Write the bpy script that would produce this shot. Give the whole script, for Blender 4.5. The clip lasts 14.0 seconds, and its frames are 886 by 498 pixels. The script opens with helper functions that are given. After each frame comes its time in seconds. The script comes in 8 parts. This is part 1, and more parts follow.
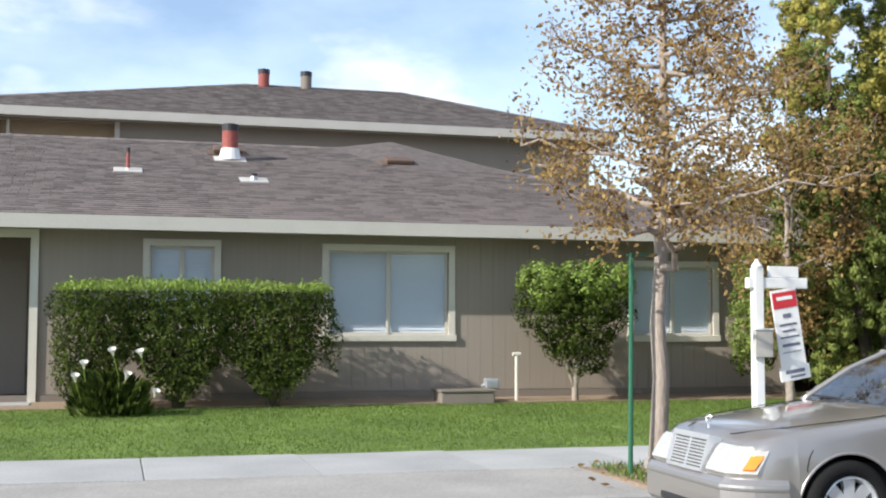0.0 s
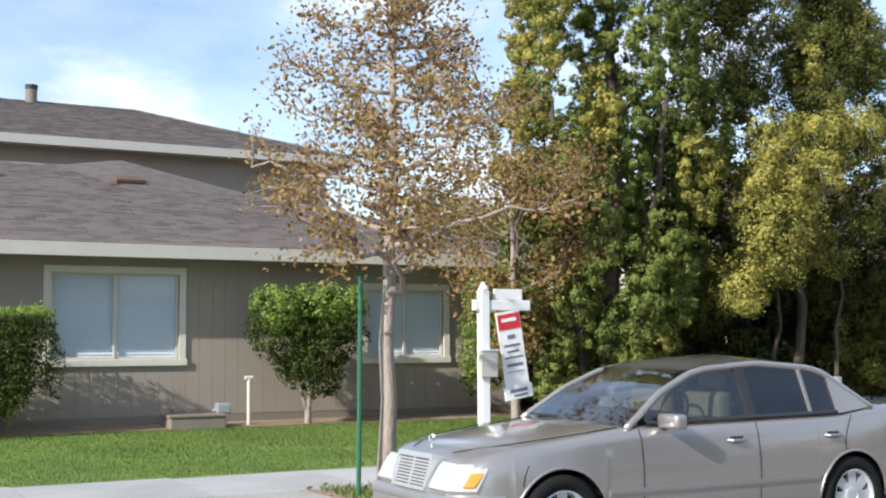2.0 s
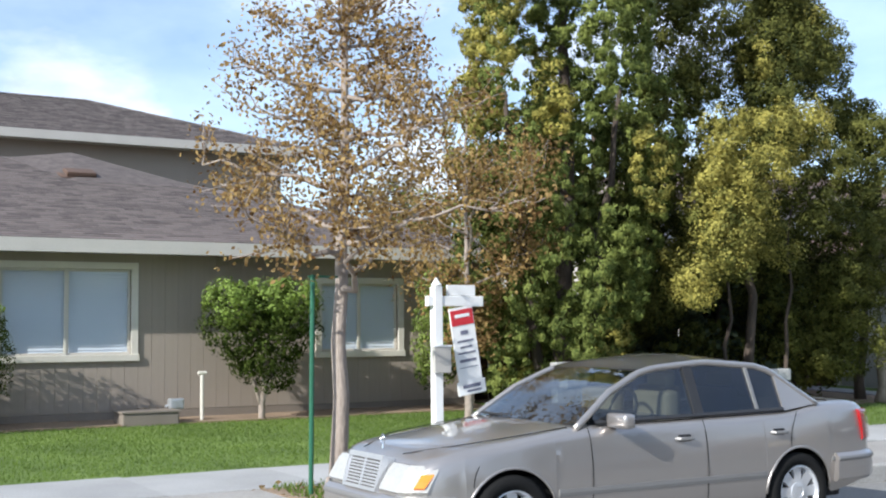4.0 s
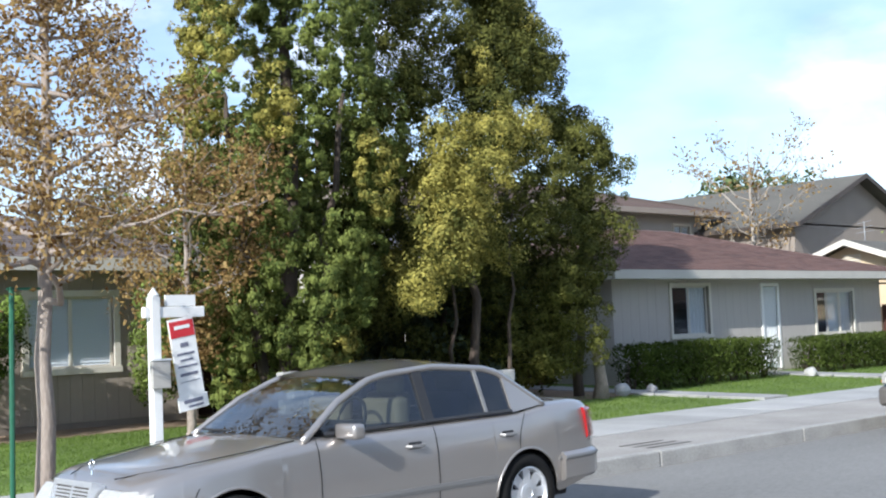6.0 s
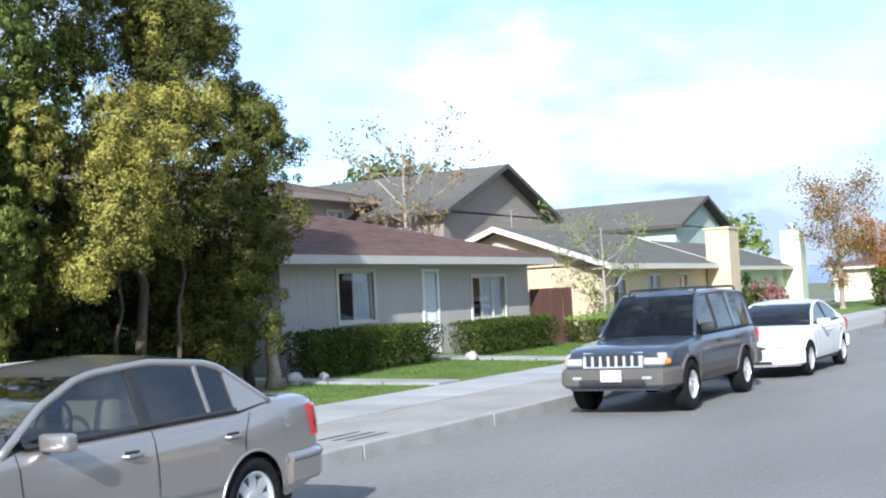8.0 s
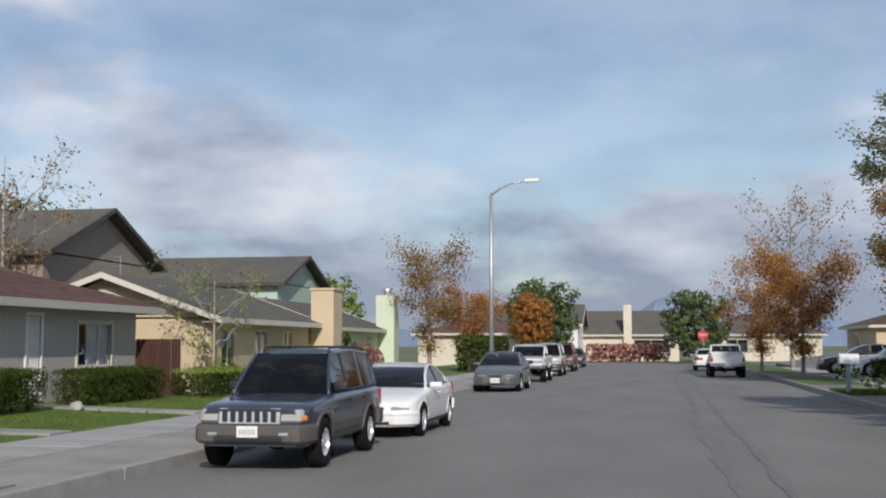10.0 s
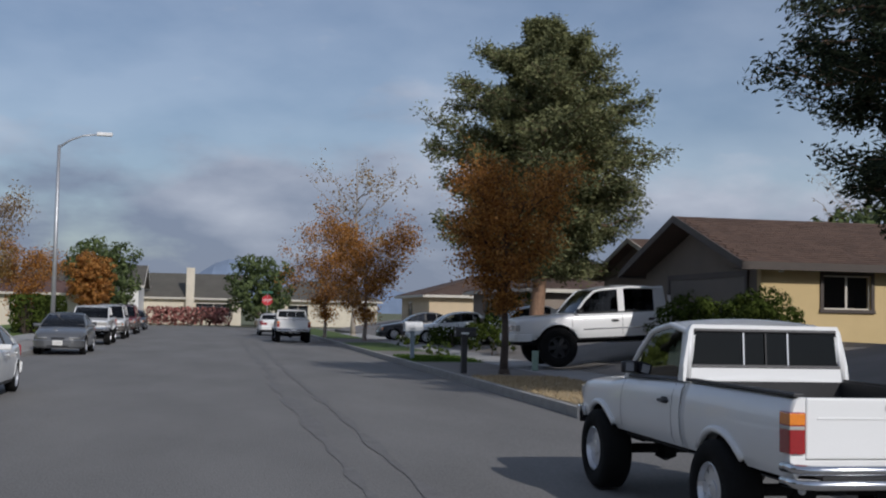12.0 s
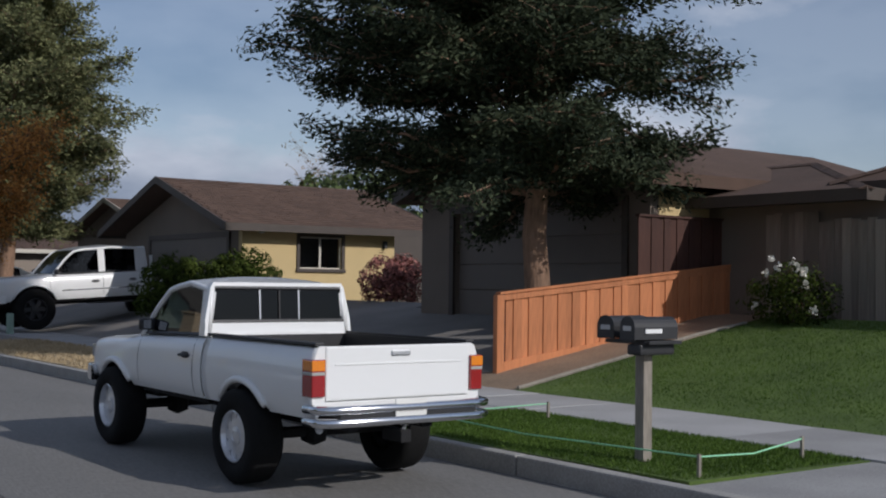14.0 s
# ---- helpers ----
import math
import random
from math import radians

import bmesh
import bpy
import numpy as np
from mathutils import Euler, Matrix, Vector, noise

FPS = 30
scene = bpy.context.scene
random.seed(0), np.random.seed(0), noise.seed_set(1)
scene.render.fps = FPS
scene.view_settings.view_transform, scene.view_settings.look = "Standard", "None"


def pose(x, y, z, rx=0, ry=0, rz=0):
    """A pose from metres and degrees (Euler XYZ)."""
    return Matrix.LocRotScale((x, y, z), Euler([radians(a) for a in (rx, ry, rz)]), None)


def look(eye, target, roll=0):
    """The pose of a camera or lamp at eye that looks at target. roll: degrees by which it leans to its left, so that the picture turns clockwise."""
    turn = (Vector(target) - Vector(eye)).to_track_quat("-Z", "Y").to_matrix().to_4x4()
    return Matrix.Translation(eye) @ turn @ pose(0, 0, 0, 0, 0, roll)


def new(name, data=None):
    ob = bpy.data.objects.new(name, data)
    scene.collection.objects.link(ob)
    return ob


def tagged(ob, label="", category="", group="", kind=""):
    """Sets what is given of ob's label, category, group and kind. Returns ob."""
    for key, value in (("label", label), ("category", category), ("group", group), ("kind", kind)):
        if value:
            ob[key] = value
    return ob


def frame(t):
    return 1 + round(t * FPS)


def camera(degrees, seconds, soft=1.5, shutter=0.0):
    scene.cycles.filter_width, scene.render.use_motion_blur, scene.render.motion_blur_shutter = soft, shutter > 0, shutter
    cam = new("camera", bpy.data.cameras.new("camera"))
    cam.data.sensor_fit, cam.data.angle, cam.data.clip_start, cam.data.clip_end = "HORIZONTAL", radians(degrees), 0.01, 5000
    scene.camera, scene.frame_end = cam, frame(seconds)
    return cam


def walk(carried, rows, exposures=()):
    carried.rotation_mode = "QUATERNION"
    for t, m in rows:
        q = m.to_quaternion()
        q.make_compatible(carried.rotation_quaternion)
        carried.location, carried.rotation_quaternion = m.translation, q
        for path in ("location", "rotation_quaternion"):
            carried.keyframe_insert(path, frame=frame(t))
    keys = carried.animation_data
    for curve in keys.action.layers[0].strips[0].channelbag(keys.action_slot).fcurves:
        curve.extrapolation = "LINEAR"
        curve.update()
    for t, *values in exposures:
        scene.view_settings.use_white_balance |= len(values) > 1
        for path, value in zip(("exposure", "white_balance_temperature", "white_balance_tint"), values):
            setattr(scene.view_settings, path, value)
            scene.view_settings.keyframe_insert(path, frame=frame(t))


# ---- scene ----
cam = camera(40.6, 14.0, 2.1)
PATH = [
    (0, (2.314, -2.215, 1.487), (0.388, -1.688, 1.606), 0.2),
    (0.5, (2.313, -2.214, 1.471), (0.417, -1.589, 1.601), 0.4),
    (1, (2.314, -2.202, 1.492), (0.455, -1.478, 1.632), 0.3),
    (1.5, (2.355, -2.202, 1.496), (0.545, -1.365, 1.646), -0.1),
    (2, (2.354, -2.138, 1.488), (0.589, -1.21, 1.644), -0.3),
    (2.2, (2.356, -2.14, 1.499), (0.611, -1.174, 1.646), -0.5),
    (4.3, (2.406, -2.101, 1.591), (0.679, -1.101, 1.719), -0.4),
    (4.5, (2.39, -2.081, 1.597), (0.681, -1.048, 1.712), 0.3),
    (5, (2.363, -1.982, 1.577), (0.743, -0.812, 1.662), 0.1),
    (5.5, (2.257, -1.922, 1.573), (0.728, -0.637, 1.668), -0.5),
    (6, (2.076, -1.86, 1.575), (0.614, -0.502, 1.713), -2.4),
    (6.5, (1.809, -1.755, 1.583), (0.373, -0.365, 1.647), -1.6),
    (7, (1.501, -1.62, 1.581), (0.113, -0.185, 1.701), -0.8),
    (7.5, (1.237, -1.541, 1.56), (0.077, 0.084, 1.681), -2.8),
    (7.7, (1.117, -1.555, 1.59), (0.03, 0.12, 1.693), -3.2),
    (9.8, (0.312, -2.006, 1.653), (-0.096, -0.052, 1.783), 0.3),
    (10, (0.283, -1.996, 1.644), (-0.067, -0.033, 1.804), -0.1),
    (10.5, (0.166, -1.886, 1.683), (0.029, 0.103, 1.84), 0.8),
    (11, (-0.064, -1.767, 1.651), (-0.013, 0.227, 1.8), -1.3),
    (11.5, (-0.189, -1.639, 1.637), (0.011, 0.346, 1.781), -0.2),
    (12, (-0.285, -1.667, 1.653), (0.088, 0.295, 1.76), 1.2),
    (12.5, (-0.478, -1.732, 1.628), (0.13, 0.169, 1.751), -0.7),
    (13, (-0.644, -1.786, 1.641), (0.188, 0.03, 1.743), 0.4),
    (13.5, (-0.779, -1.909, 1.618), (0.217, -0.176, 1.677), 0.3),
    (14, (-0.921, -1.949, 1.626), (0.254, -0.332, 1.682), 0.7),
]
walk(cam, [(t, look(eye, target, roll)) for t, eye, target, roll in PATH],
     [(0, 1.0, 6180, 9), (5, 0.96, 5830, 9), (6.5, 0.99, 5750, 9), (7.7, 1.17, 5620, 9), (9.8, 0.02, 6280, 12), (11, -0.29, 6120, 12), (12.2, -0.56, 5980, 14), (14, -0.48, 5960, 14)])
# ---- light: low sun behind the street's near end, broken cloud ----
SUN_EL, SUN_AZ = radians(29.5), math.atan2(0.32, -1.0)
sun_dir = Vector((math.sin(SUN_AZ) * math.cos(SUN_EL), math.cos(SUN_AZ) * math.cos(SUN_EL), math.sin(SUN_EL)))
sun = new("sun", bpy.data.lights.new("sun", "SUN"))
sun.data.energy, sun.data.angle, sun.data.color = 3.6, radians(0.6), (1.0, 0.93, 0.82)
sun.matrix_world = look(sun_dir * 50, (0, 0, 0))
world = bpy.data.worlds.new("sky")
scene.world = world
world.use_nodes = True
wn, wl = world.node_tree.nodes, world.node_tree.links
wn.clear()
w_out, w_bg, w_sky = wn.new("ShaderNodeOutputWorld"), wn.new("ShaderNodeBackground"), wn.new("ShaderNodeTexSky")
w_sky.sky_type, w_sky.sun_disc = "NISHITA", False
w_sky.sun_elevation, w_sky.sun_rotation = SUN_EL, SUN_AZ
w_sky.air_density, w_sky.dust_density, w_sky.ozone_density = 1.0, 0.5, 1.4
w_tc, w_map = wn.new("ShaderNodeTexCoord"), wn.new("ShaderNodeMapping")
w_map.inputs["Scale"].default_value = (1.0, 1.0, 2.3)
w_map.inputs["Location"].default_value = (0.35, 0.0, 0.1)
w_noise, w_ramp = wn.new("ShaderNodeTexNoise"), wn.new("ShaderNodeValToRGB")
w_noise.inputs["Scale"].default_value, w_noise.inputs["Detail"].default_value = 3.6, 10.0
w_noise.inputs["Roughness"].default_value = 0.52
w_ramp.color_ramp.elements[0].position, w_ramp.color_ramp.elements[1].position = 0.565, 0.665
w_shade = wn.new("ShaderNodeValToRGB")
w_shade.color_ramp.elements[0].color, w_shade.color_ramp.elements[1].color = (2.9, 3.4, 4.4, 1), (7.4, 7.7, 8.2, 1)
w_shade.color_ramp.elements[0].position, w_shade.color_ramp.elements[1].position = 0.4, 0.7
w_n2 = wn.new("ShaderNodeTexNoise")
w_n2.inputs["Scale"].default_value, w_n2.inputs["Detail"].default_value = 6.0, 7.0
w_mix = wn.new("ShaderNodeMixRGB")
w_mul = wn.new("ShaderNodeMath")
w_mul.operation = "MULTIPLY_ADD"
w_mul.inputs[1].default_value, w_mul.inputs[2].default_value = 0.62, 0.30
wl.new(w_tc.outputs["Generated"], w_map.inputs["Vector"])
wl.new(w_map.outputs["Vector"], w_noise.inputs["Vector"])
wl.new(w_map.outputs["Vector"], w_n2.inputs["Vector"])
# clouds near the horizon show their dark bases, higher ones their lit tops
w_base, w_tone = wn.new("ShaderNodeMapRange"), wn.new("ShaderNodeMath")
w_base.inputs["From Min"].default_value, w_base.inputs["From Max"].default_value = 0.055, 0.125
w_base.inputs["To Min"].default_value, w_base.inputs["To Max"].default_value = -0.16, 0.12
w_tone.operation = "ADD"
wl.new(w_n2.outputs["Fac"], w_tone.inputs[0])
wl.new(w_base.outputs["Result"], w_tone.inputs[1])
wl.new(w_tone.outputs[0], w_shade.inputs["Fac"])
w_sep, w_low, w_sum = wn.new("ShaderNodeSeparateXYZ"), wn.new("ShaderNodeMapRange"), wn.new("ShaderNodeMath")
w_low.inputs["From Min"].default_value, w_low.inputs["From Max"].default_value = 0.04, 0.2
w_low.inputs["To Min"].default_value, w_low.inputs["To Max"].default_value = 0.20, 0.0
wl.new(w_tc.outputs["Generated"], w_sep.inputs[0])
wl.new(w_sep.outputs["Z"], w_low.inputs["Value"])
wl.new(w_sep.outputs["Z"], w_base.inputs["Value"])
w_sum.operation = "ADD"
wl.new(w_noise.outputs["Fac"], w_sum.inputs[0])
wl.new(w_low.outputs["Result"], w_sum.inputs[1])
w_west = wn.new("ShaderNodeMath")
w_west.operation = "MULTIPLY_ADD"
w_west.inputs[1].default_value = -0.01
wl.new(w_sep.outputs["X"], w_west.inputs[0])
wl.new(w_sum.outputs[0], w_west.inputs[2])
wl.new(w_west.outputs[0], w_ramp.inputs["Fac"])
wl.new(w_ramp.outputs["Color"], w_mul.inputs[0])
wl.new(w_mul.outputs["Value"], w_mix.inputs["Fac"])
wl.new(w_sky.outputs["Color"], w_mix.inputs["Color1"])
wl.new(w_shade.outputs["Color"], w_mix.inputs["Color2"])
wl.new(w_mix.outputs["Color"], w_bg.inputs["Color"])
w_bg.inputs["Strength"].default_value = 0.1
wl.new(w_bg.outputs["Background"], w_out.inputs["Surface"])

# ---- materials ----
def surf(name, base, rough=0.7, var=0.25, scale=6.0, fine=60.0, bump=0.15, metal=0.0, coat=0.0, rand=0.0, stretch=(1, 1, 1), hue=None, island=0.0, spec=0.5, trans=0.0):
    """A procedural surface: colour varied at two scales, fine relief, and chance variation from piece to piece."""
    m = bpy.data.materials.new(name)
    m.use_nodes = True
    n, l = m.node_tree.nodes, m.node_tree.links
    p = n["Principled BSDF"]
    p.inputs["Roughness"].default_value, p.inputs["Metallic"].default_value = rough, metal
    p.inputs["Coat Weight"].default_value, p.inputs["Coat Roughness"].default_value = coat, 0.06
    p.inputs["Specular IOR Level"].default_value = spec
    tc, mp = n.new("ShaderNodeTexCoord"), n.new("ShaderNodeMapping")
    mp.inputs["Scale"].default_value = stretch
    l.new(tc.outputs["Object"], mp.inputs["Vector"])
    big, small = n.new("ShaderNodeTexNoise"), n.new("ShaderNodeTexNoise")
    big.inputs["Scale"].default_value, big.inputs["Detail"].default_value = scale, 5
    small.inputs["Scale"].default_value, small.inputs["Detail"].default_value = fine, 3
    for t in (big, small):
        l.new(mp.outputs["Vector"], t.inputs["Vector"])
    add = n.new("ShaderNodeMath")
    add.operation = "ADD"
    l.new(big.outputs["Fac"], add.inputs[0])
    l.new(small.outputs["Fac"], add.inputs[1])
    last = add.outputs[0]
    for amount, node, out in ((rand, "ShaderNodeObjectInfo", "Random"), (island, "ShaderNodeNewGeometry", "Random Per Island")):
        if amount:
            src, mad = n.new(node), n.new("ShaderNodeMath")
            mad.operation = "MULTIPLY_ADD"
            mad.inputs[1].default_value = amount
            l.new(src.outputs[out], mad.inputs[0])
            l.new(last, mad.inputs[2])
            sub = n.new("ShaderNodeMath")
            sub.operation = "SUBTRACT"
            sub.inputs[1].default_value = amount / 2
            l.new(mad.outputs[0], sub.inputs[0])
            last = sub.outputs[0]
    half = n.new("ShaderNodeMapRange")
    half.inputs["From Min"].default_value, half.inputs["From Max"].default_value = 0.6, 1.4
    l.new(last, half.inputs["Value"])
    ramp = n.new("ShaderNodeValToRGB")
    other = hue or base
    ramp.color_ramp.elements[0].color = (*[c * (1 - var) for c in base], 1)
    ramp.color_ramp.elements[1].color = (*[min(1, c * (1 + var)) for c in other], 1)
    l.new(half.outputs["Result"], ramp.inputs["Fac"])
    l.new(ramp.outputs["Color"], p.inputs["Base Color"])
    if bump:
        b = n.new("ShaderNodeBump")
        b.inputs["Strength"].default_value, b.inputs["Distance"].default_value = bump, 0.02
        l.new(small.outputs["Fac"], b.inputs["Height"])
        l.new(b.outputs["Normal"], p.inputs["Normal"])
    if trans:
        td, mx, out = n.new("ShaderNodeBsdfTranslucent"), n.new("ShaderNodeMixShader"), n["Material Output"]
        l.new(ramp.outputs["Color"], td.inputs["Color"])
        mx.inputs["Fac"].default_value = trans
        l.new(p.outputs["BSDF"], mx.inputs[1])
        l.new(td.outputs["BSDF"], mx.inputs[2])
        l.new(mx.outputs["Shader"], out.inputs["Surface"])
    return m


def glass(name, tint=(0.5, 0.53, 0.55), rough=0.02, ior=1.5):
    """A thin pane: tinted see-through, with a mirror gloss that grows at a slant."""
    m = bpy.data.materials.new(name)
    m.use_nodes = True
    n, l = m.node_tree.nodes, m.node_tree.links
    n.remove(n["Principled BSDF"])
    lw, tr, gl, mx = n.new("ShaderNodeLayerWeight"), n.new("ShaderNodeBsdfTransparent"), n.new("ShaderNodeBsdfGlossy"), n.new("ShaderNodeMixShader")
    lw.inputs["Blend"].default_value = 0.5
    pw, fr = n.new("ShaderNodeMath"), n.new("ShaderNodeMath")
    pw.operation, fr.operation = "POWER", "MULTIPLY_ADD"
    pw.inputs[1].default_value = 4.0
    f0 = ((ior - 1) / (ior + 1)) ** 2
    fr.inputs[1].default_value, fr.inputs[2].default_value = 1 - f0, f0
    l.new(lw.outputs["Facing"], pw.inputs[0])
    l.new(pw.outputs[0], fr.inputs[0])
    tr.inputs["Color"].default_value, gl.inputs["Roughness"].default_value = (*tint, 1), rough
    l.new(fr.outputs[0], mx.inputs["Fac"])
    l.new(tr.outputs[0], mx.inputs[1])
    l.new(gl.outputs[0], mx.inputs[2])
    l.new(mx.outputs[0], n["Material Output"].inputs["Surface"])
    return m


ASPHALT = surf("asphalt", (0.195, 0.19, 0.18), 0.9, 0.27, 0.55, 45, 0.35, stretch=(1, 0.3, 1))
TAR = surf("tar_seam", (0.175, 0.171, 0.166), 0.9, 0.2, 3, 40, 0.1)
CONCRETE = surf("pavement_concrete", (0.36, 0.355, 0.345), 0.85, 0.28, 0.9, 55, 0.2, rand=0.35)
CONCRETE_TAN = surf("worn_concrete", (0.345, 0.325, 0.30), 0.88, 0.28, 0.9, 50, 0.25, rand=0.3)
DRIVE = surf("dark_drive_concrete", (0.21, 0.195, 0.18), 0.9, 0.25, 0.8, 45, 0.25)
KERB = surf("kerb_concrete", (0.33, 0.32, 0.30), 0.88, 0.3, 2.0, 50, 0.25, rand=0.2)
LAWN = surf("lawn_soil", (0.085, 0.14, 0.025), 0.95, 0.3, 1.1, 35, 0.4, hue=(0.14, 0.20, 0.036))
BLADE = surf("grass_blade", (0.092, 0.155, 0.026), 0.8, 0.28, 0.8, 12, 0, island=0.7, hue=(0.14, 0.205, 0.036), trans=0.4, spec=0.2)
LAWN_DEEP = surf("deep_lawn_soil", (0.055, 0.10, 0.018), 0.95, 0.3, 1.1, 35, 0.4, hue=(0.10, 0.15, 0.028))
BLADE_DEEP = surf("deep_grass_blade", (0.06, 0.115, 0.02), 0.85, 0.25, 0.8, 12, 0, island=0.7, hue=(0.10, 0.16, 0.03), trans=0.3, spec=0.1)
DIRT = surf("bare_dirt", (0.27, 0.195, 0.13), 0.95, 0.3, 1.5, 25, 0.5)
STRAW = surf("dry_grass", (0.42, 0.33, 0.2), 0.95, 0.3, 2.5, 45, 0.6)
GROUND = surf("far_ground", (0.14, 0.15, 0.08), 0.95, 0.3, 0.05, 2, 0.1)
BARK = surf("grey_bark", (0.30, 0.25, 0.21), 0.9, 0.35, 7, 40, 0.6, stretch=(1, 1, 0.3))
BARK_DARK = surf("dark_bark", (0.075, 0.056, 0.043), 0.92, 0.35, 7, 35, 0.7, stretch=(1, 1, 0.25))
BARK_RED = surf("red_brown_bark", (0.25, 0.155, 0.10), 0.92, 0.4, 6, 28, 0.9, stretch=(1, 1, 0.2))
TAUPE = surf("taupe_siding", (0.30, 0.255, 0.21), 0.75, 0.09, 1.4, 70, 0.1, rand=0.12, stretch=(1, 1, 0.3))
TAUPE_DARK = surf("taupe_skirt", (0.20, 0.17, 0.14), 0.8, 0.15, 3, 60, 0.1)
GREY_WALL = surf("grey_siding", (0.43, 0.40, 0.365), 0.75, 0.08, 1.3, 70, 0.1, rand=0.1)
TRIM = surf("cream_trim", (0.60, 0.565, 0.49), 0.6, 0.08, 3, 60, 0.05)
FASCIA = surf("grey_fascia", (0.46, 0.44, 0.40), 0.6, 0.1, 2, 60, 0.05)
WHITE = surf("white_paint", (0.80, 0.80, 0.78), 0.5, 0.04, 4, 60, 0.03)
SHINGLE = surf("brown_grey_shingle", (0.122, 0.1, 0.092), 0.9, 0.42, 6.0, 55, 0.4, rand=0.7, island=0.7)
SHINGLE_RED = surf("red_brown_shingle", (0.135, 0.076, 0.062), 0.9, 0.28, 1.0, 55, 0.4, island=0.7, rand=0.5)
SHINGLE_DARK = surf("dark_brown_shingle", (0.10, 0.062, 0.044), 0.92, 0.28, 1.0, 55, 0.4, island=0.6, rand=0.4)
SHINGLE_GREY = surf("olive_grey_shingle", (0.105, 0.098, 0.082), 0.9, 0.22, 0.8, 40, 0.3, island=0.6)
RUST = surf("rusty_red_pipe", (0.27, 0.07, 0.055), 0.75, 0.35, 9, 60, 0.2)
GALV = surf("galvanised", (0.5, 0.51, 0.52), 0.45, 0.15, 6, 60, 0.05, metal=0.7)
BLIND = surf("pale_blind", (0.74, 0.79, 0.84), 0.7, 0.05, 3, 40, 0.02, rand=0.1)
DARKROOM = surf("dark_room", (0.05, 0.055, 0.06), 0.9, 0.2, 2, 20, 0)
CURTAIN = surf("pale_curtain", (0.60, 0.64, 0.66), 0.85, 0.1, 3, 30, 0.1)
PANE = glass("window_pane", (0.95, 0.96, 0.97), 0.02, 1.45)
CARGLASS = glass("car_glass", (0.40, 0.44, 0.45), 0.02, 2.1)
WINDSCREEN = glass("windscreen_glass", (0.42, 0.46, 0.46), 0.02, 3.0)
WINDSCREEN_DARK = glass("shaded_windscreen_glass", (0.16, 0.18, 0.2), 0.02, 1.6)
CARGLASS_DARK = glass("tinted_car_glass", (0.06, 0.065, 0.08), 0.02, 1.45)
PRIVACY = glass("blue_tinted_car_glass", (0.05, 0.06, 0.12), 0.02, 2.0)
YELLOW = surf("yellow_stucco", (0.62, 0.475, 0.24), 0.85, 0.08, 1.5, 80, 0.25)
# DKWALL: shade of walls turned from the sun, put into the colour
DKWALL = surf("shade_toned_taupe_stucco", (0.185, 0.15, 0.118), 0.85, 0.12, 1.5, 70, 0.2)
DKDOOR = surf("taupe_garage_door", (0.155, 0.13, 0.108), 0.6, 0.08, 2, 60, 0.05, rand=0.1)
DKTRIM = surf("dark_brown_trim", (0.07, 0.055, 0.045), 0.6, 0.2, 3, 50, 0.1)
BROWN_WALL = surf("brown_stucco", (0.29, 0.245, 0.205), 0.85, 0.1, 1.2, 60, 0.15)
MINT = surf("mint_stucco", (0.46, 0.57, 0.47), 0.85, 0.08, 1.2, 60, 0.15)
LTGREEN = surf("pale_green_stucco", (0.62, 0.68, 0.52), 0.85, 0.08, 1.2, 60, 0.15)
TAN_WALL = surf("tan_stucco", (0.60, 0.48, 0.32), 0.85, 0.1, 1.2, 60, 0.2)
CREAM = surf("cream_stucco", (0.66, 0.60, 0.48), 0.85, 0.1, 1.2, 60, 0.2)
REDWOOD = surf("new_redwood", (0.50, 0.19, 0.075), 0.7, 0.25, 3, 30, 0.25, rand=0.55, stretch=(1, 1, 0.12))
REDWOOD_DARK = surf("stained_redwood", (0.06, 0.023, 0.015), 0.75, 0.3, 3, 30, 0.2, rand=0.4, stretch=(1, 1, 0.12))
OLDWOOD = surf("weathered_fence", (0.25, 0.21, 0.17), 0.9, 0.3, 3, 30, 0.35, rand=0.8, stretch=(1, 1, 0.1))
POSTWOOD = surf("weathered_post", (0.27, 0.24, 0.20), 0.9, 0.3, 5, 40, 0.4, stretch=(1, 1, 0.15))
BLACK = surf("black_plastic", (0.025, 0.025, 0.027), 0.5, 0.2, 5, 60, 0.05)
BLACK_MATTE = surf("black_underside", (0.012, 0.012, 0.013), 0.9, 0.2, 5, 60, 0.05)
TYRE = surf("tyre_rubber", (0.011, 0.011, 0.011), 0.9, 0.25, 8, 60, 0.25, spec=0.2)
CHROME = surf("chrome", (0.75, 0.76, 0.78), 0.12, 0.05, 6, 60, 0.0, metal=1.0)
ALLOY = surf("alloy", (0.70, 0.71, 0.73), 0.3, 0.08, 6, 60, 0.02, metal=0.65)
SILVER = surf("champagne_silver_paint", (0.40, 0.372, 0.35), 0.3, 0.05, 0.8, 300, 0.0, metal=0.7, coat=1.0)
SILVER_LOW = surf("grey_cladding", (0.23, 0.225, 0.22), 0.45, 0.08, 2, 100, 0.02, metal=0.3)
SLATE = surf("slate_blue_paint", (0.06, 0.075, 0.105), 0.35, 0.06, 0.8, 200, 0.0, metal=0.45, coat=0.9)
GREYCLAD = surf("grey_lower_cladding", (0.095, 0.086, 0.078), 0.6, 0.1, 3, 90, 0.05)
CARWHITE = surf("white_car_paint", (0.83, 0.835, 0.82), 0.35, 0.03, 0.8, 100, 0.0, coat=0.8)
CARGREY = surf("grey_car_paint", (0.15, 0.155, 0.16), 0.35, 0.06, 0.8, 100, 0.0, metal=0.4, coat=0.8)
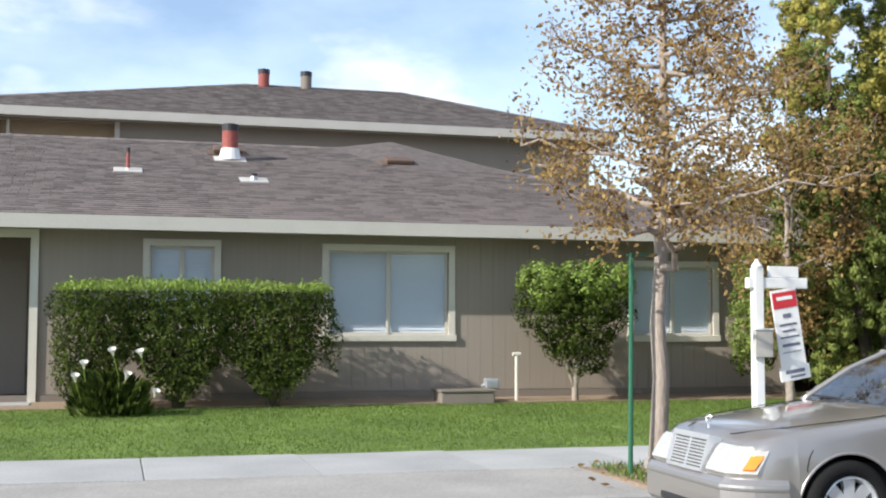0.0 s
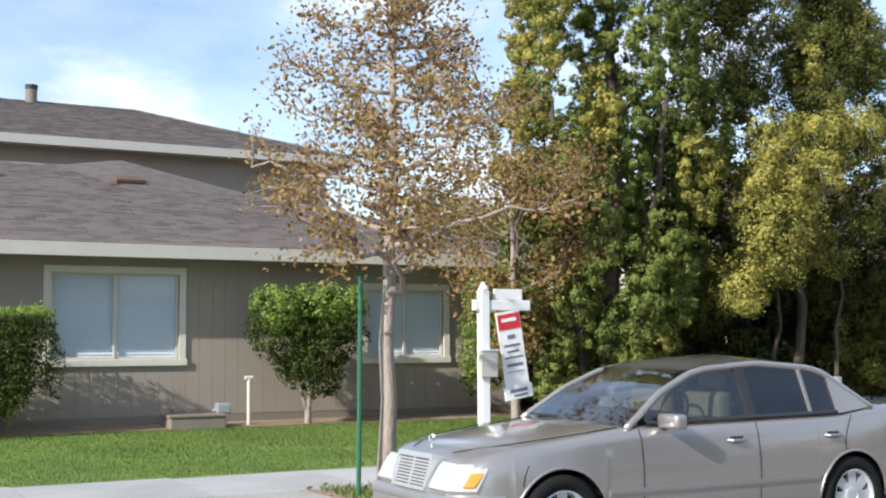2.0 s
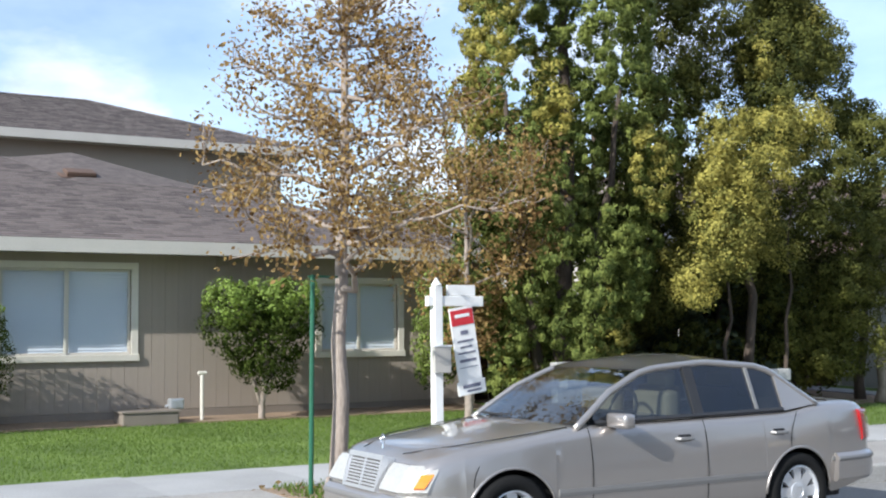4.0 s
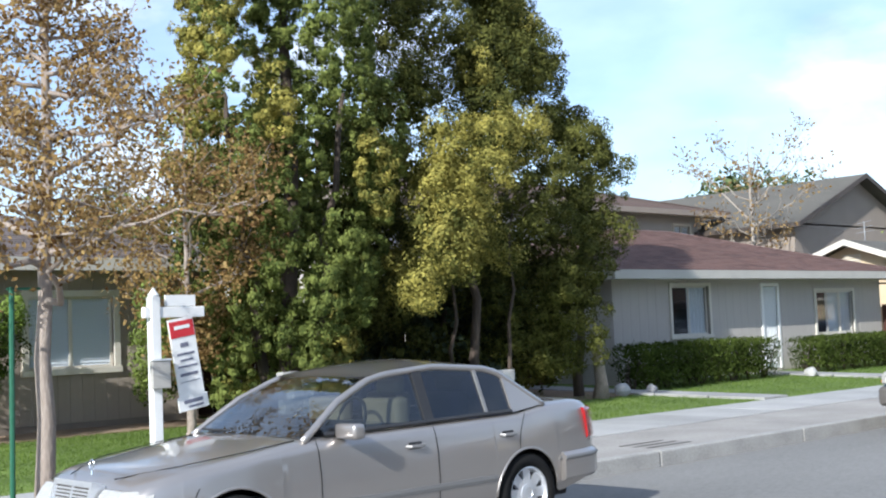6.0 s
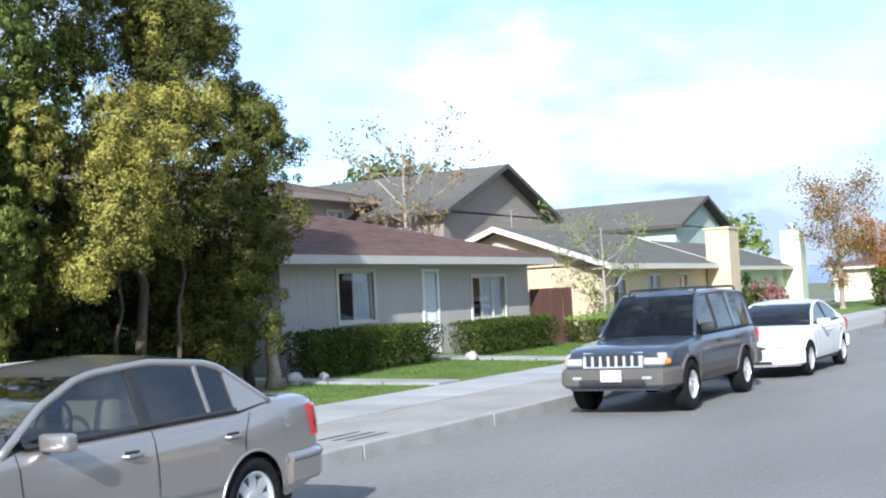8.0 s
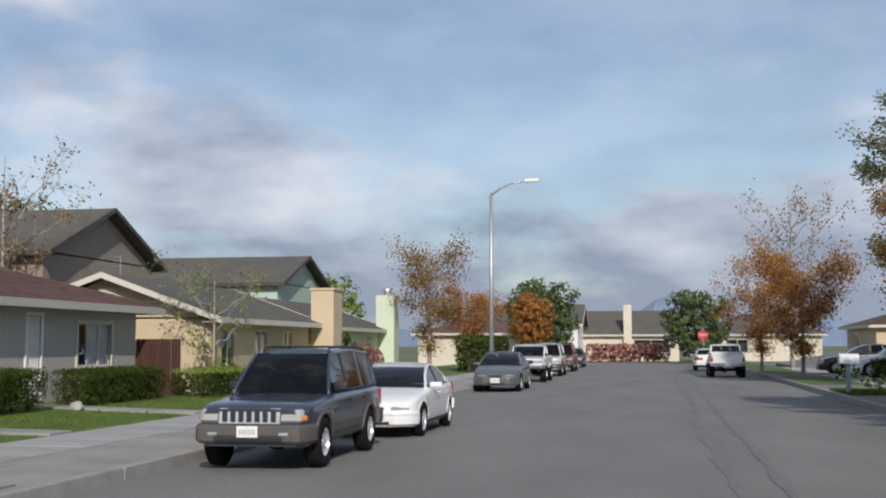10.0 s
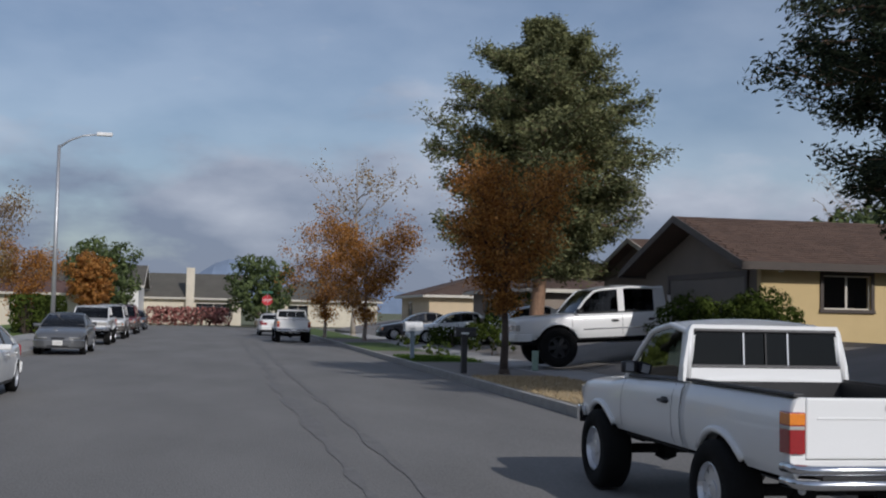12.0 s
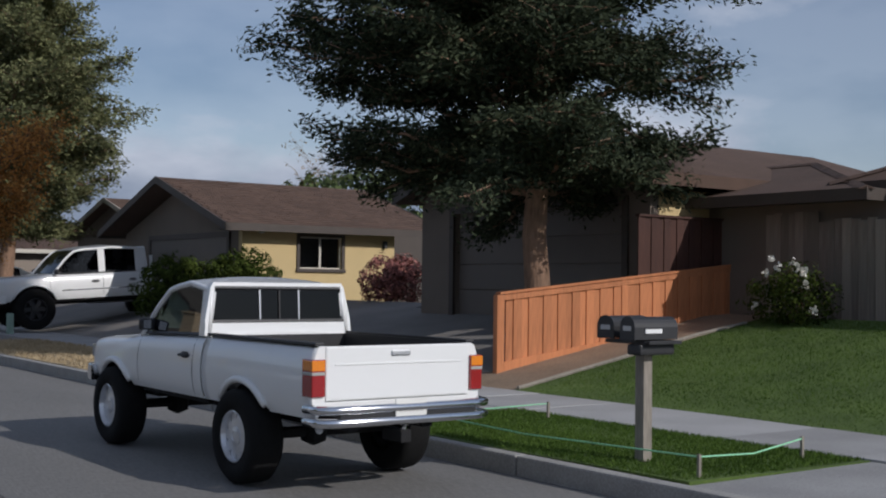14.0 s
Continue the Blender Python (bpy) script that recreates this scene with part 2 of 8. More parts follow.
CARRED = surf("dark_red_car_paint", (0.16, 0.02, 0.025), 0.35, 0.06, 0.8, 100, 0.0, coat=0.8)
CARBLACK = surf("dark_car_paint", (0.03, 0.033, 0.04), 0.3, 0.06, 0.8, 100, 0.0, coat=0.8)
LENS = surf("clear_lamp_lens", (0.40, 0.39, 0.36), 0.08, 0.1, 14, 60, 0.1, coat=1.0)
AMBER = surf("amber_lens", (0.80, 0.24, 0.015), 0.15, 0.1, 14, 60, 0.1, coat=1.0)
REDLENS = surf("red_lens", (0.30, 0.010, 0.012), 0.15, 0.15, 14, 60, 0.1, coat=1.0)
BEIGE = surf("beige_leather", (0.42, 0.36, 0.24), 0.6, 0.12, 4, 50, 0.1)
SEATGREY = surf("grey_upholstery", (0.10, 0.10, 0.105), 0.8, 0.15, 4, 50, 0.1)
PLATE = surf("plate_white", (0.78, 0.78, 0.74), 0.5, 0.05, 5, 50, 0.0)
INKBLUE = surf("dark_ink", (0.16, 0.165, 0.22), 0.6, 0.1, 5, 50, 0.0)
SIGNRED = surf("red_sign", (0.55, 0.03, 0.04), 0.5, 0.08, 5, 50, 0.0)
GREENPAINT = surf("green_post_paint", (0.02, 0.11, 0.06), 0.5, 0.2, 6, 50, 0.1)
GREENSTRING = surf("green_string", (0.35, 0.75, 0.45), 0.6, 0.1, 6, 50, 0.0)
STONE = surf("pale_stone_block", (0.43, 0.42, 0.41), 0.9, 0.25, 4, 40, 0.4, rand=0.4)
# pale blue tone stands for distance haze over the hills
HILL = surf("hazy_far_hill", (0.20, 0.26, 0.36), 1.0, 0.2, 0.01, 0.05, 0)
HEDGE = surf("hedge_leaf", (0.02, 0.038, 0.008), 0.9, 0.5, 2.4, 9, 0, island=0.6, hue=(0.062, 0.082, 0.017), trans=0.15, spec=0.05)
# fresh growth, brightened to paint the sunlit top edge of a hedge
HEDGE_TOP = surf("sunlit_fresh_hedge_leaf", (0.20, 0.28, 0.045), 0.7, 0.35, 2.0, 12, 0, island=0.9, trans=0.3)
# PODO paints the crown's self-shaded part, OLIVE its sunlit yellow-green clusters
PODO = surf("shaded_olive_leaf", (0.035, 0.05, 0.013), 0.75, 0.45, 0.8, 5, 0, island=0.5, hue=(0.12, 0.122, 0.03), trans=0.15, spec=0.1)
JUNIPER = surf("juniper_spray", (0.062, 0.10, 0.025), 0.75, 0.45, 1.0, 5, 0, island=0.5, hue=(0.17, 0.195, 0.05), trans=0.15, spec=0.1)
OLIVE = surf("sunlit_yellow_green_leaf", (0.14, 0.155, 0.04), 0.7, 0.45, 1.3, 6, 0, island=0.5, hue=(0.33, 0.29, 0.07), trans=0.2, spec=0.1)
AUTUMN = surf("autumn_leaf", (0.25, 0.135, 0.055), 0.8, 0.42, 1.5, 9, 0, island=0.9, hue=(0.36, 0.25, 0.10), trans=0.5, spec=0.1)
RUSTLEAF = surf("rust_leaf", (0.30, 0.125, 0.028), 0.7, 0.45, 1.5, 9, 0, island=0.9, hue=(0.45, 0.215, 0.05), trans=0.45)
# CEDAR is darkened as backlit; CYPRESS keeps a lighter, sunlit conifer tone
CEDAR = surf("shaded_cedar_needles", (0.022, 0.037, 0.021), 0.85, 0.45, 0.6, 5, 0, island=0.8, hue=(0.052, 0.064, 0.035), trans=0.15, spec=0.15)
CYPRESS = surf("sunlit_grey_green_conifer", (0.09, 0.115, 0.055), 0.85, 0.45, 0.5, 4, 0, island=0.7, hue=(0.20, 0.205, 0.095), trans=0.2, spec=0.15)
FARGREEN = surf("far_leaf", (0.06, 0.10, 0.03), 0.7, 0.4, 0.6, 8, 0, island=0.9, hue=(0.10, 0.13, 0.04), trans=0.2)
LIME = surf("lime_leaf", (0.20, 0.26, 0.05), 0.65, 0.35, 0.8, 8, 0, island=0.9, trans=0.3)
PALETWIG = surf("pale_twig", (0.33, 0.29, 0.24), 0.9, 0.25, 2, 20, 0, island=0.4)
PINKLEAF = surf("pink_flowering_leaf", (0.19, 0.07, 0.055), 0.7, 0.5, 2, 10, 0, island=1.2, hue=(0.32, 0.13, 0.11), trans=0.2)
WHITEPETAL = surf("white_petal", (0.82, 0.80, 0.74), 0.6, 0.08, 5, 20, 0, trans=0.3)


# ---- builders ----
def part(name, bm, mat, parent=None, label="", smooth=False):
    me = bpy.data.meshes.new(name)
    if smooth:
        for f in bm.faces:
            f.smooth = True
    bm.to_mesh(me)
    bm.free()
    me.materials.append(mat)
    ob = new(name, me)
    ob.parent = parent
    if label:
        ob["label"] = label
    return ob


def thing(name, m, label, category, group="", kind=""):
    ob = new(name)
    ob.empty_display_size = 0.2
    ob.matrix_world = m
    return tagged(ob, label, category, group, kind)


def solo(name, bm, mat, label, category="", group="", kind="", smooth=False, m=None):
    ob = part(name, bm, mat, None, "", smooth)
    if m is not None:
        ob.matrix_world = m
    return tagged(ob, label, category, group, kind)


def box(x0, x1, y0, y1, z0, z1, bev=0.0, bm=None):
    own = bmesh.new() if bm is None else bm
    vs = [own.verts.new((x, y, z)) for x in (x0, x1) for y in (y0, y1) for z in (z0, z1)]
    for a in ((0, 1, 3, 2), (4, 6, 7, 5), (0, 4, 5, 1), (2, 3, 7, 6), (0, 2, 6, 4), (1, 5, 7, 3)):
        own.faces.new([vs[i] for i in a])
    if bev and bm is None:
        bmesh.ops.bevel(own, geom=own.edges[:], offset=bev, segments=2, affect="EDGES", profile=0.6)
    return own


def prism(pts, d, bm=None):
    """A flat outline of 3D points, thickened along the vector d."""
    own = bmesh.new() if bm is None else bm
    d = Vector(d)
    a = [own.verts.new(Vector(p)) for p in pts]
    b = [own.verts.new(Vector(p) + d) for p in pts]
    n = len(pts)
    own.faces.new(a[::-1])
    own.faces.new(b)
    for i in range(n):
        own.faces.new((a[i], a[(i + 1) % n], b[(i + 1) % n], b[i]))
    bmesh.ops.recalc_face_normals(own, faces=own.faces[:])
    return own


def tube(path, radii, sides=8, bm=None, cap=True):
    own = bmesh.new() if bm is None else bm
    path = [Vector(p) for p in path]
    if isinstance(radii, (int, float)):
        radii = [radii] * len(path)
    rings = []
    for i, p in enumerate(path):
        t = (path[min(i + 1, len(path) - 1)] - path[max(i - 1, 0)]).normalized()
        u = t.cross(Vector((0.31, 0.17, 0.93)) if abs(t.z) < 0.9 else Vector((1, 0.1, 0))).normalized()
        v = t.cross(u)
        rings.append([own.verts.new(p + (u * math.cos(a) + v * math.sin(a)) * radii[i]) for a in [2 * math.pi * k / sides for k in range(sides)]])
    for r, s in zip(rings, rings[1:]):
        for k in range(sides):
            own.faces.new((r[k], r[(k + 1) % sides], s[(k + 1) % sides], s[k]))
    if cap:
        own.faces.new(rings[0][::-1])
        own.faces.new(rings[-1])
    return own


def lathe(profile, sides=24, axis="z", bm=None, cap=True):
    """Turns (radius, height) pairs round an axis."""
    own = bmesh.new() if bm is None else bm
    rings = []
    for r, h in profile:
        ring = []
        for k in range(sides):
            a = 2 * math.pi * k / sides
            c, s = r * math.cos(a), r * math.sin(a)
            ring.append(own.verts.new((c, s, h) if axis == "z" else (h, c, s)))
        rings.append(ring)
    for r, s in zip(rings, rings[1:]):
        for k in range(sides):
            own.faces.new((r[k], r[(k + 1) % sides], s[(k + 1) % sides], s[k]))
    if cap:
        own.faces.new(rings[0][::-1])
        own.faces.new(rings[-1])
    bmesh.ops.recalc_face_normals(own, faces=own.faces[:])
    return own


def sheet(name, verts, faces, mat, parent=None, label="", smooth=False):
    me = bpy.data.meshes.new(name)
    me.from_pydata([tuple(v) for v in verts], [], faces)
    if smooth:
        me.polygons.foreach_set("use_smooth", [True] * len(me.polygons))
    me.materials.append(mat)
    ob = new(name, me)
    ob.parent = parent
    if label:
        ob["label"] = label
    return ob


def pieces(name, parent, mat, mats, me, limit=300):
    """Alike pieces on one mesh, each an object of its own under parent."""
    for m in mats[:limit]:
        ob = new(name, me)
        ob.parent = parent
        ob.matrix_basis = m


def joined(name, parent, mat, mats, me):
    """The remaining pieces, as one mesh."""
    if not mats:
        return None
    co = np.array([v.co[:] + (1.0,) for v in me.vertices])
    fs = [tuple(p.vertices) for p in me.polygons]
    verts, faces = [], []
    for i, m in enumerate(mats):
        verts.append(co @ np.array(m).T[:, :3])
        faces += [tuple(k + i * len(co) for k in f) for f in fs]
    ob = sheet(name, np.concatenate(verts).tolist(), faces, mat, parent)
    ob["kind"] = "stuff"
    return ob


def mesh_of(name, bm, mat):
    me = bpy.data.meshes.new(name)
    bm.to_mesh(me)
    bm.free()
    me.materials.append(mat)
    return me

# ---- ground, road, kerbs, pavements ----
KL, KR, RISE = -6.2, 5.65, 0.15


def lift(x):
    """Height of the ground across the street."""
    if x < -9.6:
        return RISE + 0.028 * min(7.0, -9.6 - x)
    if x > 9.75:
        return RISE + 0.185 * min(5.4, x - 9.75)
    return RISE


def strip(name, x0, x1, y0, y1, mat, label, category="", up=0.0, nx=2, kind="structure", wave=0.0):
    """A sheet of ground that follows the rise, with a skirt below its edges."""
    ny = max(2, int((y1 - y0) / 2))
    verts, faces = [], []
    for i in range(nx + 1):
        for j in range(ny + 1):
            x, y = x0 + (x1 - x0) * i / nx, y0 + (y1 - y0) * j / ny
            e = wave * noise.noise((x * 0.9, y * 0.9, 3.0)) if wave else 0
            verts.append((x, y, lift(x) + up + e * 0.3))
    for i in range(nx):
        for j in range(ny):
            a = i * (ny + 1) + j
            faces.append((a, a + ny + 1, a + ny + 2, a + 1))
    rim = [j for j in range(ny + 1)] + [i * (ny + 1) + ny for i in range(1, nx + 1)] + [nx * (ny + 1) + j for j in range(ny - 1, -1, -1)] + [i * (ny + 1) for i in range(nx - 1, 0, -1)]
    base = len(verts)
    for k in rim:
        verts.append((verts[k][0], verts[k][1], -0.1))
    for k in range(len(rim)):
        q = (k + 1) % len(rim)
        faces.append((rim[k], rim[q], base + q, base + k))
    ob = sheet(name, verts, faces, mat)
    return tagged(ob, label, category or name, kind=kind)


tagged(sheet("ground", [(-2500, -2500, -0.06), (2500, -2500, -0.06), (2500, 2500, -0.06), (-2500, 2500, -0.06)], [(0, 1, 2, 3)], GROUND), "dull green and brown earth reaching the horizon", "ground", kind="structure")
bm = bmesh.new()
bmesh.ops.create_grid(bm, x_segments=12, y_segments=60, size=1)
for v in bm.verts:
    x, y = (KL + KR) / 2 + v.co.x * (KR - KL) / 2, 22 + v.co.y * 90
    v.co = (x, y, 0.02 * (1 - (abs(x + 0.3) / 6) ** 2) - 0.02)
solo("road", bm, ASPHALT, "worn grey asphalt street with dark tar seams", "road", kind="structure")
solo("cross_road", box(-70, 70, 100, 110, -0.05, 0.004), ASPHALT, "grey asphalt side street at the far end", "road", kind="structure")


def seam(pts, w):
    vs, fs = [], []
    for i, (x, y) in enumerate(pts):
        k = w * max(0.12, 0.6 + 1.1 * noise.noise((x * 3, y * 0.7, 0)))
        vs += [(x - k, y, 0.006), (x + k, y, 0.006)]
        if i:
            fs.append((2 * i - 2, 2 * i - 1, 2 * i + 1, 2 * i))
    tagged(sheet("tar_seam", vs, fs, TAR), "dark crooked tar seam sealed along the asphalt", "road seam", "tar seams", "structure")


for x0, amp, w in ((1.15, 0.2, 0.15), (1.75, 0.12, 0.11)):
    seam([(x0 + amp * noise.noise((y * 0.12, x0 * 9, 0)), y) for y in np.arange(4, 62, 0.5)], w)

bev = mesh_of("kerbstone", box(-0.075, 0.075, -1.49, 1.49, -0.1, RISE + 0.004, 0.018), KERB)
for side, x in (("left", KL - 0.075), ("right", KR + 0.075)):
    holder = thing("kerb_" + side, pose(0, 0, 0), "low grey concrete kerb with worn rounded edge", "kerb", kind="structure")
    pieces("kerbstone", holder, KERB, [pose(x, y, 0) for y in np.arange(-22.5, 99, 3.0) if not (side == "right" and y < 4)], bev)
    if side == "right":
        low = mesh_of("dropped_kerb", box(-0.075, 0.075, -1.49, 1.49, -0.1, 0.035, 0.015), KERB)
        pieces("kerbstone", holder, KERB, [pose(x, y, 0) for y in np.arange(-22.5, 4, 3.0)], low)

verge = strip("verge_left", -8.0, KL - 0.152, -24, 98, CONCRETE_TAN, "worn tan concrete strip between kerb and pavement", "pavement")
slab = mesh_of("slab", box(-0.795, 0.795, -0.745, 0.745, -0.05, 0, 0.008), CONCRETE)
for side, x, ys in (("left", -8.8, np.arange(-22.2, 80, 1.5)), ("right", 8.85, np.arange(-8.4, 80, 1.5))):
    holder = thing("pavement_" + side, pose(0, 0, 0), "pale grey concrete pavement slabs with joints", "pavement", kind="structure")
    ms = [pose(x, y, RISE + 0.012 + 0.006 * math.sin(y * 12.9), 0.3 * math.sin(y * 7.7), 0.2 * math.cos(y * 5.1), 0) for y in ys]
    pieces("slab", holder, CONCRETE, ms, slab)
strip("verge_right", KR + 0.152, 8.04, 8.9, 12.3, CONCRETE, "grey concrete driveway apron", "driveway", nx=1)
strip("driveway_right", KR + 0.152, 8.04, -20, 4.15, CONCRETE, "pale concrete driveway apron beside the grass strip", "driveway", nx=1)
strip("walk_bed_right", 8.04, 9.66, -20, 80, CONCRETE, "concrete bed under the pavement slabs", "pavement", up=-0.04, nx=1)
strip("walk_bed_left", -9.6, -8.0, -24, 98, CONCRETE, "concrete bed under the pavement slabs", "pavement", up=-0.04, nx=1)
strip("tree_patch", -8.0, -6.36, 1.9, 5.6, DIRT, "bare earth patch round the street tree", "earth", up=0.012, nx=4, wave=0.1)
strip("lawn_left", -17.4, -9.6, -24, 31, LAWN, "freshly mown green lawn before the houses", "lawn", nx=6, wave=0.06)
strip("bed_left", -15.28, -14.35, -6, 8.6, DIRT, "narrow bare earth bed along the house wall", "earth", up=0.02, nx=2, wave=0.1)
strip("shade_earth", -17.2, -12.3, 8.9, 16.4, DIRT, "dry shaded earth under the evergreen trees", "earth", up=0.02, nx=6, wave=0.1)
strip("lawn_far_left", -14, -9.6, 31.2, 98, LAWN, "green lawns further along the street", "lawn", nx=3, wave=0.05)
strip("grass_strip", KR + 0.152, 8.04, 4.17, 8.88, LAWN_DEEP, "narrow green grass strip along the kerb", "grass", nx=3, up=0.01, wave=0.1)
strip("lawn_right", 9.66, 15.0, -8, 10.9, LAWN_DEEP, "dark green lawn sloping up to the fence", "lawn", nx=6, wave=0.06)
strip("fence_bed", 9.66, 16.0, 10.9, 12.4, DIRT, "bare earth slope below the redwood fence", "earth", nx=6, wave=0.12)
strip("garage_drive", 9.66, 14.6, 12.4, 20.5, DRIVE, "dark sloping concrete driveway before the garage", "driveway", nx=4)
strip("dry_verge", KR + 0.152, 8.04, 14.2, 26.5, STRAW, "dry straw-coloured grass verge behind the kerb", "verge", nx=3, up=0.01, wave=0.1)
strip("drive_apron", KR + 0.152, 8.04, 12.3, 14.2, DRIVE, "dark worn concrete driveway apron", "driveway", nx=1)
strip("second_drive", KR + 0.152, 8.04, 26.5, 34.7, DRIVE, "wide worn concrete driveway apron", "driveway", nx=1)
strip("verge_patch", KR + 0.152, 8.04, 34.7, 39.2, LAWN_DEEP, "small patch of rough grass between driveways", "verge", nx=2, up=0.01, wave=0.1)
strip("third_drive", KR + 0.152, 8.04, 39.2, 44.6, DRIVE, "worn concrete driveway apron further along", "driveway", nx=1)
strip("verge_patch", KR + 0.152, 8.04, 44.6, 56.0, LAWN_DEEP, "longer patch of rough grass round a street tree", "verge", nx=2, up=0.01, wave=0.1)
strip("fourth_drive", KR + 0.152, 8.04, 56.0, 64.0, DRIVE, "pale worn driveway apron beside parked cars", "driveway", nx=1)
strip("parking_drive", 9.66, 15.2, 20.5, 36, DRIVE, "dark sloping worn concrete driveway", "driveway", nx=4)
strip("lawn_far_right", KR + 0.152, 8.04, 64, 98, LAWN_DEEP, "grass verge with small trees further along", "verge", nx=2, wave=0.05)
strip("far_yard_right", 9.66, 16, 36, 98, DRIVE, "front yards and driveways further along", "driveway", nx=3)
bm = bmesh.new()
for k in range(3):
    box(-6.95 + 0.2 * k, -6.91 + 0.2 * k, 9.2, 10.0, RISE + 0.003, RISE + 0.007, bm=bm)
solo("drain_grate", bm, GREYCLAD, "dark slotted drain let into the pavement", "drain")


# ---- house parts ----
def spans(x0, x1, holes):
    """Upright strips of a wall between, over and under its holes (x0, x1, z0, z1)."""
    cuts = sorted({x0, x1, *[h[0] for h in holes], *[h[1] for h in holes]})
    cuts = [c for c in cuts if x0 <= c <= x1]
    for a, b in zip(cuts, cuts[1:]):
        yield a, b, sorted([(h[2], h[3]) for h in holes if h[0] <= a + 1e-6 and h[1] >= b - 1e-6])


def wall(name, parent, x0, x1, z0, z1, y, t, holes, mat):
    for a, b, gaps in spans(x0, x1, holes):
        z = z0
        for g0, g1 in gaps + [(z1, z1)]:
            if g0 > z + 0.001:
                part(name, box(a, b, y, y + t, z, g0), mat, parent)
            z = max(z, g1)


def siding(parent, x0, x1, z0, z1, y, holes, mat, w=0.2):
    """Upright boards with grooves between them, stopped at the holes."""
    me = mesh_of("board", box(0, 1, -1, 0, 0, 1), mat)
    ms, x = [], x0
    while x < x1 - 0.02:
        b = min(x + w, x1)
        z = z0
        gaps = sorted([(h[2], h[3]) for h in holes if h[0] < b - 0.01 and h[1] > x + 0.01])
        for g0, g1 in gaps + [(z1, z1)]:
            if g0 > z + 0.02:
                ms.append(Matrix.Translation((x + 0.002, y, z)) @ Matrix.Diagonal((b - x - 0.004, 0.007, g0 - z, 1)))
            z = max(z, g1)
        x = b
    pieces("board", parent, mat, ms, me, 400)


def window(name, m, w, h, label, trim=TRIM, blind=BLIND, fw=0.1, panes=2, slats=True, room=DARKROOM, open_part=0.0, deep=0.14, bars=None):
    """A sliding window: surround, sash bars, panes, a blind behind and the dark room. Origin at its lower left, facing -y."""
    win = thing(name, m, label, "window", kind="structure")
    frame_bm = bmesh.new()
    for a in ((-fw, w + fw, h, h + fw), (-fw, 0, 0, h), (w, w + fw, 0, h)):
        box(a[0], a[1], -0.04, 0.03, a[2], a[3], bm=frame_bm)
    part("window_frame", frame_bm, trim, win)
    part("window_sill", box(-fw - 0.02, w + fw + 0.02, -0.06, 0.03, -fw, 0, 0.008), trim, win)
    n = panes
    for k in range(n):
        a, b = w * k / n, w * (k + 1) / n
        off = 0.02 * (k % 2)
        bm = bmesh.new()
        for q in ((a, a + 0.035, 0, h), (b - 0.035, b, 0, h), (a + 0.035, b - 0.035, 0, 0.035), (a + 0.035, b - 0.035, h - 0.035, h)):
            box(q[0], q[1], 0.032 + off, 0.05 + off, q[2], q[3], bm=bm)
        sash = part("sash", bm, bars or trim, win)
        pn = part("pane", box(a + 0.03, b - 0.03, 0.038 + off, 0.043 + off, 0.03, h - 0.03), PANE, sash)
        pn.visible_shadow = False
        if blind is not None and k >= open_part:
            bm = bmesh.new()
            if slats:
                step = 0.05
                for s in range(int(h / step)):
                    z = 0.02 + s * step
                    bm2 = [bm.verts.new(v) for v in ((a + 0.02, 0.085, z), (b - 0.01, 0.085, z), (b - 0.01, 0.098, z + step * 0.97), (a + 0.02, 0.098, z + step * 0.97))]
                    bm.faces.new(bm2)
            else:
                cols = int((b - a) / 0.06)
                for s in range(cols):
                    x = a + (b - a) * s / cols
                    vv = [bm.verts.new(v) for v in ((x, 0.1 + 0.02 * (s % 2), 0.02), (x + 0.06, 0.12 - 0.02 * (s % 2), 0.02), (x + 0.06, 0.12 - 0.02 * (s % 2), h - 0.02), (x, 0.1 + 0.02 * (s % 2), h - 0.02))]
                    bm.faces.new(vv)
            part("blind", bm, blind, win)
    bm = bmesh.new()
    for q in ((-0.3, w + 0.3, 1.2, 1.25, -0.3, h + 0.2), (-0.3, -0.25, deep, 1.2, -0.3, h + 0.2), (w + 0.25, w + 0.3, deep, 1.2, -0.3, h + 0.2), (-0.25, w + 0.25, deep, 1.2, -0.3, -0.25), (-0.25, w + 0.25, deep, 1.2, h + 0.15, h + 0.2)):
        box(*q, bm=bm)
    part("room", bm, room, win)
    return win


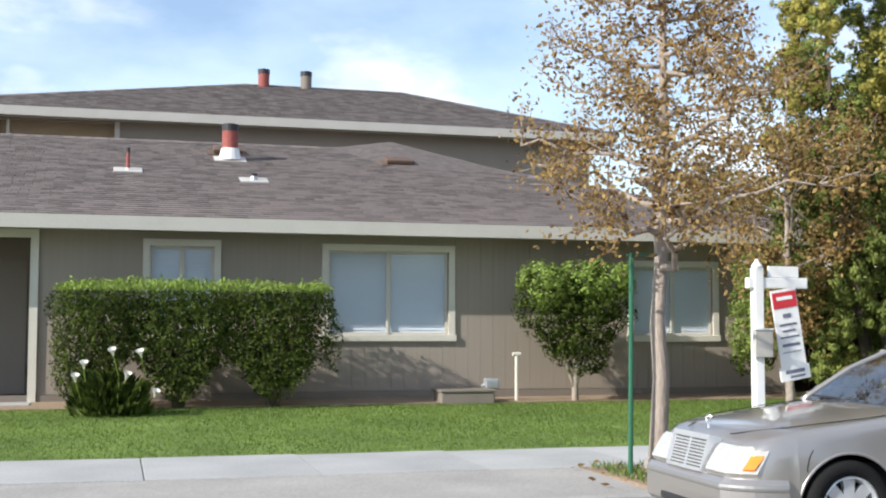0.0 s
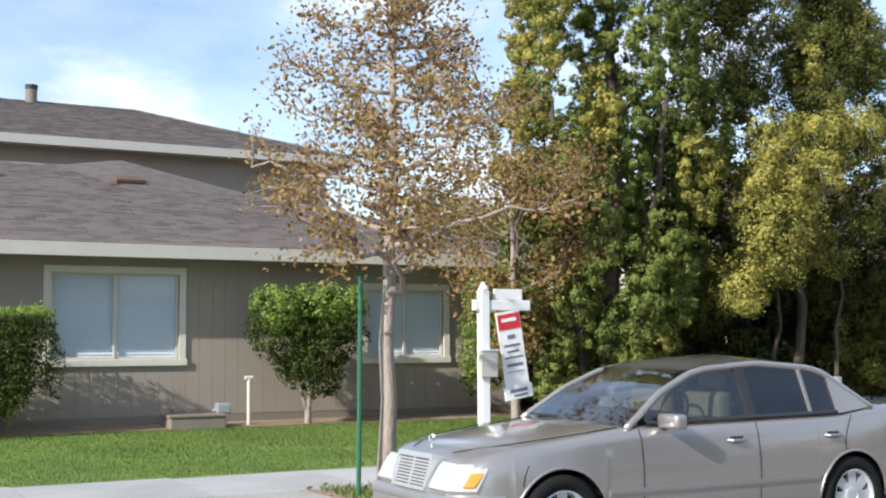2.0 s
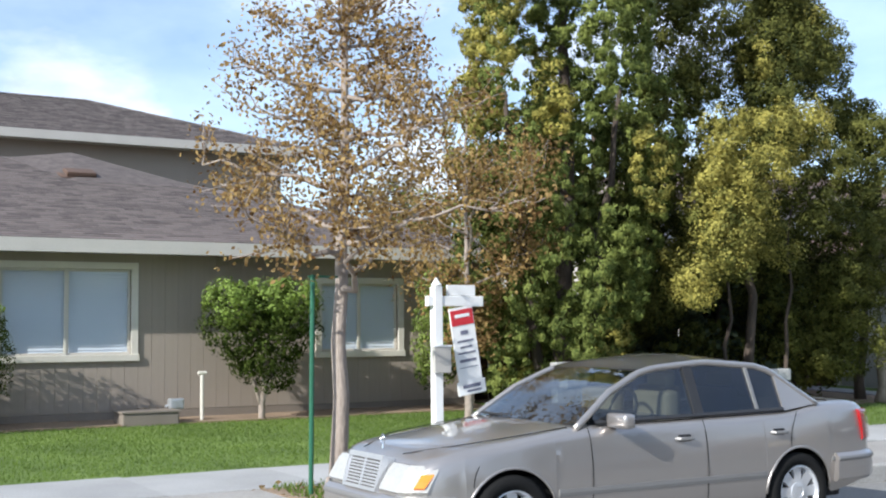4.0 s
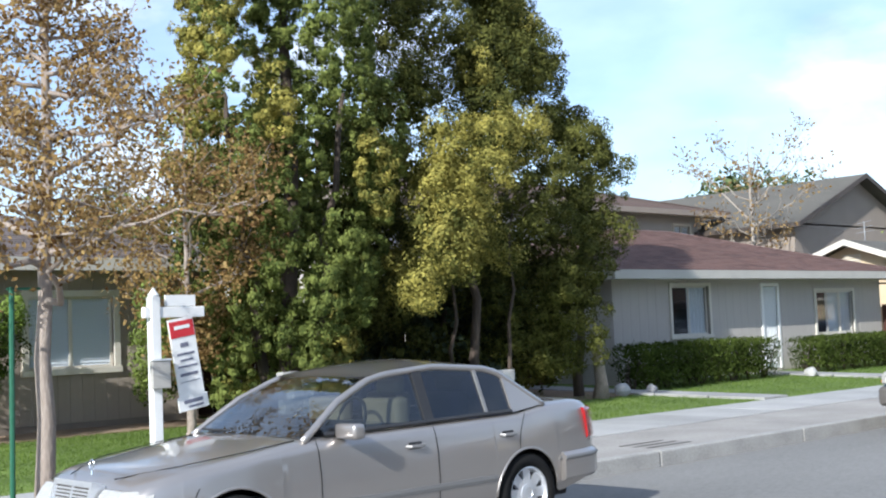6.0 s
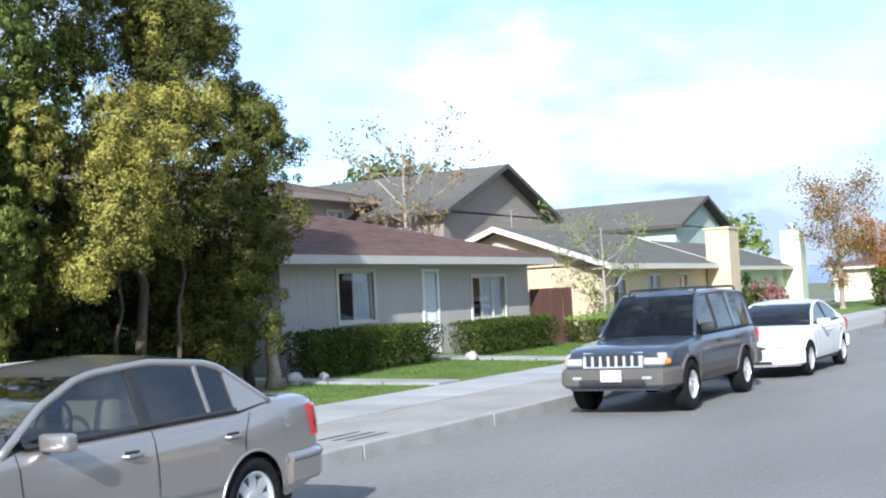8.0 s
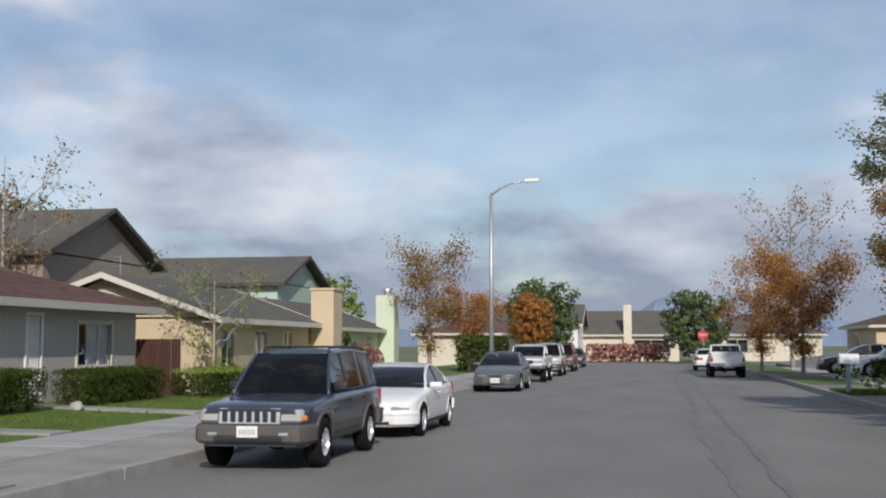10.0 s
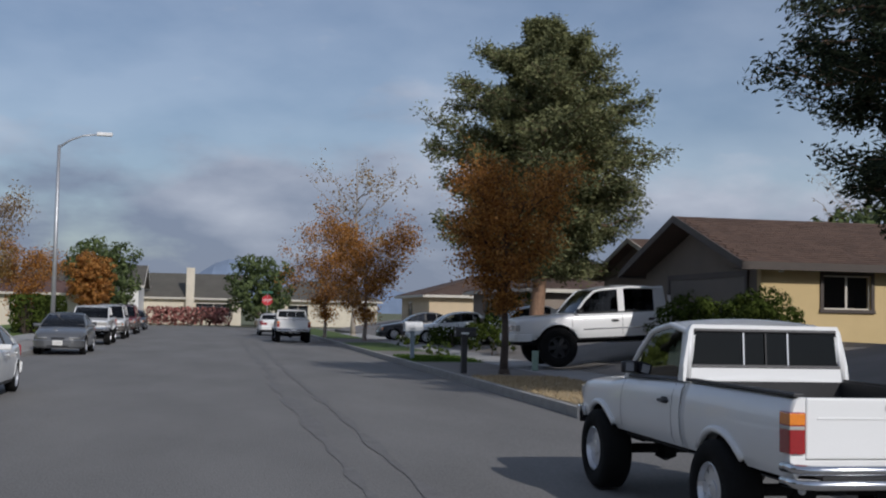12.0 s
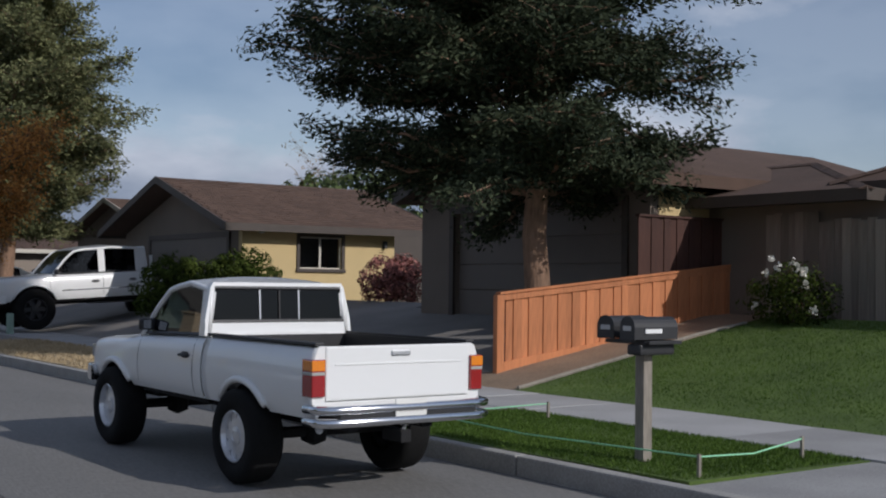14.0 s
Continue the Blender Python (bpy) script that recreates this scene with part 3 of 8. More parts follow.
def roof(parent, x0, x1, y0, y1, z, slope, mat, hip=(True, True), fascia=FASCIA, fh=0.18, shingles=0, near=None, gable_wall=None, over=0.5, runs=None):
    """A roof over the eave rectangle: ridge along x; each end hipped or a gable. Returns the ridge height."""
    half = (y1 - y0) / 2
    ym, zr = (y0 + y1) / 2, z + slope * half
    run = runs or (half, half)
    a = x0 + (run[0] if hip[0] else 0)
    b = x1 - (run[1] if hip[1] else 0)
    t = 0.1
    vs = [(x0, y0, z), (x1, y0, z), (x1, y1, z), (x0, y1, z), (a, ym, zr), (b, ym, zr)]
    vs += [(p[0], p[1], p[2] - t) for p in vs]
    fs = [(0, 1, 5, 4), (2, 3, 4, 5), (6, 10, 11, 7), (8, 11, 10, 9), (0, 6, 7, 1), (2, 8, 9, 3)]
    fs += [(3, 0, 4), (9, 10, 6), (3, 9, 6, 0)] if hip[0] else [(0, 4, 10, 6), (4, 3, 9, 10)]
    fs += [(1, 2, 5), (7, 11, 8), (1, 7, 8, 2)] if hip[1] else [(1, 7, 11, 5), (5, 11, 8, 2)]
    deck = sheet("roof", vs, fs, mat, parent)
    part("fascia", box(x0 - 0.03, x1 + 0.03, y0 - 0.03, y0 - 0.002, z - fh, z + 0.012), fascia, parent)
    part("fascia", box(x0 - 0.03, x1 + 0.03, y1 + 0.002, y1 + 0.03, z - fh, z + 0.012), fascia, parent)
    for x, s, h in ((x0, -1, hip[0]), (x1, 1, hip[1])):
        if h:
            part("fascia", box(min(x, x + s * 0.03), max(x, x + s * 0.03), y0, y1, z - fh, z + 0.012), fascia, parent)
        else:
            for yy in (y0, y1):
                part("barge_board", prism([(x, yy, z - fh), (x, yy, z + 0.02), (x, ym, zr + 0.02), (x, ym, zr - fh)], (s * 0.04, 0, 0)), fascia, parent)
    bm = bmesh.new()
    box(x0 + 0.02, x1 - 0.02, y0 + 0.02, y0 + over + 0.1, z - fh + 0.03, z - fh + 0.05, bm=bm)
    part("soffit", bm, fascia, parent)
    if shingles:
        L = math.hypot(half, slope * half)
        ang = math.atan(slope)
        me = mesh_of("shingle", box(-0.146, 0.146, 0, shingles * 1.12, 0, 0.02), mat)
        ms = []
        rows = int(L / shingles)
        for r in range(rows):
            s = r * shingles
            xa, xb = x0 + (s / L * run[0] if hip[0] else 0), x1 - (s / L * run[1] if hip[1] else 0)
            x = xa + (0.15 if r % 2 else 0.0) + random.uniform(0.0, 0.1) + 0.15
            while x < xb - 0.1:
                ms.append(Matrix.Translation((x, y0 + s * math.cos(ang), z + s * math.sin(ang) + 0.007 + random.uniform(0, 0.003))) @ Matrix.Rotation(ang - 0.075, 4, "X"))
                x += 0.3
        if near:
            ms.sort(key=lambda q: abs(q.translation.x - near) * 0.12 + (q.translation.y - y0))
            pieces("shingle", deck, mat, ms[:300], me)
            ms = ms[300:]
        joined("shingles", deck, mat, ms, me)
    if hip[0] or hip[1]:
        bm = bmesh.new()
        for p, q, on in (((x0, y0, z), (a, ym, zr), hip[0]), ((x1, y0, z), (b, ym, zr), hip[1]), ((a, ym, zr), (b, ym, zr), b - a > 0.3)):
            if on:
                p, q = Vector(p), Vector(q)
                n = int((q - p).length / 0.28)
                for k in range(n):
                    c = p.lerp(q, (k + 0.5) / n)
                    d = (q - p).normalized() * 0.16
                    s = Vector((-d.y, d.x, 0)).normalized() * 0.13
                    top = Vector((0, 0, 0.045))
                    prism([c - d - s - top * 0.3, c - d + top, c - d + s - top * 0.3], d * 2, bm)
        part("ridge_cap", bm, mat, deck)["kind"] = "stuff"
    if gable_wall:
        for x, h, s in ((x0 + over, hip[0], 1), (x1 - over, hip[1], -1)):
            if not h:
                k = 1 - over / half
                part("gable", prism([(x, y0 + over, z - 0.02), (x, y1 - over, z - 0.02), (x, ym, z + slope * half * k + over * slope * 0.3)], (s * 0.12, 0, 0)), gable_wall, parent)
    return zr


def stack(m, r, h, mat, label, base=True):
    """A roof pipe with its flashing and cap."""
    ob = thing("roof_pipe", m, label, "roof vent", "roof pipes")
    part("pipe", lathe([(r, -0.1), (r, h), (r * 0.85, h), (r * 0.85, h - 0.05)], 16), mat, ob)
    part("cap", lathe([(r * 1.04, h - 0.16 * h), (r * 1.1, h + 0.02), (r * 0.9, h + 0.03), (r * 0.8, h - 0.04)], 16), BLACK, ob)
    if base:
        f = max(r * 2.0, 0.23)
        plate_ob = part("flashing", box(-f * 0.8, f * 0.8, -f, f, -0.004, 0.016, 0.004), FASCIA, ob)
        plate_ob.matrix_basis = pose(0, 0, 0.012, 0, 17.5, 0)
        part("collar", lathe([(r * 1.45, 0.0), (r * 1.15, r * 1.4), (r * 1.02, r * 1.5)], 16), GALV if mat is not RUST else WHITE, ob)
    return ob


# ---- the taupe bungalow opposite ----
H1 = pose(-15.3, 0, 0, 0, 0, 90)
G1 = 0.26
h1 = thing("bungalow", H1, "taupe single-storey house with grooved siding and shingle roof", "house")
holes = [(-1.74, -0.84, 1.28, 2.54), (0.84, 2.69, 1.27, 2.52), (5.75, 7.14, 1.26, 2.35), (-5.2, -3.36, 0.2, 2.62)]
wall("wall", h1, -14, 8.6, 0.1, 2.8, 0.0, 0.14, holes, TAUPE)
siding(h1, -14, 8.6, G1 + 0.18, 2.74, -0.001, [(h[0] - 0.1, h[1] + 0.1, h[2] - 0.1, h[3] + 0.1) if h[2] > 1 else (h[0], h[1] + 0.1, h[2], h[3] + 0.1) for h in holes], TAUPE)
wall("wall", h1, -14, 8.6, 0.1, 2.8, 11.0, 0.14, [], TAUPE)
part("side_wall", box(8.46, 8.6, 0.14, 11, 0.1, 2.8), TAUPE, h1)
part("side_wall", box(-14, -13.86, 0.14, 11, 0.1, 2.8), TAUPE, h1)
part("skirt", box(-14, 8.6, -0.03, -0.002, 0.05, G1 + 0.17), TAUPE_DARK, h1)
roof(h1, -14.6, 9.2, -0.6, 11.74, 2.9, 0.315, SHINGLE, (False, True), shingles=0.14, near=2.0)
# small raised peak where ridge and hip meet
RZ = 2.9 + 0.315 * 6.17
sheet("roof_peak", [(1.8, 5.57, RZ + 0.02), (3.03, 5.57, RZ + 0.2), (2.7, 3.6, RZ - 1.97 * 0.315 + 0.02), (5.0, 3.6, RZ - 1.97 * 0.315 + 0.02), (3.6, 6.4, RZ - 0.2)], [(0, 2, 1), (2, 3, 1), (3, 4, 1), (4, 0, 1)], SHINGLE, h1)
bm = bmesh.new()
box(-5.2, -5.1, 0.14, 1.6, 0.2, 2.7, bm=bm)
box(-3.36, -3.25, 0.14, 1.6, 0.2, 2.7, bm=bm)
box(-5.2, -3.3, 1.6, 1.7, 0.2, 2.7, bm=bm)
part("porch_wall", bm, TAUPE, h1)
part("porch_floor", box(-5.2, -3.3, -0.5, 1.6, 0.1, 0.34, 0.01), CONCRETE, h1)
bm = bmesh.new()
box(-3.36, -3.25, -0.05, 0.0, 0.3, 2.74, bm=bm)
box(-5.2, -3.36, -0.05, 0.0, 2.62, 2.74, bm=bm)
part("door_trim", bm, TRIM, h1)
pd = thing("door_1", H1 @ pose(-4.42, 1.56, 0.34), "plain pale taupe front door set back in a porch", "door", kind="structure")
part("leaf", box(0, 0.92, 0, 0.035, 0, 2.05, 0.004), TAUPE, pd)
part("threshold", box(-0.02, 0.94, -0.04, 0.04, -0.01, 0.02), DKTRIM, pd)
window("window_1", H1 @ pose(-1.74, 0, 1.28), 0.90, 1.26, "small sliding window with cream surround and drawn blind")
window("window_2", H1 @ pose(0.84, 0, 1.27), 1.85, 1.25, "wide sliding window with cream surround and pale blind")
window("window_3", H1 @ pose(5.75, 0, 1.26), 1.39, 1.09, "sliding window with cream surround behind the street tree", panes=2, open_part=0.0)


def on_roof1(y, s):
    """A point of the bungalow's street slope: y along the street, s metres back from the eave."""
    return (-14.7 - s, y, 2.91 + 0.315 * s)


stack(pose(*on_roof1(-0.28, 4.5)), 0.14, 0.62, RUST, "rusty red flue pipe on a white collar on the roof")
stack(pose(*on_roof1(-2.05, 3.2)), 0.03, 0.36, RUST, "thin rusty vent pipe on a pale flashing on the roof")
stack(pose(*on_roof1(-0.05, 2.7)), 0.05, 0.1, GALV, "short grey vent stub on a pale flashing on the roof")
for y, s in ((-0.28, 5.1), (2.85, 4.7)):
    v = thing("roof_vent", pose(*on_roof1(y, s), 0, 17.5, 0), "low rusty metal roof vent box on the shingles", "roof vent", "roof vents")
    part("hood", box(-0.2, 0.2, -0.26, 0.26, 0.04, 0.12, 0.02), SHINGLE_DARK, v)
    part("base", box(-0.24, 0.24, -0.36, 0.36, 0.0, 0.03), SHINGLE_DARK, v)

# ---- the two-storey block behind it ----
H1B = pose(-29.7, 0, 0, 0, 0, 90)
hb = thing("apartment_block", H1B, "taupe two-storey building behind the bungalow with hipped shingle roof", "house")
bal = [(-5.6, -2.3, 4.3, 6.55)]
wall("wall", hb, -6.6, 10.9, 0, 6.74, 0, 0.15, bal, TAUPE)
wall("wall", hb, -6.6, 10.9, 0, 6.74, 9, 0.15, [], TAUPE)
part("side_wall", box(10.75, 10.9, 0.15, 9, 0, 6.74), TAUPE, hb)
part("side_wall", box(-6.6, -6.45, 0.15, 9, 0, 6.74), TAUPE, hb)
# tan back wall, brighter than the taupe to put warm light in colour
part("balcony_back", box(-5.9, -2.0, 0.75, 0.85, 4.2, 6.74), TAN_WALL, hb)
part("balcony_floor", box(-5.9, -2.0, 0.15, 1.6, 4.2, 4.3), TAUPE, hb)
for a, b, c in ((-5.72, -5.6, 6.6), (-2.3, -2.18, 6.6), (-4.95, -4.87, 6.55)):
    part("balcony_trim", box(a, b, -0.04, 0 if c > 6.56 else 0.06, 4.3, c), TRIM, hb)
roof(hb, -7.2, 11.5, -0.6, 9.6, 6.8, 0.36, SHINGLE, (True, True), fh=0.22, shingles=0.16, runs=(8.7, 5.1))
for y, mat, lab in ((2.05, RUST, "rusty red flue pipe standing on the upper roof"), (3.35, TAUPE_DARK, "grey metal flue pipe standing on the upper roof")):
    stack(pose(-34.1, y, 8.35), 0.17, 0.75, mat, lab, False)
v = thing("roof_vent", pose(-33.3, 2.75, 8.0, 0, 19, 0), "dark low vent box on the upper roof", "roof vent", "roof vents")
part("hood", box(-0.2, 0.2, -0.45, 0.45, 0.0, 0.16, 0.02), SHINGLE_DARK, v)

# ---- the grey bungalow further along ----
H2 = pose(-14.2, 0, 0, 0, 0, 90)
h2 = thing("bungalow", H2, "light grey single-storey house with red-brown shingle roof", "house")
holes2 = [(20.17, 21.6, 1.27, 2.38), (23.86, 24.5, 0.34, 2.36), (26.36, 28.25, 1.12, 2.22)]
wall("wall", h2, 18.1, 29.8, 0.1, 2.7, 0, 0.14, holes2, GREY_WALL)
siding(h2, 18.1, 29.8, 0.3, 2.6, -0.001, [(h[0] - 0.08, h[1] + 0.08, h[2] - 0.08, h[3] + 0.08) for h in holes2], GREY_WALL, 0.3)
part("side_wall", box(29.66, 29.8, 0.14, 8, 0.1, 2.7), GREY_WALL, h2)
part("side_wall", box(18.1, 18.24, 0.14, 8, 0.1, 2.7), GREY_WALL, h2)
wall("wall", h2, 18.1, 29.8, 0.1, 2.7, 8.0, 0.14, [], GREY_WALL)
roof(h2, 17.5, 30.4, -0.6, 8.7, 2.7, 0.3, SHINGLE_RED, (True, True), shingles=0.16)
window("window_4", H2 @ pose(20.17, 0, 1.27), 1.43, 1.11, "sliding window with cream surround, one half dark and open", blind=CURTAIN, slats=False, open_part=1, fw=0.08)
window("window_5", H2 @ pose(26.36, 0, 1.12), 1.89, 1.1, "wide window with pale curtains drawn to the middle", blind=CURTAIN, slats=False, panes=3, open_part=1, fw=0.08)
d2 = thing("door_2", H2 @ pose(23.86, 0.0, 0.34), "white screened front door in a white frame", "door", kind="structure")
bm = bmesh.new()
for q in ((-0.08, 0, 0, 2.1), (0.64, 0.72, 0, 2.1), (0, 0.64, 2.02, 2.1)):
    box(q[0], q[1], -0.04, 0.05, q[2], q[3], bm=bm)
part("door_frame", bm, WHITE, d2)
part("leaf", box(0.01, 0.63, 0.01, 0.05, 0.01, 2.01, 0.004), CURTAIN, d2)
bm = bmesh.new()
for k in range(9):
    box(0.05 + k * 0.062, 0.065 + k * 0.062, -0.005, 0.006, 0.1, 1.95, bm=bm)
part("grille", bm, WHITE, d2)
part("knob", lathe([(0.0, -0.05), (0.03, -0.045), (0.03, -0.02), (0.012, 0)], 12), CHROME, d2).matrix_basis = pose(0.56, 0, 0.95, 90)
h2b = thing("apartment_block", pose(-25, 0, 0, 0, 0, 90), "two-storey building behind the grey bungalow with brown eaves", "house")
wall("wall", h2b, 20, 37, 0, 5.6, 0, 0.15, [(35.2, 36.2, 4.0, 5.2)], GREY_WALL)
part("side_wall", box(36.85, 37, 0.15, 8, 0, 5.6), GREY_WALL, h2b)
part("side_wall", box(20, 20.15, 0.15, 8, 0, 5.6), GREY_WALL, h2b)
roof(h2b, 19.2, 37.8, -0.8, 9, 5.7, 0.28, SHINGLE_DARK, (True, True), fascia=BROWN_WALL)
window("window_6", pose(-25, 35.2, 4.0, 0, 0, 90), 1.0, 1.2, "small upper window with pale blind")


def far_house(name, m, x0, x1, y1, z1, slope, wall_mat, roof_mat, hip, label, holes=(), base=0.0, fascia=TRIM, over=0.5, shingle=0.0):
    """A house on the frame m, its front in the plane y = 0: walls, roof, gables, windows."""
    h = thing(name, m, label, "house")
    wall("wall", h, x0, x1, base, z1, 0, 0.15, [q for q in holes], wall_mat)
    wall("wall", h, x0, x1, base, z1, y1 - 0.15, 0.15, [], wall_mat)
    part("side_wall", box(x0, x0 + 0.15, 0.15, y1 - 0.15, base, z1), wall_mat, h)
    part("side_wall", box(x1 - 0.15, x1, 0.15, y1 - 0.15, base, z1), wall_mat, h)
    roof(h, x0 - over, x1 + over, -over, y1 + over, z1 - over * slope * 0.2, slope, roof_mat, hip, fascia, 0.16, gable_wall=wall_mat, over=over, shingles=shingle)
    for q in holes:
        w = part("window", box(q[0], q[1], 0.05, 0.07, q[2], q[3]), PANE, h)
        part("frame", box(q[0] - 0.06, q[1] + 0.06, -0.03, 0.04, q[2] - 0.08, q[2] - 0.003), fascia, w)
        part("frame", box(q[0] - 0.06, q[1] + 0.06, -0.03, 0.04, q[3] + 0.003, q[3] + 0.08), fascia, w)
        part("mullion", box((q[0] + q[1]) / 2 - 0.03, (q[0] + q[1]) / 2 + 0.03, 0.01, 0.05, q[2], q[3]), fascia, w)
        part("room", box(q[0], q[1], 0.4, 0.5, q[2], q[3]), DARKROOM, w)
    return h


# left side, further along: gables seen between the trees
far_house("brown_house", pose(-21, 37, 0, 0, 0, 0), -14, 0, 9.2, 5.0, 0.4, BROWN_WALL, SHINGLE_GREY, (False, False), "two-storey brown stucco house with grey gable roof", fascia=DKTRIM)
hy = far_house("yellow_house", pose(-12.8, 32, 0, 0, 0, 90), 0, 10.5, 6.6, 2.5, 0.36, TAN_WALL, SHINGLE_GREY, (False, False), "single-storey tan stucco house with grey gable roof", [(0.9, 2.0, 0.5, 2.1), (4.0, 5.2, 1.0, 2.1), (7.0, 8.0, 0.4, 2.1)])
bm = bmesh.new()
for k in range(6):
    box(3.05, 3.6, -0.03, 0.0, 2.85 + 0.07 * k, 2.89 + 0.07 * k, bm=bm)
gv = part("gable_vent", bm, TRIM, hy)
gv.matrix_basis = pose(0, 0, 0, 0, 0, -90)
gv.matrix_basis = Matrix(((0, 1, 0, 0.0), (1, 0, 0, 0), (0, 0, 1, 0.15), (0, 0, 0, 1)))
ch = thing("chimney", pose(-12.3, 42.9, 0), "broad tan stucco chimney stack beside the house", "chimney")
part("shaft", box(-0.45, 0.45, -0.65, 0.65, 0, 3.75, 0.03), TAN_WALL, ch)
part("cap", box(-0.5, 0.5, -0.7, 0.7, 3.75, 3.83, 0.01), TAN_WALL, ch)
far_house("mint_house", pose(-19, 57.4, 0, 0, 0, 0), -14, 0, 8.4, 4.9, 0.36, MINT, SHINGLE_GREY, (False, False), "two-storey mint green house with grey gable roof", fascia=DKTRIM)
far_house("green_house", pose(-14.4, 50, 0, 0, 0, 90), 0, 11.5, 7, 2.5, 0.35, LTGREEN, SHINGLE_GREY, (False, False), "single-storey pale green house with grey gable roof", [(8, 9, 0.9, 2.0)])
ch = thing("chimney", pose(-14.0, 61.0, 0), "pale green chimney stack with a metal cap", "chimney")
part("shaft", box(-0.5, 0.5, -0.6, 0.6, 0, 4.3, 0.03), LTGREEN, ch)
part("cap", lathe([(0.2, 4.3), (0.2, 4.55), (0.32, 4.56), (0.3, 4.65), (0.05, 4.72)], 12), GALV, ch)
far_house("red_roofed_house", pose(-9.5, 92, 0, 0, 0, 90), 0, 10, 9, 2.6, 0.3, CREAM, SHINGLE_RED, (True, True), "far single-storey cream house with red-brown roof", [(2, 4, 0.9, 2.1)])
far_house("white_gabled_house", pose(-17, 110, 0, 0, 0, 0), 0, 10, 9, 3.6, 0.4, WHITE, SHINGLE_GREY, (False, False), "far white gabled house behind the red roof")
hend = far_house("end_house", pose(-7.2, 119, 0, 0, 0, 0), 0, 9.6, 9, 2.7, 0.5, CREAM, SHINGLE_GREY, (False, False), "low cream house across the end of the street", [(5.2, 8.6, 0.9, 2.1)])
part("chimney", box(4.2, 5.0, -0.6, 0.1, 0, 5.6, 0.02), CREAM, hend)
far_house("end_house", pose(4, 119, 0, 0, 0, 0), 0, 12, 9, 2.7, 0.4, CREAM, SHINGLE_GREY, (True, True), "low cream house across the end of the street", [(3, 5, 0.9, 2.1)])

# ---- right side: dark garage house, yellow house, low houses further along ----
G4 = 1.0
h4 = thing("garage_house", pose(14.1, 19.5, G4, 0, 0, -90), "taupe stucco house with a wide garage under a gable, shade in its wall colour", "house")
# street front in the shade-toned colour, only the sun-facing side wall yellow
wall("wall", h4, 0, 6.85, -0.9, 2.3, 0, 0.2, [(1.2, 6.2, -0.9, 2.07)], DKWALL)
prism_bm = prism([(0, 0, 2.3), (6.85, 0, 2.3), (6.85, 0, 2.40), (3.4, 0, 3.48), (0, 0, 2.40)], (0, 0.2, 0))
part("gable", prism_bm, DKWALL, h4)
part("side_wall", box(6.65, 6.85, 0.2, 9, -1, 2.3), YELLOW, h4)
part("side_wall", box(0, 0.2, 0.2, 9, -1, 2.3), DKWALL, h4)
bm = bmesh.new()
for q in ((1.06, 1.2, -0.1, 2.2), (6.2, 6.34, -0.1, 2.2), (1.2, 6.2, 2.07, 2.2)):
    box(q[0], q[1], -0.05, 0.02, q[2], q[3], bm=bm)
part("garage_trim", bm, DKTRIM, h4)
gd = thing("garage_door", pose(14.1, 19.5, G4, 0, 0, -90) @ pose(1.2, 0.12, -0.05), "wide plain taupe garage door, shut", "garage door", kind="structure")
for k in range(4):
    part("panel", box(0.01, 4.99, 0, 0.045, 0.02 + 0.525 * k, 0.535 + 0.525 * k, 0.006), DKDOOR, gd)
bm = bmesh.new()
for s, q in ((1, -0.3), (-1, 7.4)):
    prism([(q, -0.55, 2.42 - 0.1), (q, -0.55, 2.54), (3.42, -0.55, 3.74), (3.42, -0.55, 3.52)], (0, 9.6, 0), bm)
part("roof", bm, SHINGLE_DARK, h4)
bm = bmesh.new()
for s, q in ((1, -0.33), (-1, 7.43)):
    prism([(q, -0.59, 2.3), (q, -0.59, 2.57), (3.42, -0.59, 3.78), (3.42, -0.59, 3.50)], (0, 0.04, 0), bm)
part("barge_board", bm, DKTRIM, h4)
part("floodlight", box(7.0, 7.1, 0.1, 0.2, 2.3, 2.42, 0.02), WHITE, h4)
# long wing running back towards the neighbour
wing = thing("house_wing", pose(15.6, 12.6, G4, 0, 0, -90), "dark shingled wing behind the tall fence, one yellow wall", "house")
# wall colour carries the deep shade under the eave
wall("wall", wing, -0.3, 4.2, -1, 2.1, 0, 0.15, [], DKWALL)
part("side_wall", box(4.05, 4.2, 0.15, 5, -1, 2.1), DKWALL, wing)
roof(wing, -1.2, 3.6, -0.6, 6.5, 2.15, 0.24, SHINGLE_DARK, (False, True), fascia=DKTRIM)
h5 = thing("neighbour_house", pose(16.3, 9.3, G4, 0, 0, -90), "pale grey house beside the tall fence with dark eaves", "house")
wall("wall", h5, 0, 9, -1.2, 2.2, 0, 0.2, [], surf("pale_blue_grey_stucco", (0.42, 0.45, 0.48), 0.85, 0.08, 1.3, 60, 0.15))
part("side_wall", box(0, 0.2, 0.2, 8, -1.2, 2.2), DKWALL, h5)
roof(h5, -0.8, 9.8, -0.7, 8.5, 2.3, 0.4, SHINGLE_DARK, (True, True), fascia=DKTRIM, fh=0.25)

G3 = 1.0
h3 = thing("yellow_house", pose(13.0, 26, G3), "yellow stucco house with dark brown gable roof and garage", "house")
wall("wall", h3, 0, 4.7, -1, 2.05, 0, 0.2, [(1.68, 2.98, 0.95, 1.8)], YELLOW)
# gable and far side take the shade-toned colour, the sunlit wall yellow
part("gable_wall", prism([(0, 0.2, -1), (0, 8.0, -1), (0, 8.0, 2.0), (0, 4.0, 3.2), (0, 0.2, 2.0)], (0.2, 0, 0)), DKWALL, h3)
part("side_wall", box(4.5, 4.7, 0.2, 8, -1, 2.05), DKWALL, h3)
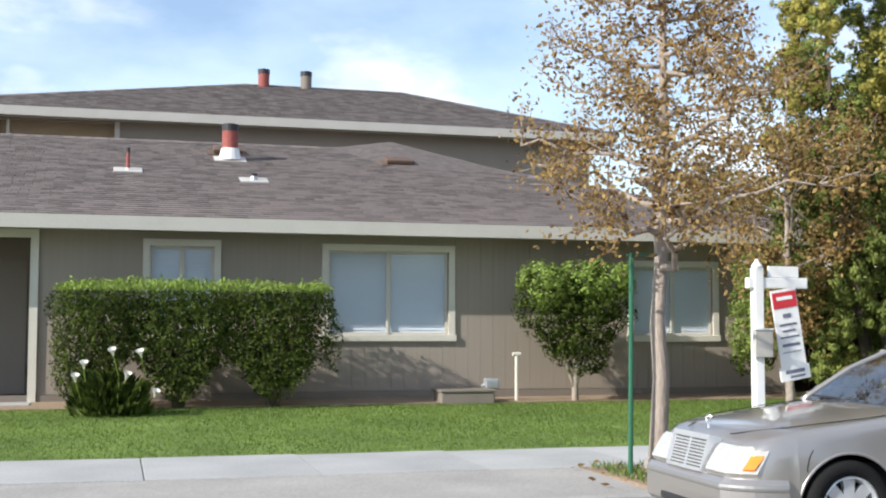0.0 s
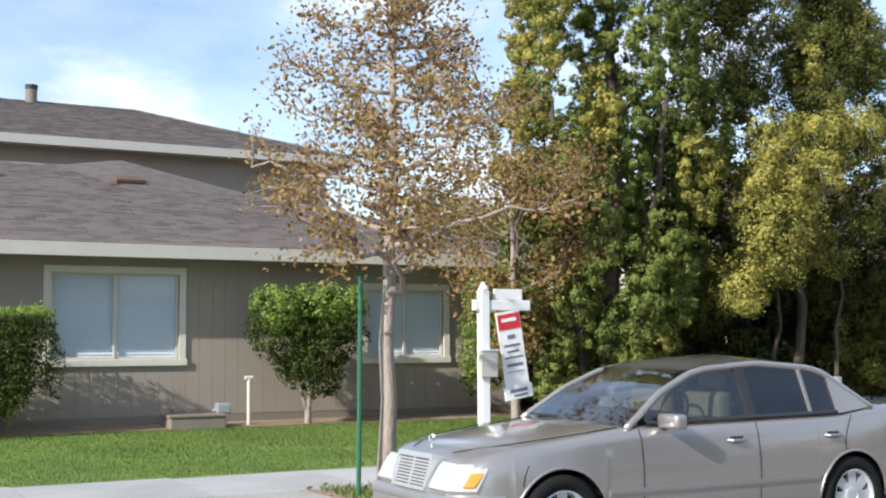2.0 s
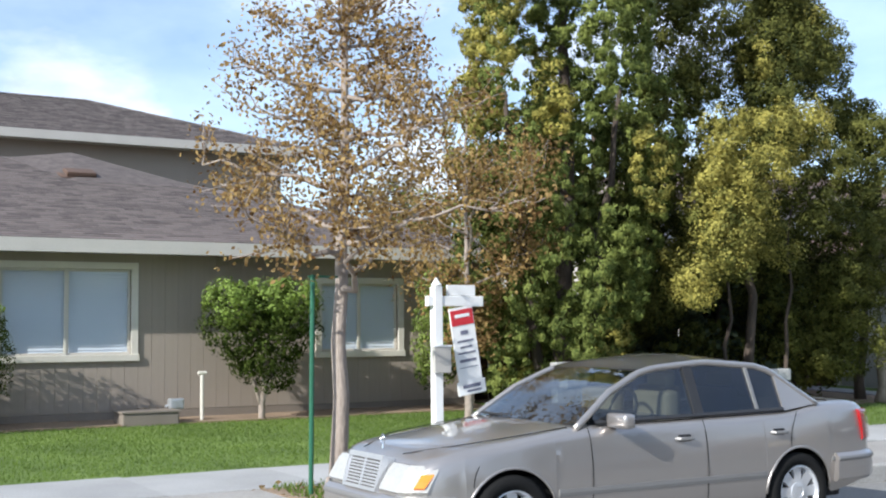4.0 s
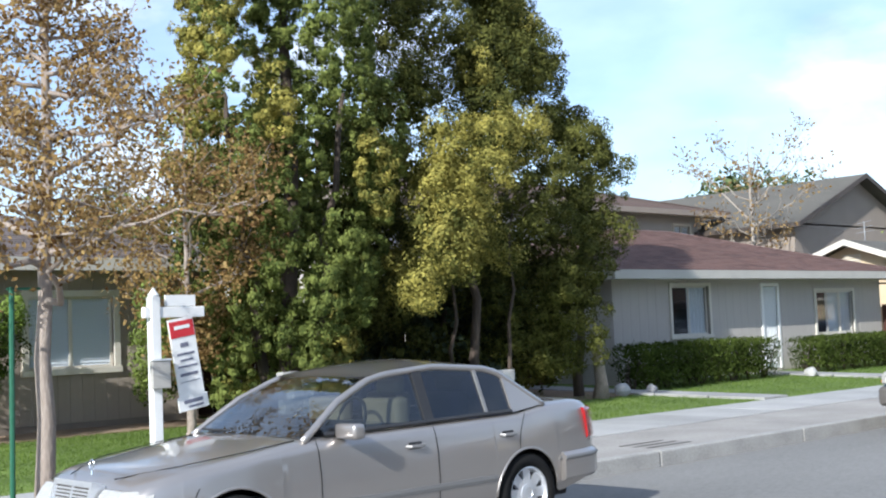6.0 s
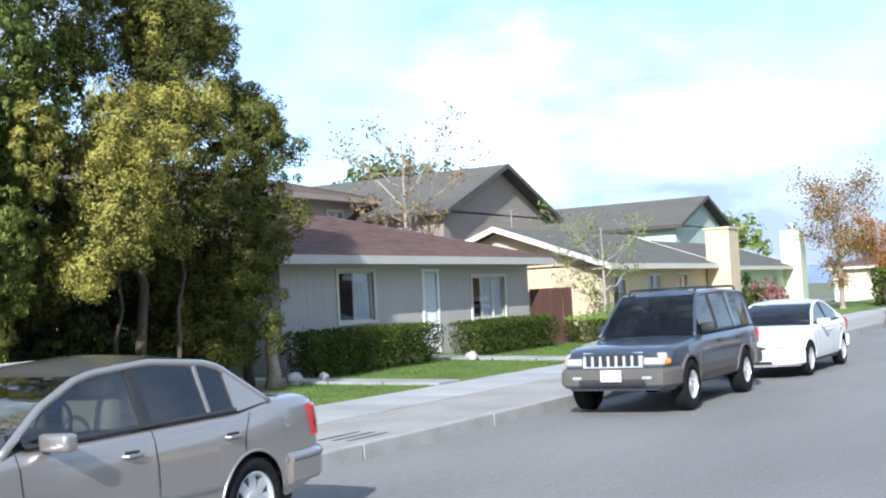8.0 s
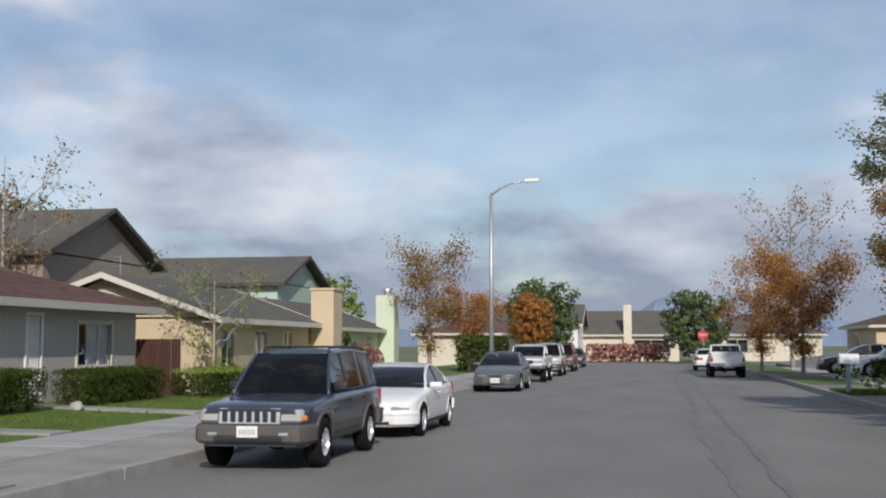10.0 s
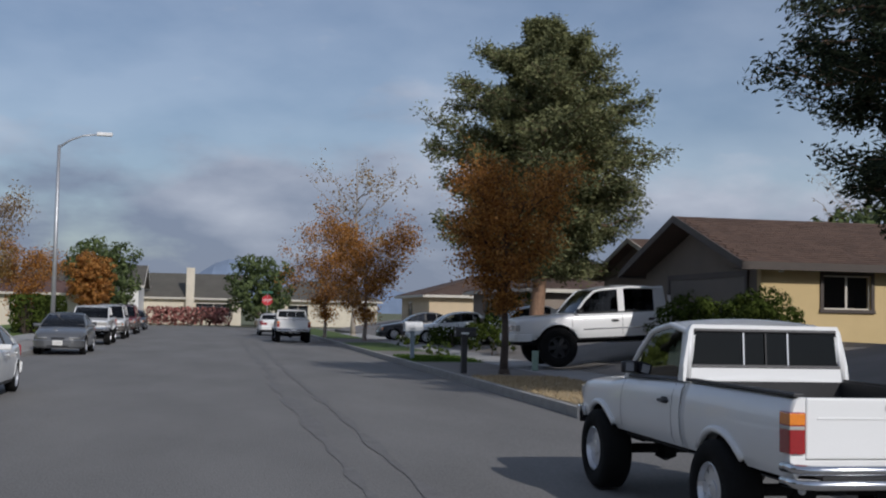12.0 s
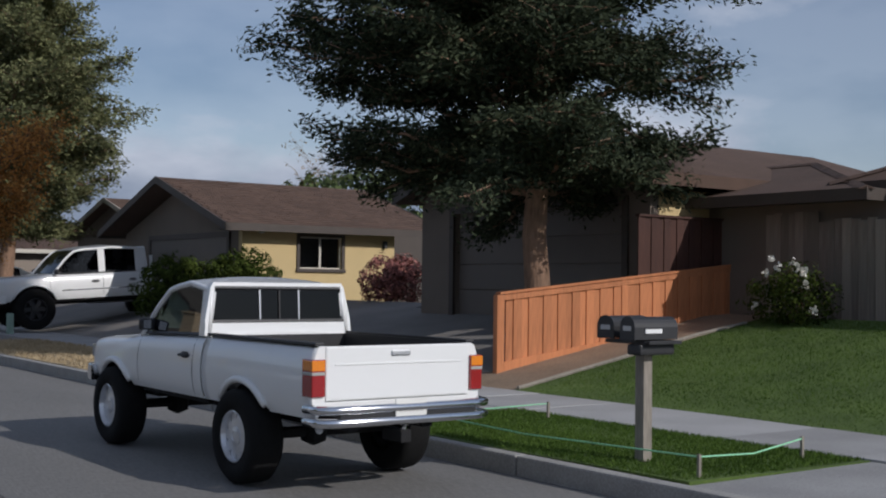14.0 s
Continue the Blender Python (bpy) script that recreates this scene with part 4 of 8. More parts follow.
roof(h3, -0.7, 6.2, -0.5, 8.5, 2.06, 0.32, SHINGLE_DARK, (False, False), fascia=DKTRIM, shingles=0.2)
part("garage_door", box(-0.03, -0.003, 0.8, 5.9, -0.2, 1.75), DKDOOR, h3)
bm = bmesh.new()
for q in ((0.65, 0.8, -0.2, 1.9), (5.9, 6.05, -0.2, 1.9), (0.8, 5.9, 1.75, 1.9)):
    box(-0.06, -0.003, q[0], q[1], q[2], q[3], bm=bm)
part("garage_trim", bm, DKTRIM, h3)
# dark brown wall added to stand for the shaded recess beside the garage
part("porch_wall", box(4.72, 9.0, 3.0, 3.2, -1, 2.05), DKTRIM, h3)
part("wall_lamp", box(4.3, 4.4, -0.12, 0, 1.55, 1.75, 0.02), BLACK, h3)
part("floodlight", box(0.45, 0.55, -0.16, -0.06, 1.85, 1.98, 0.02), WHITE, h3)
window("window_7", pose(14.68, 26, G3 + 0.95), 1.3, 0.85, "dark two-pane window in a brown surround", trim=DKTRIM, blind=None, fw=0.09, deep=0.2, bars=TRIM)
far_house("low_house", pose(16, 38.5, 1.0, 0, 0, 0), 0, 9, 8.6, 2.35, 0.29, DKWALL, SHINGLE_DARK, (False, False), "dark low gabled house behind the parked truck", base=-1)
far_house("low_house", pose(14, 52, 0.3, 0, 0, -90), -12, 0, 9, 2.6, 0.3, BROWN_WALL, SHINGLE_DARK, (True, True), "long low brown house with pale eaves and brown shingle roof", [(-9, -7, 0.6, 2.1), (-5, -3.6, 0.6, 2.1)], base=-0.3)
far_house("low_house", pose(14, 78, 0.3, 0, 0, -90), -12, 0, 9, 2.6, 0.3, TAN_WALL, SHINGLE_DARK, (True, True), "long low tan house with brown shingle roof", [(-9, -7, 0.6, 2.1)], base=-0.3)

# ---- vehicles: local y runs from the nose to the tail, x across, z up ----
def lerp_of(table):
    xs, ys = [a for a, _ in table], [b for _, b in table]
    return lambda v: float(np.interp(v, xs, ys))


def soft_of(table):
    """Like lerp_of, with the kinks rounded."""
    f = lerp_of(table)
    return lambda v: (f(v - 0.06) + 2 * f(v) + f(v + 0.06)) / 4


class Shell:
    """The outer form of a vehicle's body: plan, top line, sill and wheel arches."""

    def __init__(self, s):
        self.s, self.L = s, s["L"]
        self.w, self.top = soft_of(s["plan"]), soft_of(s["top"])
        self.low = lerp_of(s["sill"])

    def sill(self, y):
        z = self.low(y)
        for yc in self.s["axles"]:
            r = self.s["arch"]
            if abs(y - yc) < r:
                z = max(z, self.s["r"] + math.sqrt(r * r - (y - yc) ** 2))
        return z

    def side(self, y, z):
        """Half width at y and height z."""
        lo, hi = self.low(y), self.top(y)
        f = (z - lo) / max(0.05, hi - lo)
        return self.w(y) * float(np.interp(f, [0, 0.12, 0.4, 0.65, 0.88, 1.0], [0.935, 0.975, 1.0, 0.992, 0.96, 0.905]))

    def body(self, parent, mat, y0, y1, label=""):
        ys = sorted({round(v, 3) for v in [*np.arange(y0, y1, 0.07), y1, *[yc + k * self.s["arch"] * 0.999 for yc in self.s["axles"] for k in np.cos(np.linspace(0, math.pi, 25))]] if y0 <= v <= y1})
        bm = bmesh.new()
        rings = []
        for y in ys:
            zb, zt = self.sill(y), self.top(y)
            zs = zt - 0.05
            pts = [(self.side(y, zb + (zs - zb) * f), zb + (zs - zb) * f) for f in (0, 0.15, 0.35, 0.6, 0.8, 0.93, 1)]
            w = self.w(y)
            pts += [(w * 0.885, zt - 0.018), (w * 0.76, zt - 0.002), (w * 0.4, zt + 0.012), (0, zt + 0.016)]
            ring = [bm.verts.new((x, y, z)) for x, z in pts] + [bm.verts.new((-x, y, z)) for x, z in pts[-2::-1]]
            rings.append(ring)
        for r, q in zip(rings, rings[1:]):
            for k in range(len(r) - 1):
                bm.faces.new((r[k], q[k], q[k + 1], r[k + 1]))
        bm.faces.new(rings[0])
        bm.faces.new(rings[-1][::-1])
        bmesh.ops.recalc_face_normals(bm, faces=bm.faces[:])
        ob = part("body", bm, mat, parent, label, smooth=True)
        for p in ob.data.polygons:
            if len(p.vertices) > 6:
                p.use_smooth = False
        return ob

    def outline(self, tail):
        """Plan outline from the middle of one end round to the side."""
        L = self.L
        if tail:
            return [(0, L)] + [(self.w(y) * k, L) for y, k in ((L, 0.35), (L, 0.7), (L, 1.0))] + [(self.w(L - d), L - d) for d in np.arange(0.04, 1.0, 0.05)]
        return [(0, 0)] + [(self.w(0) * k, 0) for k in (0.35, 0.7, 1.0)] + [(self.w(d), d) for d in np.arange(0.04, 1.0, 0.05)]

    def band(self, name, parent, mat, s0, s1, z0, z1, off=0.012, th=0.04, tail=False, label="", rake=0.0, bev=0.006):
        """A strip of the body's skin round one end, from arc length s0 to s1 (metres from the middle, - is the other side)."""
        pts = self.outline(tail)
        acc = [0.0]
        for a, b in zip(pts, pts[1:]):
            acc.append(acc[-1] + math.dist(a, b))

        def at(s):
            k = -1 if s < 0 else 1
            return Vector((k * np.interp(abs(s), acc, [p[0] for p in pts]), np.interp(abs(s), acc, [p[1] for p in pts]), 0))
        n = max(2, int((s1 - s0) / 0.05))
        bm = bmesh.new()
        rings = []
        for k in range(n + 1):
            s = s0 + (s1 - s0) * k / n
            p, d = at(s), (at(s + 0.02) - at(s - 0.02)).normalized()
            out = Vector((d.y, -d.x, 0)) if not tail else Vector((-d.y, d.x, 0))
            lean = Vector((0, (1 if not tail else -1) * rake, 0))
            a, b = p + out * off, p - out * th
            zm = (z0 + z1) / 2
            rings.append([bm.verts.new(v) for v in (a * 1 + Vector((0, 0, z0)) - out * bev, a + Vector((0, 0, z0 + bev)), a + lean * 0.5 + Vector((0, 0, zm)) + out * 0.004, a + lean + Vector((0, 0, z1 - bev)), a + lean + Vector((0, 0, z1)) - out * bev, b + lean + Vector((0, 0, z1)), b + Vector((0, 0, z0)))])
        for r, q in zip(rings, rings[1:]):
            for i in range(7):
                bm.faces.new((r[i], q[i], q[(i + 1) % 7], r[(i + 1) % 7]))
        bm.faces.new(rings[0][::-1])
        bm.faces.new(rings[-1])
        bmesh.ops.recalc_face_normals(bm, faces=bm.faces[:])
        return part(name, bm, mat, parent, label)

    def strip(self, name, parent, mat, y0, y1, z0, z1, side, off=0.012, th=0.02):
        """A moulding along the flank."""
        bm = bmesh.new()
        n = max(1, int((y1 - y0) / 0.1))
        rings = []
        for k in range(n + 1):
            y = y0 + (y1 - y0) * k / n
            rings.append([bm.verts.new((side * (self.side(y, z) + o), y, z)) for z, o in ((z0, -th), (z0, off * 0.6), ((z0 + z1) / 2, off), (z1, off * 0.6), (z1, -th))])
        for r, q in zip(rings, rings[1:]):
            for i in range(5):
                bm.faces.new((r[i], q[i], q[(i + 1) % 5], r[(i + 1) % 5]))
        bm.faces.new(rings[0][::-1])
        bm.faces.new(rings[-1])
        bmesh.ops.recalc_face_normals(bm, faces=bm.faces[:])
        return part(name, bm, mat, parent)

    def arch_lip(self, parent, mat, side, r=0.012, out=0.0):
        """The rolled edge of each wheel arch."""
        for yc in self.s["axles"]:
            pts = []
            for a in np.linspace(radians(2), radians(178), 21):
                y, z = yc + math.cos(a) * self.s["arch"], self.s["r"] + math.sin(a) * self.s["arch"]
                if z > self.low(y):
                    pts.append((side * (self.side(y, z) + out), y, z))
            part("arch_lip", tube(pts, r, 8), mat, parent, smooth=True)

    def gap(self, parent, y, z0, z1, side, lean=0.0):
        """A dark shut line of a door."""
        bm = bmesh.new()
        prev = None
        for k in range(9):
            z = z0 + (z1 - z0) * k / 8
            yy = y + lean * (k / 8) ** 2
            x = self.side(yy, z) + 0.003
            row = [bm.verts.new((side * x, yy - 0.0035, z)), bm.verts.new((side * x, yy + 0.0035, z))]
            if prev:
                bm.faces.new((prev[0], prev[1], row[1], row[0]))
            prev = row
        return part("shut_line", bm, BLACK_MATTE, parent)


def wheel(parent, x, y, r, wid, side, rim_mat=ALLOY, spokes=8, rim_r=0.62):
    """Tyre, dished rim with spokes or holes, and hub."""
    tyre = part("wheel", lathe([(r * rim_r, -wid / 2), (r * 0.9, -wid / 2), (r * 0.985, -wid * 0.4), (r, -wid * 0.25), (r, wid * 0.25), (r * 0.985, wid * 0.4), (r * 0.9, wid / 2), (r * rim_r, wid / 2), (r * rim_r, -wid / 2)], 32, "x", cap=False), TYRE, parent, "black tyre on a metal wheel", smooth=True)
    tyre.matrix_basis = pose(x, y, r) @ Matrix.Diagonal((side, 1, 1, 1))
    R = r * rim_r
    part("rim", lathe([(R, -wid * 0.3), (R, wid * 0.46), (R * 0.94, wid * 0.48), (R * 0.88, wid * 0.32), (R * 0.86, wid * 0.05)], 32, "x", cap=False), rim_mat, tyre, smooth=False)
    # black backing that paints the shade in the gaps between spokes
    part("brake_disc", lathe([(R * 0.9, wid * 0.02), (R * 0.9, wid * 0.06), (0.02, wid * 0.07)], 24, "x"), BLACK_MATTE, tyre)
    bm = bmesh.new()
    for k in range(spokes):
        a = 2 * math.pi * k / spokes
        c, s = math.cos(a), math.sin(a)
        hw0, hw1 = R * 0.17, R * 0.2
        p = [Vector((wid * 0.38, c * R * 0.2 - s * hw0 * q, s * R * 0.2 + c * hw0 * q)) for q in (-1, 1)]
        o = [Vector((wid * 0.33, c * R * 0.92 - s * hw1 * q, s * R * 0.92 + c * hw1 * q)) for q in (1, -1)]
        prism(p + o, (-0.03, 0, 0), bm)
    part("spokes", bm, rim_mat, tyre)
    part("hub", lathe([(R * 0.36, wid * 0.2), (R * 0.36, wid * 0.4), (R * 0.2, wid * 0.43), (R * 0.19, wid * 0.41), (0.005, wid * 0.42)], 20, "x"), rim_mat, tyre, smooth=False)
    return tyre


def seat(parent, x, y, z, mat, w=0.46):
    s = part("seat", box(x - w / 2, x + w / 2, y - 0.02, y + 0.13, z - 0.2, z + 0.20, 0.05), mat, parent, smooth=True)
    part("headrest", box(x - 0.13, x + 0.13, y + 0.06, y + 0.15, z + 0.215, z + 0.325, 0.03), mat, s, smooth=True)


def cabin(sh, car, c, paint, inside):
    """Rails, roof, pillars, panes and the inside. c: A, At, Ct, C (along y), zr (roof), wr (roof half width), cuts (pillars)."""
    zb = lambda y: sh.top(y) - 0.01
    wb = lambda y: sh.w(y) * 0.9
    A, At, Ct, C, zr, wr = c["A"], c["At"], c["Ct"], c["C"], c["zr"], c["wr"]
    edge = lerp_of([(A, zb(A)), (A + (At - A) * 0.5, zb(A) + (zr - zb(A)) * 0.55), (At - 0.06, zr - 0.07), (At + 0.1, zr - 0.035), ((At + Ct) / 2, zr), (Ct - 0.1, zr - 0.04), (Ct + 0.05, zr - 0.08), (C, zb(C))])

    def skin(y, f, off=0.0):
        """A point of the side of the cabin: f from the belt (0) to the roof's edge (1)."""
        z0, z1 = zb(y), edge(y)
        z = z0 + (z1 - z0) * f
        k = min(1.0, max(0.0, (z - zb(y)) / (zr - zb(y))))
        x = wb(y) + (wr - wb(y)) * k + off
        return Vector((x, y, z))

    ys = list(np.linspace(A, C, 40))
    for side in (1, -1):
        pts = [skin(y, 1) for y in ys]
        rail = tube([(side * (p.x - 0.01), p.y, p.z - 0.012) for p in pts], 0.028, 8)
        part("roof_rail", rail, paint, car, smooth=True)
    bm = bmesh.new()
    rows = []
    for y in np.linspace(At - 0.03, Ct + 0.03, 16):
        p = skin(y, 1)
        crown = 0.045 * max(0.0, min(1, (y - At + 0.03) / 0.3, (Ct + 0.03 - y) / 0.3)) ** 0.6
        rows.append([bm.verts.new((p.x * k, y, p.z + crown * (1 - k * k) + 0.012)) for k in np.linspace(-1, 1, 11)])
    for r, q in zip(rows, rows[1:]):
        for i in range(10):
            bm.faces.new((r[i], r[i + 1], q[i + 1], q[i]))
    res = bmesh.ops.solidify(bm, geom=bm.faces[:], thickness=0.02)
    bmesh.ops.recalc_face_normals(bm, faces=bm.faces[:])
    part("roof", bm, paint, car, smooth=True)

    def glass_sheet(name, y0, y1, mat):
        bm = bmesh.new()
        rows = []
        for k in range(7):
            y = y0 + (y1 - y0) * k / 6
            p = skin(y, 1)
            rows.append([bm.verts.new(((p.x - 0.02) * q, y - 0.05 * (1 - q * q) * (1 if y1 > y0 else -1) * (0.5 + 0.5 * (6 - k) / 6), p.z + 0.01 * (1 - q * q))) for q in np.linspace(-1, 1, 9)])
        for r, q in zip(rows, rows[1:]):
            for i in range(8):
                bm.faces.new((r[i], r[i + 1], q[i + 1], q[i]))
        part(name, bm, mat, car, smooth=True)
    glass_sheet("windscreen", A + 0.02, At, c.get("front", WINDSCREEN_DARK))
    if c.get("back", True):
        glass_sheet("rear_window", C - 0.02, Ct, c.get("tint", CARGLASS))
    for side in (1, -1):
        for (y0, y1, mat, kind) in c["panes"]:
            n = 8
            bm = bmesh.new()
            prev = None
            for k in range(n + 1):
                y = y0 + (y1 - y0) * k / n
                top = 0.93 if edge(y) > zr - 0.12 else 0.95
                a, b = skin(y, 0.06, -0.008), skin(y, max(0.08, top), -0.012)
                row = [bm.verts.new((side * a.x, a.y, a.z)), bm.verts.new((side * b.x, b.y, b.z))]
                if prev:
                    bm.faces.new((prev[0], row[0], row[1], prev[1]))
                prev = row
            part(kind, bm, mat, car)
        for (y0, y1, mat, off) in c["pillars"]:
            bm = bmesh.new()
            prev = None
            for k in range(5):
                f = k / 4 * 0.98
                a, b = skin(y0, f, off), skin(y1, f, off)
                row = [bm.verts.new((side * p.x, p.y, p.z)) for p in (a, b)] + [bm.verts.new((side * (p.x - 0.05), p.y, p.z)) for p in (b, a)]
                if prev:
                    for i in range(4):
                        bm.faces.new((prev[i], row[i], row[(i + 1) % 4], prev[(i + 1) % 4]))
                prev = row
            bmesh.ops.recalc_face_normals(bm, faces=bm.faces[:])
            part("pillar", bm, mat, car)
        bm = bmesh.new()
        prev = None
        for y in np.linspace(c["panes"][0][0], c["panes"][-1][1], 14):
            a = skin(y, 0.0, 0.004)
            row = [bm.verts.new((side * (a.x + o), a.y, a.z + dz)) for o, dz in ((0, 0.0), (0.006, 0.012), (-0.01, 0.03), (-0.03, 0.0))]
            if prev:
                for i in range(4):
                    bm.faces.new((prev[i], row[i], row[(i + 1) % 4], prev[(i + 1) % 4]))
            prev = row
        part("belt_moulding", bm, c.get("belt", BLACK), car)
    # inside
    zt = zb((A + C) / 2)
    part("cabin_tray", box(-wb(A) * 0.93, wb(A) * 0.93, A + 0.15, C - 0.12, zt - 0.1, zt + 0.012), BLACK_MATTE, car)
    dash = part("dashboard", box(-wb(A) * 0.9, wb(A) * 0.9, A + 0.12, A + 0.62, zt - 0.05, zt + 0.06, 0.03), BLACK, car)
    ring = tube([(-0.36 * c.get("drive", -1) + 0.17 * math.cos(a), A + 0.72 + 0.05 * math.sin(a), zt + 0.05 + 0.16 * math.sin(a)) for a in np.linspace(0, 2 * math.pi, 17)], 0.014, 6, cap=False)
    part("steering_wheel", ring, BLACK, car)
    for y in c["seats"]:
        for x in (-0.37, 0.37):
            seat(car, x, y, zt, inside)
    return skin


def mirrors(sh, car, y, z, mat, size=(0.19, 0.1, 0.12)):
    for s in (1, -1):
        x = sh.side(y, z - 0.08)
        a, b = s * (x - 0.04), s * (x + size[0])
        m = part("door_mirror", box(min(a, b), max(a, b), y - size[1] / 2, y + size[1] / 2, z - size[2] / 2, z + size[2] / 2, 0.03), mat, car, smooth=True)
        part("mirror_glass", box(min(s * (x + 0.02), b - s * 0.03), max(s * (x + 0.02), b - s * 0.03), y + size[1] / 2 - 0.002, y + size[1] / 2 + 0.004, z - size[2] * 0.36, z + size[2] * 0.36), CHROME, m)


def handle(sh, car, y, z, mat, w=0.17):
    for s in (1, -1):
        x = sh.side(y, z)
        bm = tube([(s * (x - 0.01), y - w / 2, z), (s * (x + 0.03), y - w * 0.35, z), (s * (x + 0.034), y, z), (s * (x + 0.03), y + w * 0.35, z), (s * (x - 0.01), y + w / 2, z)], 0.014, 6)
        h = part("door_handle", bm, mat, car)
        part("recess", box(min(s * (x - 0.02), s * (x + 0.004)), max(s * (x - 0.02), s * (x + 0.004)), y - w * 0.36, y + w * 0.36, z - 0.028, z + 0.03, 0.008), BLACK, h)


def underside(sh, car, z0, z1, y0, y1):
    w = sh.w(sh.L / 2)
    part("chassis", box(-w * 0.86, w * 0.86, y0, y1, z0, z1, 0.03), BLACK_MATTE, car)


def plate(car, y, z, out, w=0.32, h=0.16):
    p = part("number_plate", box(-w / 2, w / 2, min(y, y + out * 0.012), max(y, y + out * 0.012), z - h / 2, z + h / 2), PLATE, car)
    bm = bmesh.new()
    for k in range(6):
        x = -w * 0.38 + k * w * 0.135
        box(x, x + w * 0.085, y + out * 0.012 if out > 0 else y - 0.015, y + 0.015 if out > 0 else y + out * 0.012, z - h * 0.25, z + h * 0.2, bm=bm)
    part("plate_bars", bm, FASCIA, p)


def saloon(m, paint, label, low=None, seats=BEIGE, tint=CARGLASS_DARK, detail=0, wheels=ALLOY, group="", rounded=False):
    """A four-door saloon: upright ribbed grille and raked lamps, or (rounded) a smooth nose with slim lamps."""
    if rounded:
        plan = [(0, 0.40), (0.04, 0.53), (0.12, 0.655), (0.3, 0.765), (0.6, 0.83), (1.0, 0.855), (1.6, 0.865), (3.2, 0.865), (3.9, 0.835), (4.2, 0.77), (4.34, 0.68), (4.41, 0.56)]
        top = [(0, 0.48), (0.06, 0.60), (0.2, 0.70), (0.5, 0.79), (1.0, 0.875), (1.4, 0.94), (3.5, 0.965), (3.95, 0.985), (4.28, 0.955), (4.36, 0.88), (4.41, 0.78)]
    else:
        plan = [(0, 0.56), (0.05, 0.65), (0.13, 0.725), (0.28, 0.785), (0.55, 0.828), (0.9, 0.848), (1.6, 0.86), (3.2, 0.86), (3.9, 0.838), (4.2, 0.80), (4.34, 0.745), (4.41, 0.66)]
        top = [(0, 0.53), (0.04, 0.60), (0.1, 0.69), (0.18, 0.765), (0.35, 0.81), (0.8, 0.868), (1.25, 0.925), (1.5, 0.945), (3.4, 0.97), (3.68, 1.015), (4.22, 1.02), (4.35, 0.985), (4.41, 0.90)]
    s = dict(L=4.41, r=0.315, arch=0.36, axles=(0.76, 3.45), plan=plan, top=top,
             sill=[(0, 0.22), (0.4, 0.2), (1.3, 0.23), (3.0, 0.23), (3.9, 0.29), (4.41, 0.38)])
    sh = Shell(s)
    car = thing("saloon_car", m, label, "car", group)
    sh.body(car, paint, 0, s["L"])
    front = WINDSCREEN if detail else WINDSCREEN_DARK
    if rounded:
        c = dict(A=1.22, At=2.1, Ct=3.0, C=3.86, zr=1.36, wr=0.585, seats=(2.36, 2.95), drive=-1, front=front,
                 panes=[(1.5, 2.46, tint, "front_side_window"), (2.54, 3.46, tint, "rear_side_window")],
                 pillars=[(2.46, 2.54, BLACK, 0.004), (3.46, 3.86, paint, 0.004)], tint=tint)
    else:
        c = dict(A=1.33, At=2.06, Ct=3.28, C=3.74, zr=1.37, wr=0.6, seats=(2.32, 2.92), drive=-1, front=front,
                 panes=[(1.5, 2.44, CARGLASS, "front_side_window"), (2.53, 3.07, tint, "rear_side_window"), (3.10, 3.36, tint, "quarter_window")],
                 pillars=[(2.44, 2.53, BLACK, 0.004), (3.07, 3.10, SILVER_LOW, 0.002), (3.36, 3.74, paint, 0.004)], tint=tint)
    cabin(sh, car, c, paint, seats)
    low = low or paint
    dark = SILVER_LOW if detail else low
    sh.band("front_bumper", car, low, -0.98, 0.98, 0.24, 0.51, 0.05, 0.12, bev=0.03)
    sh.band("bumper_strip", car, dark, -0.975, 0.975, 0.435, 0.48, 0.058, 0.02)
    sh.band("air_intake", car, BLACK, -0.34, 0.34, 0.265, 0.325, 0.053, 0.02)
    sh.band("rear_bumper", car, low, -1.27, 1.27, 0.37, 0.60, 0.035, 0.08, tail=True, bev=0.025)
    sh.band("bumper_strip", car, dark, -1.265, 1.265, 0.535, 0.575, 0.043, 0.02, tail=True)
    if rounded:
        for a in (1, -1):
            lo, hi = (0.36, 0.72) if a > 0 else (-0.72, -0.36)
            sh.band("headlight", car, LENS, lo, hi, 0.53, 0.63, 0.012, 0.06, rake=0.10, bev=0.03)
        sh.band("grille", car, BLACK, -0.22, 0.22, 0.53, 0.575, 0.02, 0.03, rake=0.04)
    else:
        # ribbed grille in a chrome surround, leaning back
        tilt = Matrix.Translation((0, 0, 0.5)) @ Matrix.Rotation(radians(-16), 4, "X") @ Matrix.Translation((0, 0.0, -0.5))
        bm = bmesh.new()
        for q in ((-0.275, 0.275, 0.505, 0.53), (-0.285, 0.285, 0.725, 0.762), (-0.285, -0.258, 0.53, 0.725), (0.258, 0.285, 0.53, 0.725)):
            box(q[0], q[1], -0.045, 0.05, q[2], q[3], 0.008, bm=bm)
        grille = part("grille", bm, ALLOY, car)
        grille.matrix_basis = tilt
        part("grille_mesh", box(-0.26, 0.26, -0.026, -0.012, 0.53, 0.727), GREYCLAD, grille)
        for k in range(8):
            part("rib", box(-0.258, 0.258, -0.036, -0.02, 0.54 + k * 0.023, 0.553 + k * 0.023), ALLOY, grille)
        part("rib", box(-0.006, 0.006, -0.042, -0.03, 0.53, 0.725), ALLOY, grille)
